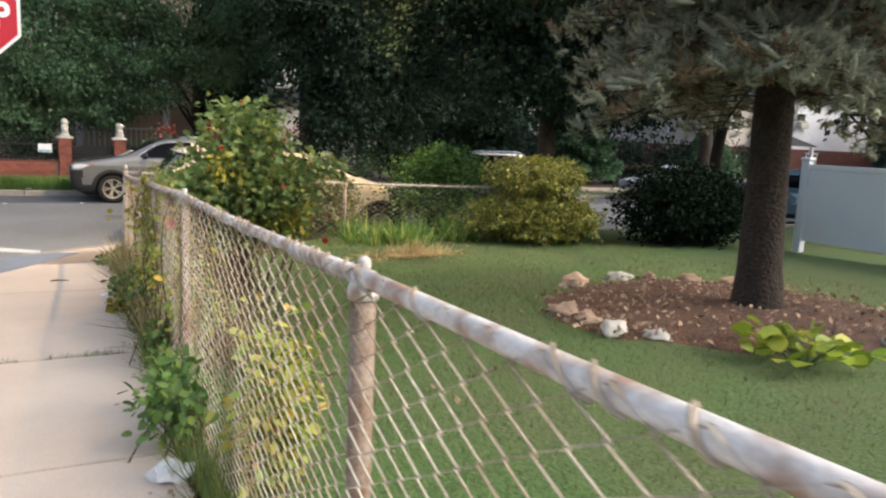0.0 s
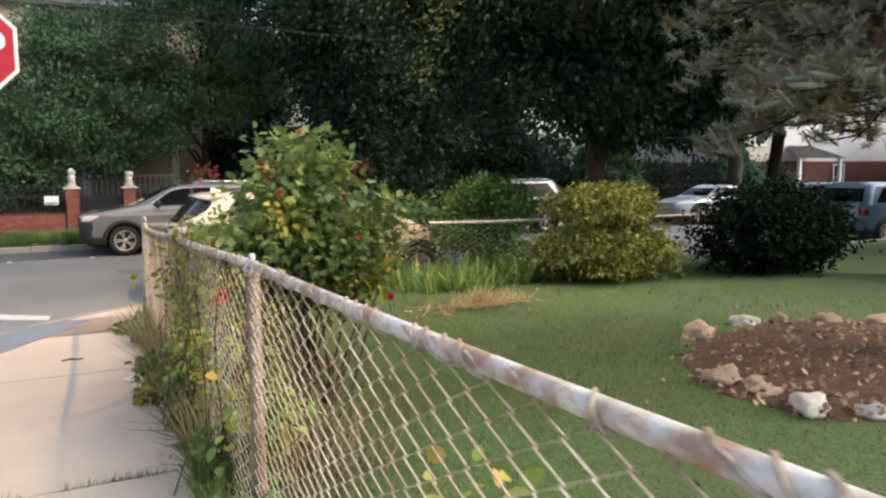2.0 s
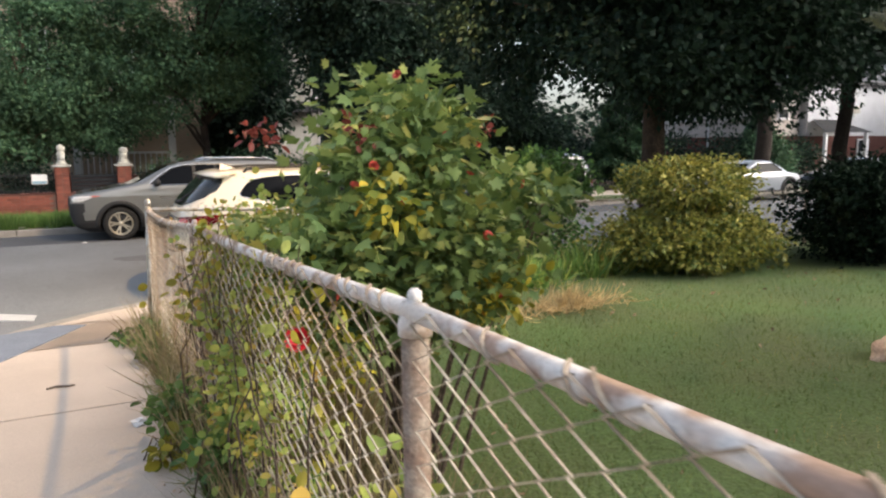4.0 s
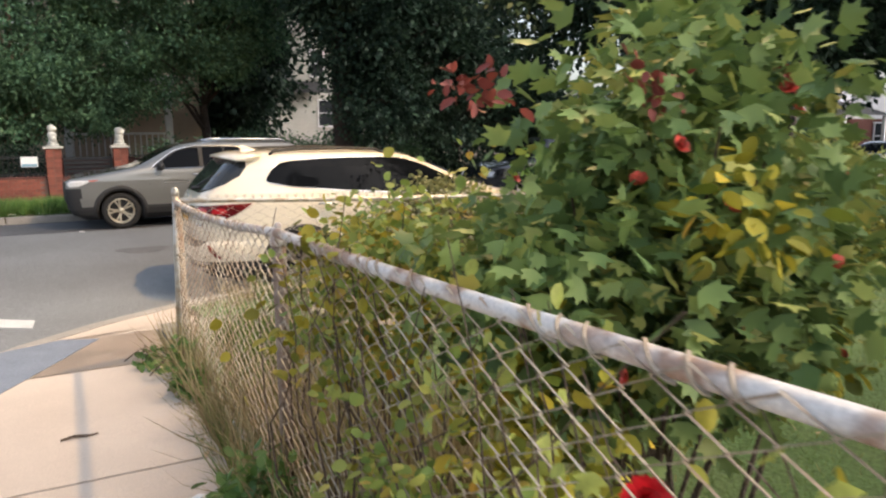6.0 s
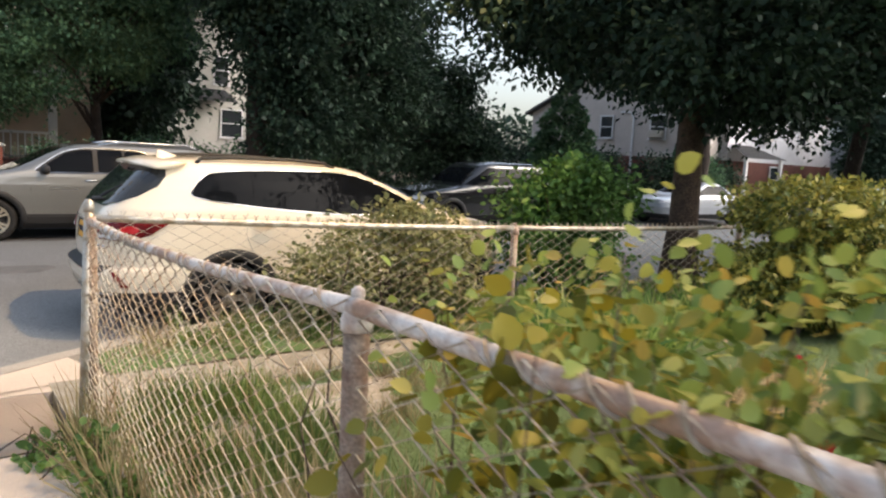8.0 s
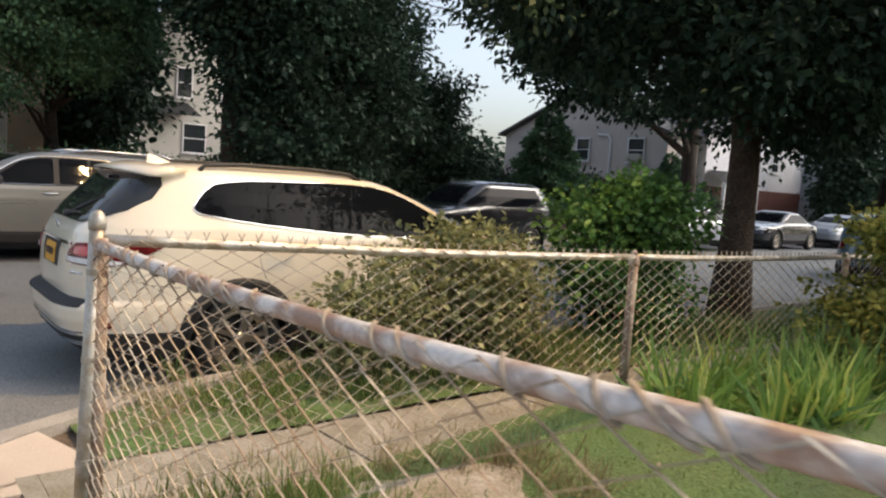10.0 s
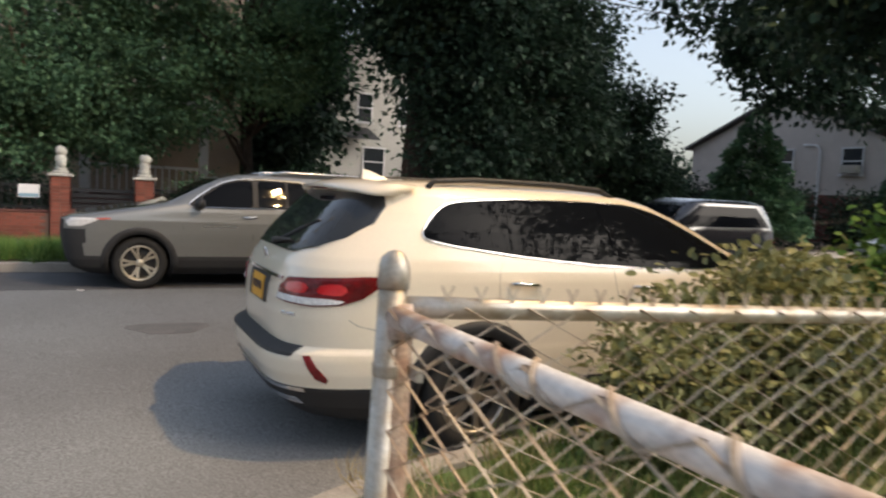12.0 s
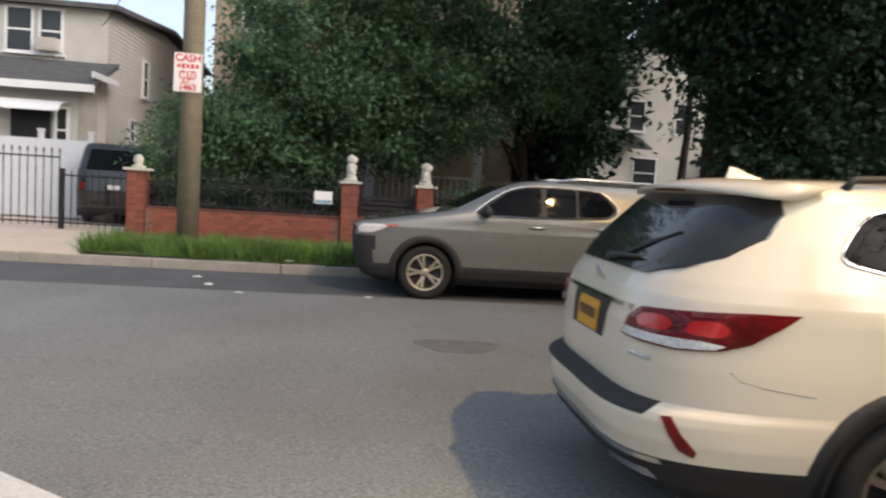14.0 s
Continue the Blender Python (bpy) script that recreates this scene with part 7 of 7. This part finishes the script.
def tufts(seed, spots, per, r, size, leaf, material, name, label, aspect, spread, zf):
    rng = np.random.default_rng(seed)
    pts, ways = [], []
    for cx, cy, k in spots:
        m = int(per * k)
        a, q = rng.uniform(0, 2 * math.pi, m), np.abs(rng.normal(0, r * k, m))
        xx, yy = cx + q * np.cos(a) * 0.6, cy + q * np.sin(a)
        pts.append(np.stack([xx, yy, [zf(i, j) - 0.01 for i, j in zip(xx, yy)]], 1))
        ways.append(np.stack([np.cos(a) * 0.4, np.sin(a) * 0.4, np.full(m, 1.0)], 1))
    scatter(name, label, np.concatenate(pts), np.concatenate(ways), size, leaf, material, seed, aspect, spread)


edge = lambda x, y: max(walk_z(y), 0.0)
rr = random.Random(4)
tufts(101, [(0.86 + rr.uniform(-0.06, 0.05), 1.5 + k * 0.12, rr.uniform(0.3, 1.0)) for k in range(84)], 46, 0.10, 0.20, LEAF_BLADE, L_GRASS, "edge_grass", "long uncut grass at the foot of the fence", 0.035, 0.45, edge)
tufts(102, [(0.88 + rr.uniform(-0.06, 0.05), 6.2 + k * 0.14, rr.uniform(0.3, 1.0)) for k in range(38)] + [(1.12 + rr.uniform(0, 0.5), 5.6 + k * 0.07, rr.uniform(0.5, 1.0)) for k in range(60)], 40, 0.10, 0.38, LEAF_BLADE, L_DRY, "dry_stalks", "dry brown stalks along the fence", 0.02, 0.4, edge)
tufts(103, [(1.1 + rr.uniform(0, 0.8), 8.6 + rr.uniform(0, 3.0), rr.uniform(0.5, 1.0)) for k in range(110)], 44, 0.12, 0.26, LEAF_BLADE, L_GRASS, "garden_edge_grass", "longer grass inside the fence corner", 0.03, 0.5, lawn_z)
tufts(104, [(rr.uniform(2.0, 9.0), rr.uniform(12.75, 13.9), rr.uniform(0.5, 1.0)) for k in range(230)], 40, 0.14, 0.17, LEAF_BLADE, L_GRASS, "verge_grass", "rough verge grass beside the street", 0.04, 0.5, lambda x, y: 0.0)
tufts(105, [(rr.uniform(-4.1, 1.0), rr.uniform(FAR_KERB + 0.3, 24.95), rr.uniform(0.6, 1.2)) for k in range(260)], 56, 0.16, 0.28, LEAF_BLADE, L_WEED, "far_verge_grass", "overgrown grass round the utility pole", 0.05, 0.45, lambda x, y: 0.0)
tufts(109, [(rr.uniform(1.4, 6.0), rr.uniform(12.7, 13.85), rr.uniform(0.4, 1.0)) for k in range(110)], 26, 0.12, 0.13, LEAF_BLADE, L_DRY, "dry_verge_grass", "dry straw coloured grass on the verge", 0.04, 0.55, lambda x, y: 0.0)
tufts(108, [(rr.uniform(1.2, 7.0), 11.72 + rr.uniform(0, 1.1) ** 2 * 0.5, rr.uniform(0.3, 1.0)) for k in range(130)], 24, 0.10, 0.10, LEAF_BLADE, L_DRY, "dry_path_grass", "short dry grass creeping over the path", 0.05, 0.6, lambda x, y: 0.0)
tufts(111, [(1.0 + rr.uniform(0, 0.7), 7.5 + rr.uniform(0, 2.0), rr.uniform(0.5, 1.0)) for k in range(70)], 34, 0.11, 0.42, LEAF_BLADE, L_DRY, "dry_garden_stalk", "tall straw coloured dry stalks behind the fence", 0.022, 0.4, lawn_z)
tufts(110, [(1.95 + 0.95 * math.cos(k * 0.157) + rr.uniform(-0.15, 0.15), 11.1 + 0.5 * math.sin(k * 0.157) + rr.uniform(-0.1, 0.1), rr.uniform(0.4, 1.0)) for k in range(80)], 26, 0.10, 0.13, LEAF_BLADE, L_DRY, "worn_edge_grass", "thin dry grass round the bare earth", 0.05, 0.6, lawn_z)
tufts(106, [(rr.uniform(4.0, 6.2), rr.uniform(10.5, 11.45), rr.uniform(0.6, 1.1)) for k in range(32)], 24, 0.12, 0.38, LEAF_BLADE, L_IRIS, "iris_leaves", "tall arching green strap leaves by the back fence", 0.075, 0.6, lawn_z)
tufts(107, [(-0.55 + k * 0.02, 6.5 + rr.uniform(-0.012, 0.012), 0.22) for k in range(12, 60) if k not in range(26, 34)] + [(0.4 + k * 0.03, 6.5, 0.2) for k in range(8)], 26, 0.06, 0.045, LEAF_BLADE, L_GRASS, "joint_grass", "thin grass in the pavement joint", 0.08, 0.6, edge)


def weed(x, y, h, r, n, seed, label="leafy green weed at the foot of the fence", size=0.06, material=L_WEED):
    b = (x, y, edge(x, y))
    return bush("weed", label, b, [((x, y, b[2] + h * 0.55), (r, r * 1.2, h * 0.5))], n, 7, 0.05, size, material, seed, hollow=0.1, stems=8, stem_r=0.004, leaf=LEAF_ROUND)


weed(0.82, 4.5, 0.42, 0.20, 46, 111)
weed(0.88, 4.95, 0.40, 0.16, 36, 112)
weed(0.86, 10.85, 0.20, 0.11, 30, 113)
weed(0.84, 10.35, 0.16, 0.10, 22, 114)
weed(0.80, 8.4, 0.30, 0.14, 36, 115)
weed(0.92, 7.4, 0.5, 0.14, 40, 116)
weed(0.68, 11.2, 0.07, 0.12, 16, 117, "low creeping weed on the pavement edge")
weed(0.90, 6.1, 0.3, 0.12, 24, 118)
weed(1.12, 3.7, 0.85, 0.15, 85, 119, "yellow green weed behind the chain link", 0.06, L_VINE)
weed(1.10, 5.9, 0.75, 0.17, 70, 120, "yellow green weed behind the chain link", 0.06, L_VINE)
weed(0.70, 8.0, 0.16, 0.08, 8, 121, "pale yellow drying weed on the pavement edge", 0.07, L_YELLOW)

ho = thing("lime_plant", (4.75, 3.85, lawn_z(4.75, 3.85)), "low plant with broad lime yellow leaves", "plant")
rng = np.random.default_rng(130)
a, q = rng.uniform(0, 2 * math.pi, 70), rng.uniform(0.03, 0.42, 70)
c = np.stack([q * np.cos(a), q * np.sin(a) * 1.1, 0.10 + 0.10 * rng.uniform(0, 1, 70)], 1)
part_me("foliage", leaf_cloud("foliage", rng, c, np.stack([np.cos(a), np.sin(a), np.full(70, 0.15)], 1), 0.13, LEAF_ROUND, spread=0.25, aspect=1.3), L_LIME, ho)
bm = bmesh.new()
for k in range(0, 70, 3):
    tube(bm, [(0, 0, -0.02), (c[k][0] * 0.5, c[k][1] * 0.5, 0.08), tuple(c[k])], 0.004, 4)
part("stem", bm, L_WEED, ho)

# straw, leaves and litter
rng = np.random.default_rng(140)
n = 800
a, q = rng.uniform(0, 2 * math.pi, n), np.abs(rng.normal(0, 0.5, n))
sx, sy = 4.3 + 0.75 * q * np.cos(a), 9.45 + 0.35 * q * np.sin(a)
sz = np.array([lawn_z(i, j) for i, j in zip(sx, sy)]) + 0.035
scatter("straw", "scattered yellow straw on the lawn", np.stack([sx, sy, sz], 1), np.tile((0.6, 0.1, 0.0), (n, 1)), 0.19, LEAF_BLADE, STRAW, 141, 0.05, 0.6, "straw")
n = 240
lx, ly = 0.78 + 0.07 * rng.normal(0, 1, n), rng.uniform(3.5, 11, n)
lz = np.array([edge(i, j) for i, j in zip(lx, ly)]) + 0.008
scatter("dry_leaf_litter", "small dry leaves along the pavement edge", np.stack([lx, ly, lz], 1), np.tile((0.5, 0.5, 0.0), (n, 1)), 0.035, LEAF_OVAL, CHIP, 142, 1.0, 0.7, "leaf litter")
n = 160
lx, ly = rng.uniform(1.5, 8, n), rng.uniform(3, 11.3, n)
lz = np.array([lawn_z(i, j) for i, j in zip(lx, ly)]) + 0.03
scatter("fallen_leaves", "a few pale fallen leaves on the lawn", np.stack([lx, ly, lz], 1), np.tile((0.5, 0.5, 0.0), (n, 1)), 0.05, LEAF_OVAL, CHIP, 143, 1.0, 0.7, "leaf litter")


def litter(x, y, s, seed, name, label, zf, material=PAPER, flatn=0.5):
    bm = bmesh.new()
    ball(bm, (0, 0, s * 0.35), (s, s * 0.7, s * flatn), 2, 0.9, seed)
    o = part(name, bm, material)
    o.location = (x, y, zf(x, y) - 0.004)
    tagged(o, label, "litter", "litter")


litter(0.60, 8.78, 0.055, 1, "crumpled_paper", "crumpled white paper on the pavement edge", edge)
litter(0.74, 4.12, 0.085, 2, "plastic_bag", "white plastic bag caught at the fence foot", edge, flatn=0.8)
for i, (x, y) in enumerate(((-2.1, 22.6), (-0.9, 23.7), (-1.8, 21.9), (-1.3, 21.3), (0.4, 21.4), (-0.35, 23.75))):
    litter(x, y, 0.07 - 0.006 * i, 10 + i, "paper_scrap", "flat white paper scrap in the gutter", lambda a, b: road_z(b) if b < FAR_KERB else 0.0, flatn=0.2)
bm = bmesh.new()
tube(bm, [(-0.09, 0, 0.008), (-0.02, 0.01, 0.014), (0.05, -0.004, 0.010), (0.10, 0.012, 0.008)], [0.006, 0.009, 0.008, 0.004], 6)
o = part("twig", bm, BARK)
o.location = (0.14, 9.92, edge(0.14, 9.92))
tagged(o, "short brown twig on the pavement", "twig")

# woods that close the view behind the houses, and unseen rows for reflections
rng = np.random.default_rng(150)
blobs = [((x, 62 + 6 * math.sin(x), 3.6 + 1.3 * math.sin(x * 1.7)), (6.5, 3.0, 3.6)) for x in range(-30, 110, 7)]
blobs += [((60 + 3 * math.sin(k), y, 4.5), (3.0, 6.5, 4.8)) for k, y in enumerate(range(-30, 14, 8))] + [((58, 30 + 8 * k, 5.0), (3.0, 5.5, 5.0)) for k in range(4)]
# rows out of view to the south and west, added to darken window reflections
blobs += [((x, -34 + 3 * math.sin(x), 4.0), (5.5, 3.0, 6.0)) for x in range(-30, 60, 8)] + [((-24 + 2 * math.sin(y), y, 4.2), (3.0, 5.5, 4.6)) for y in range(-30, 18, 8)]
c, w = clumps(rng, blobs, 5600, 10, 0.8, 0.6)
tagged(part_me("distant_and_unseen_woods", leaf_cloud("distant_and_unseen_woods", rng, c, w, 0.75, LEAF_FOLD), L_DARK), "dark distant trees behind the houses, with unseen rows added for reflections", "trees", kind="stuff")
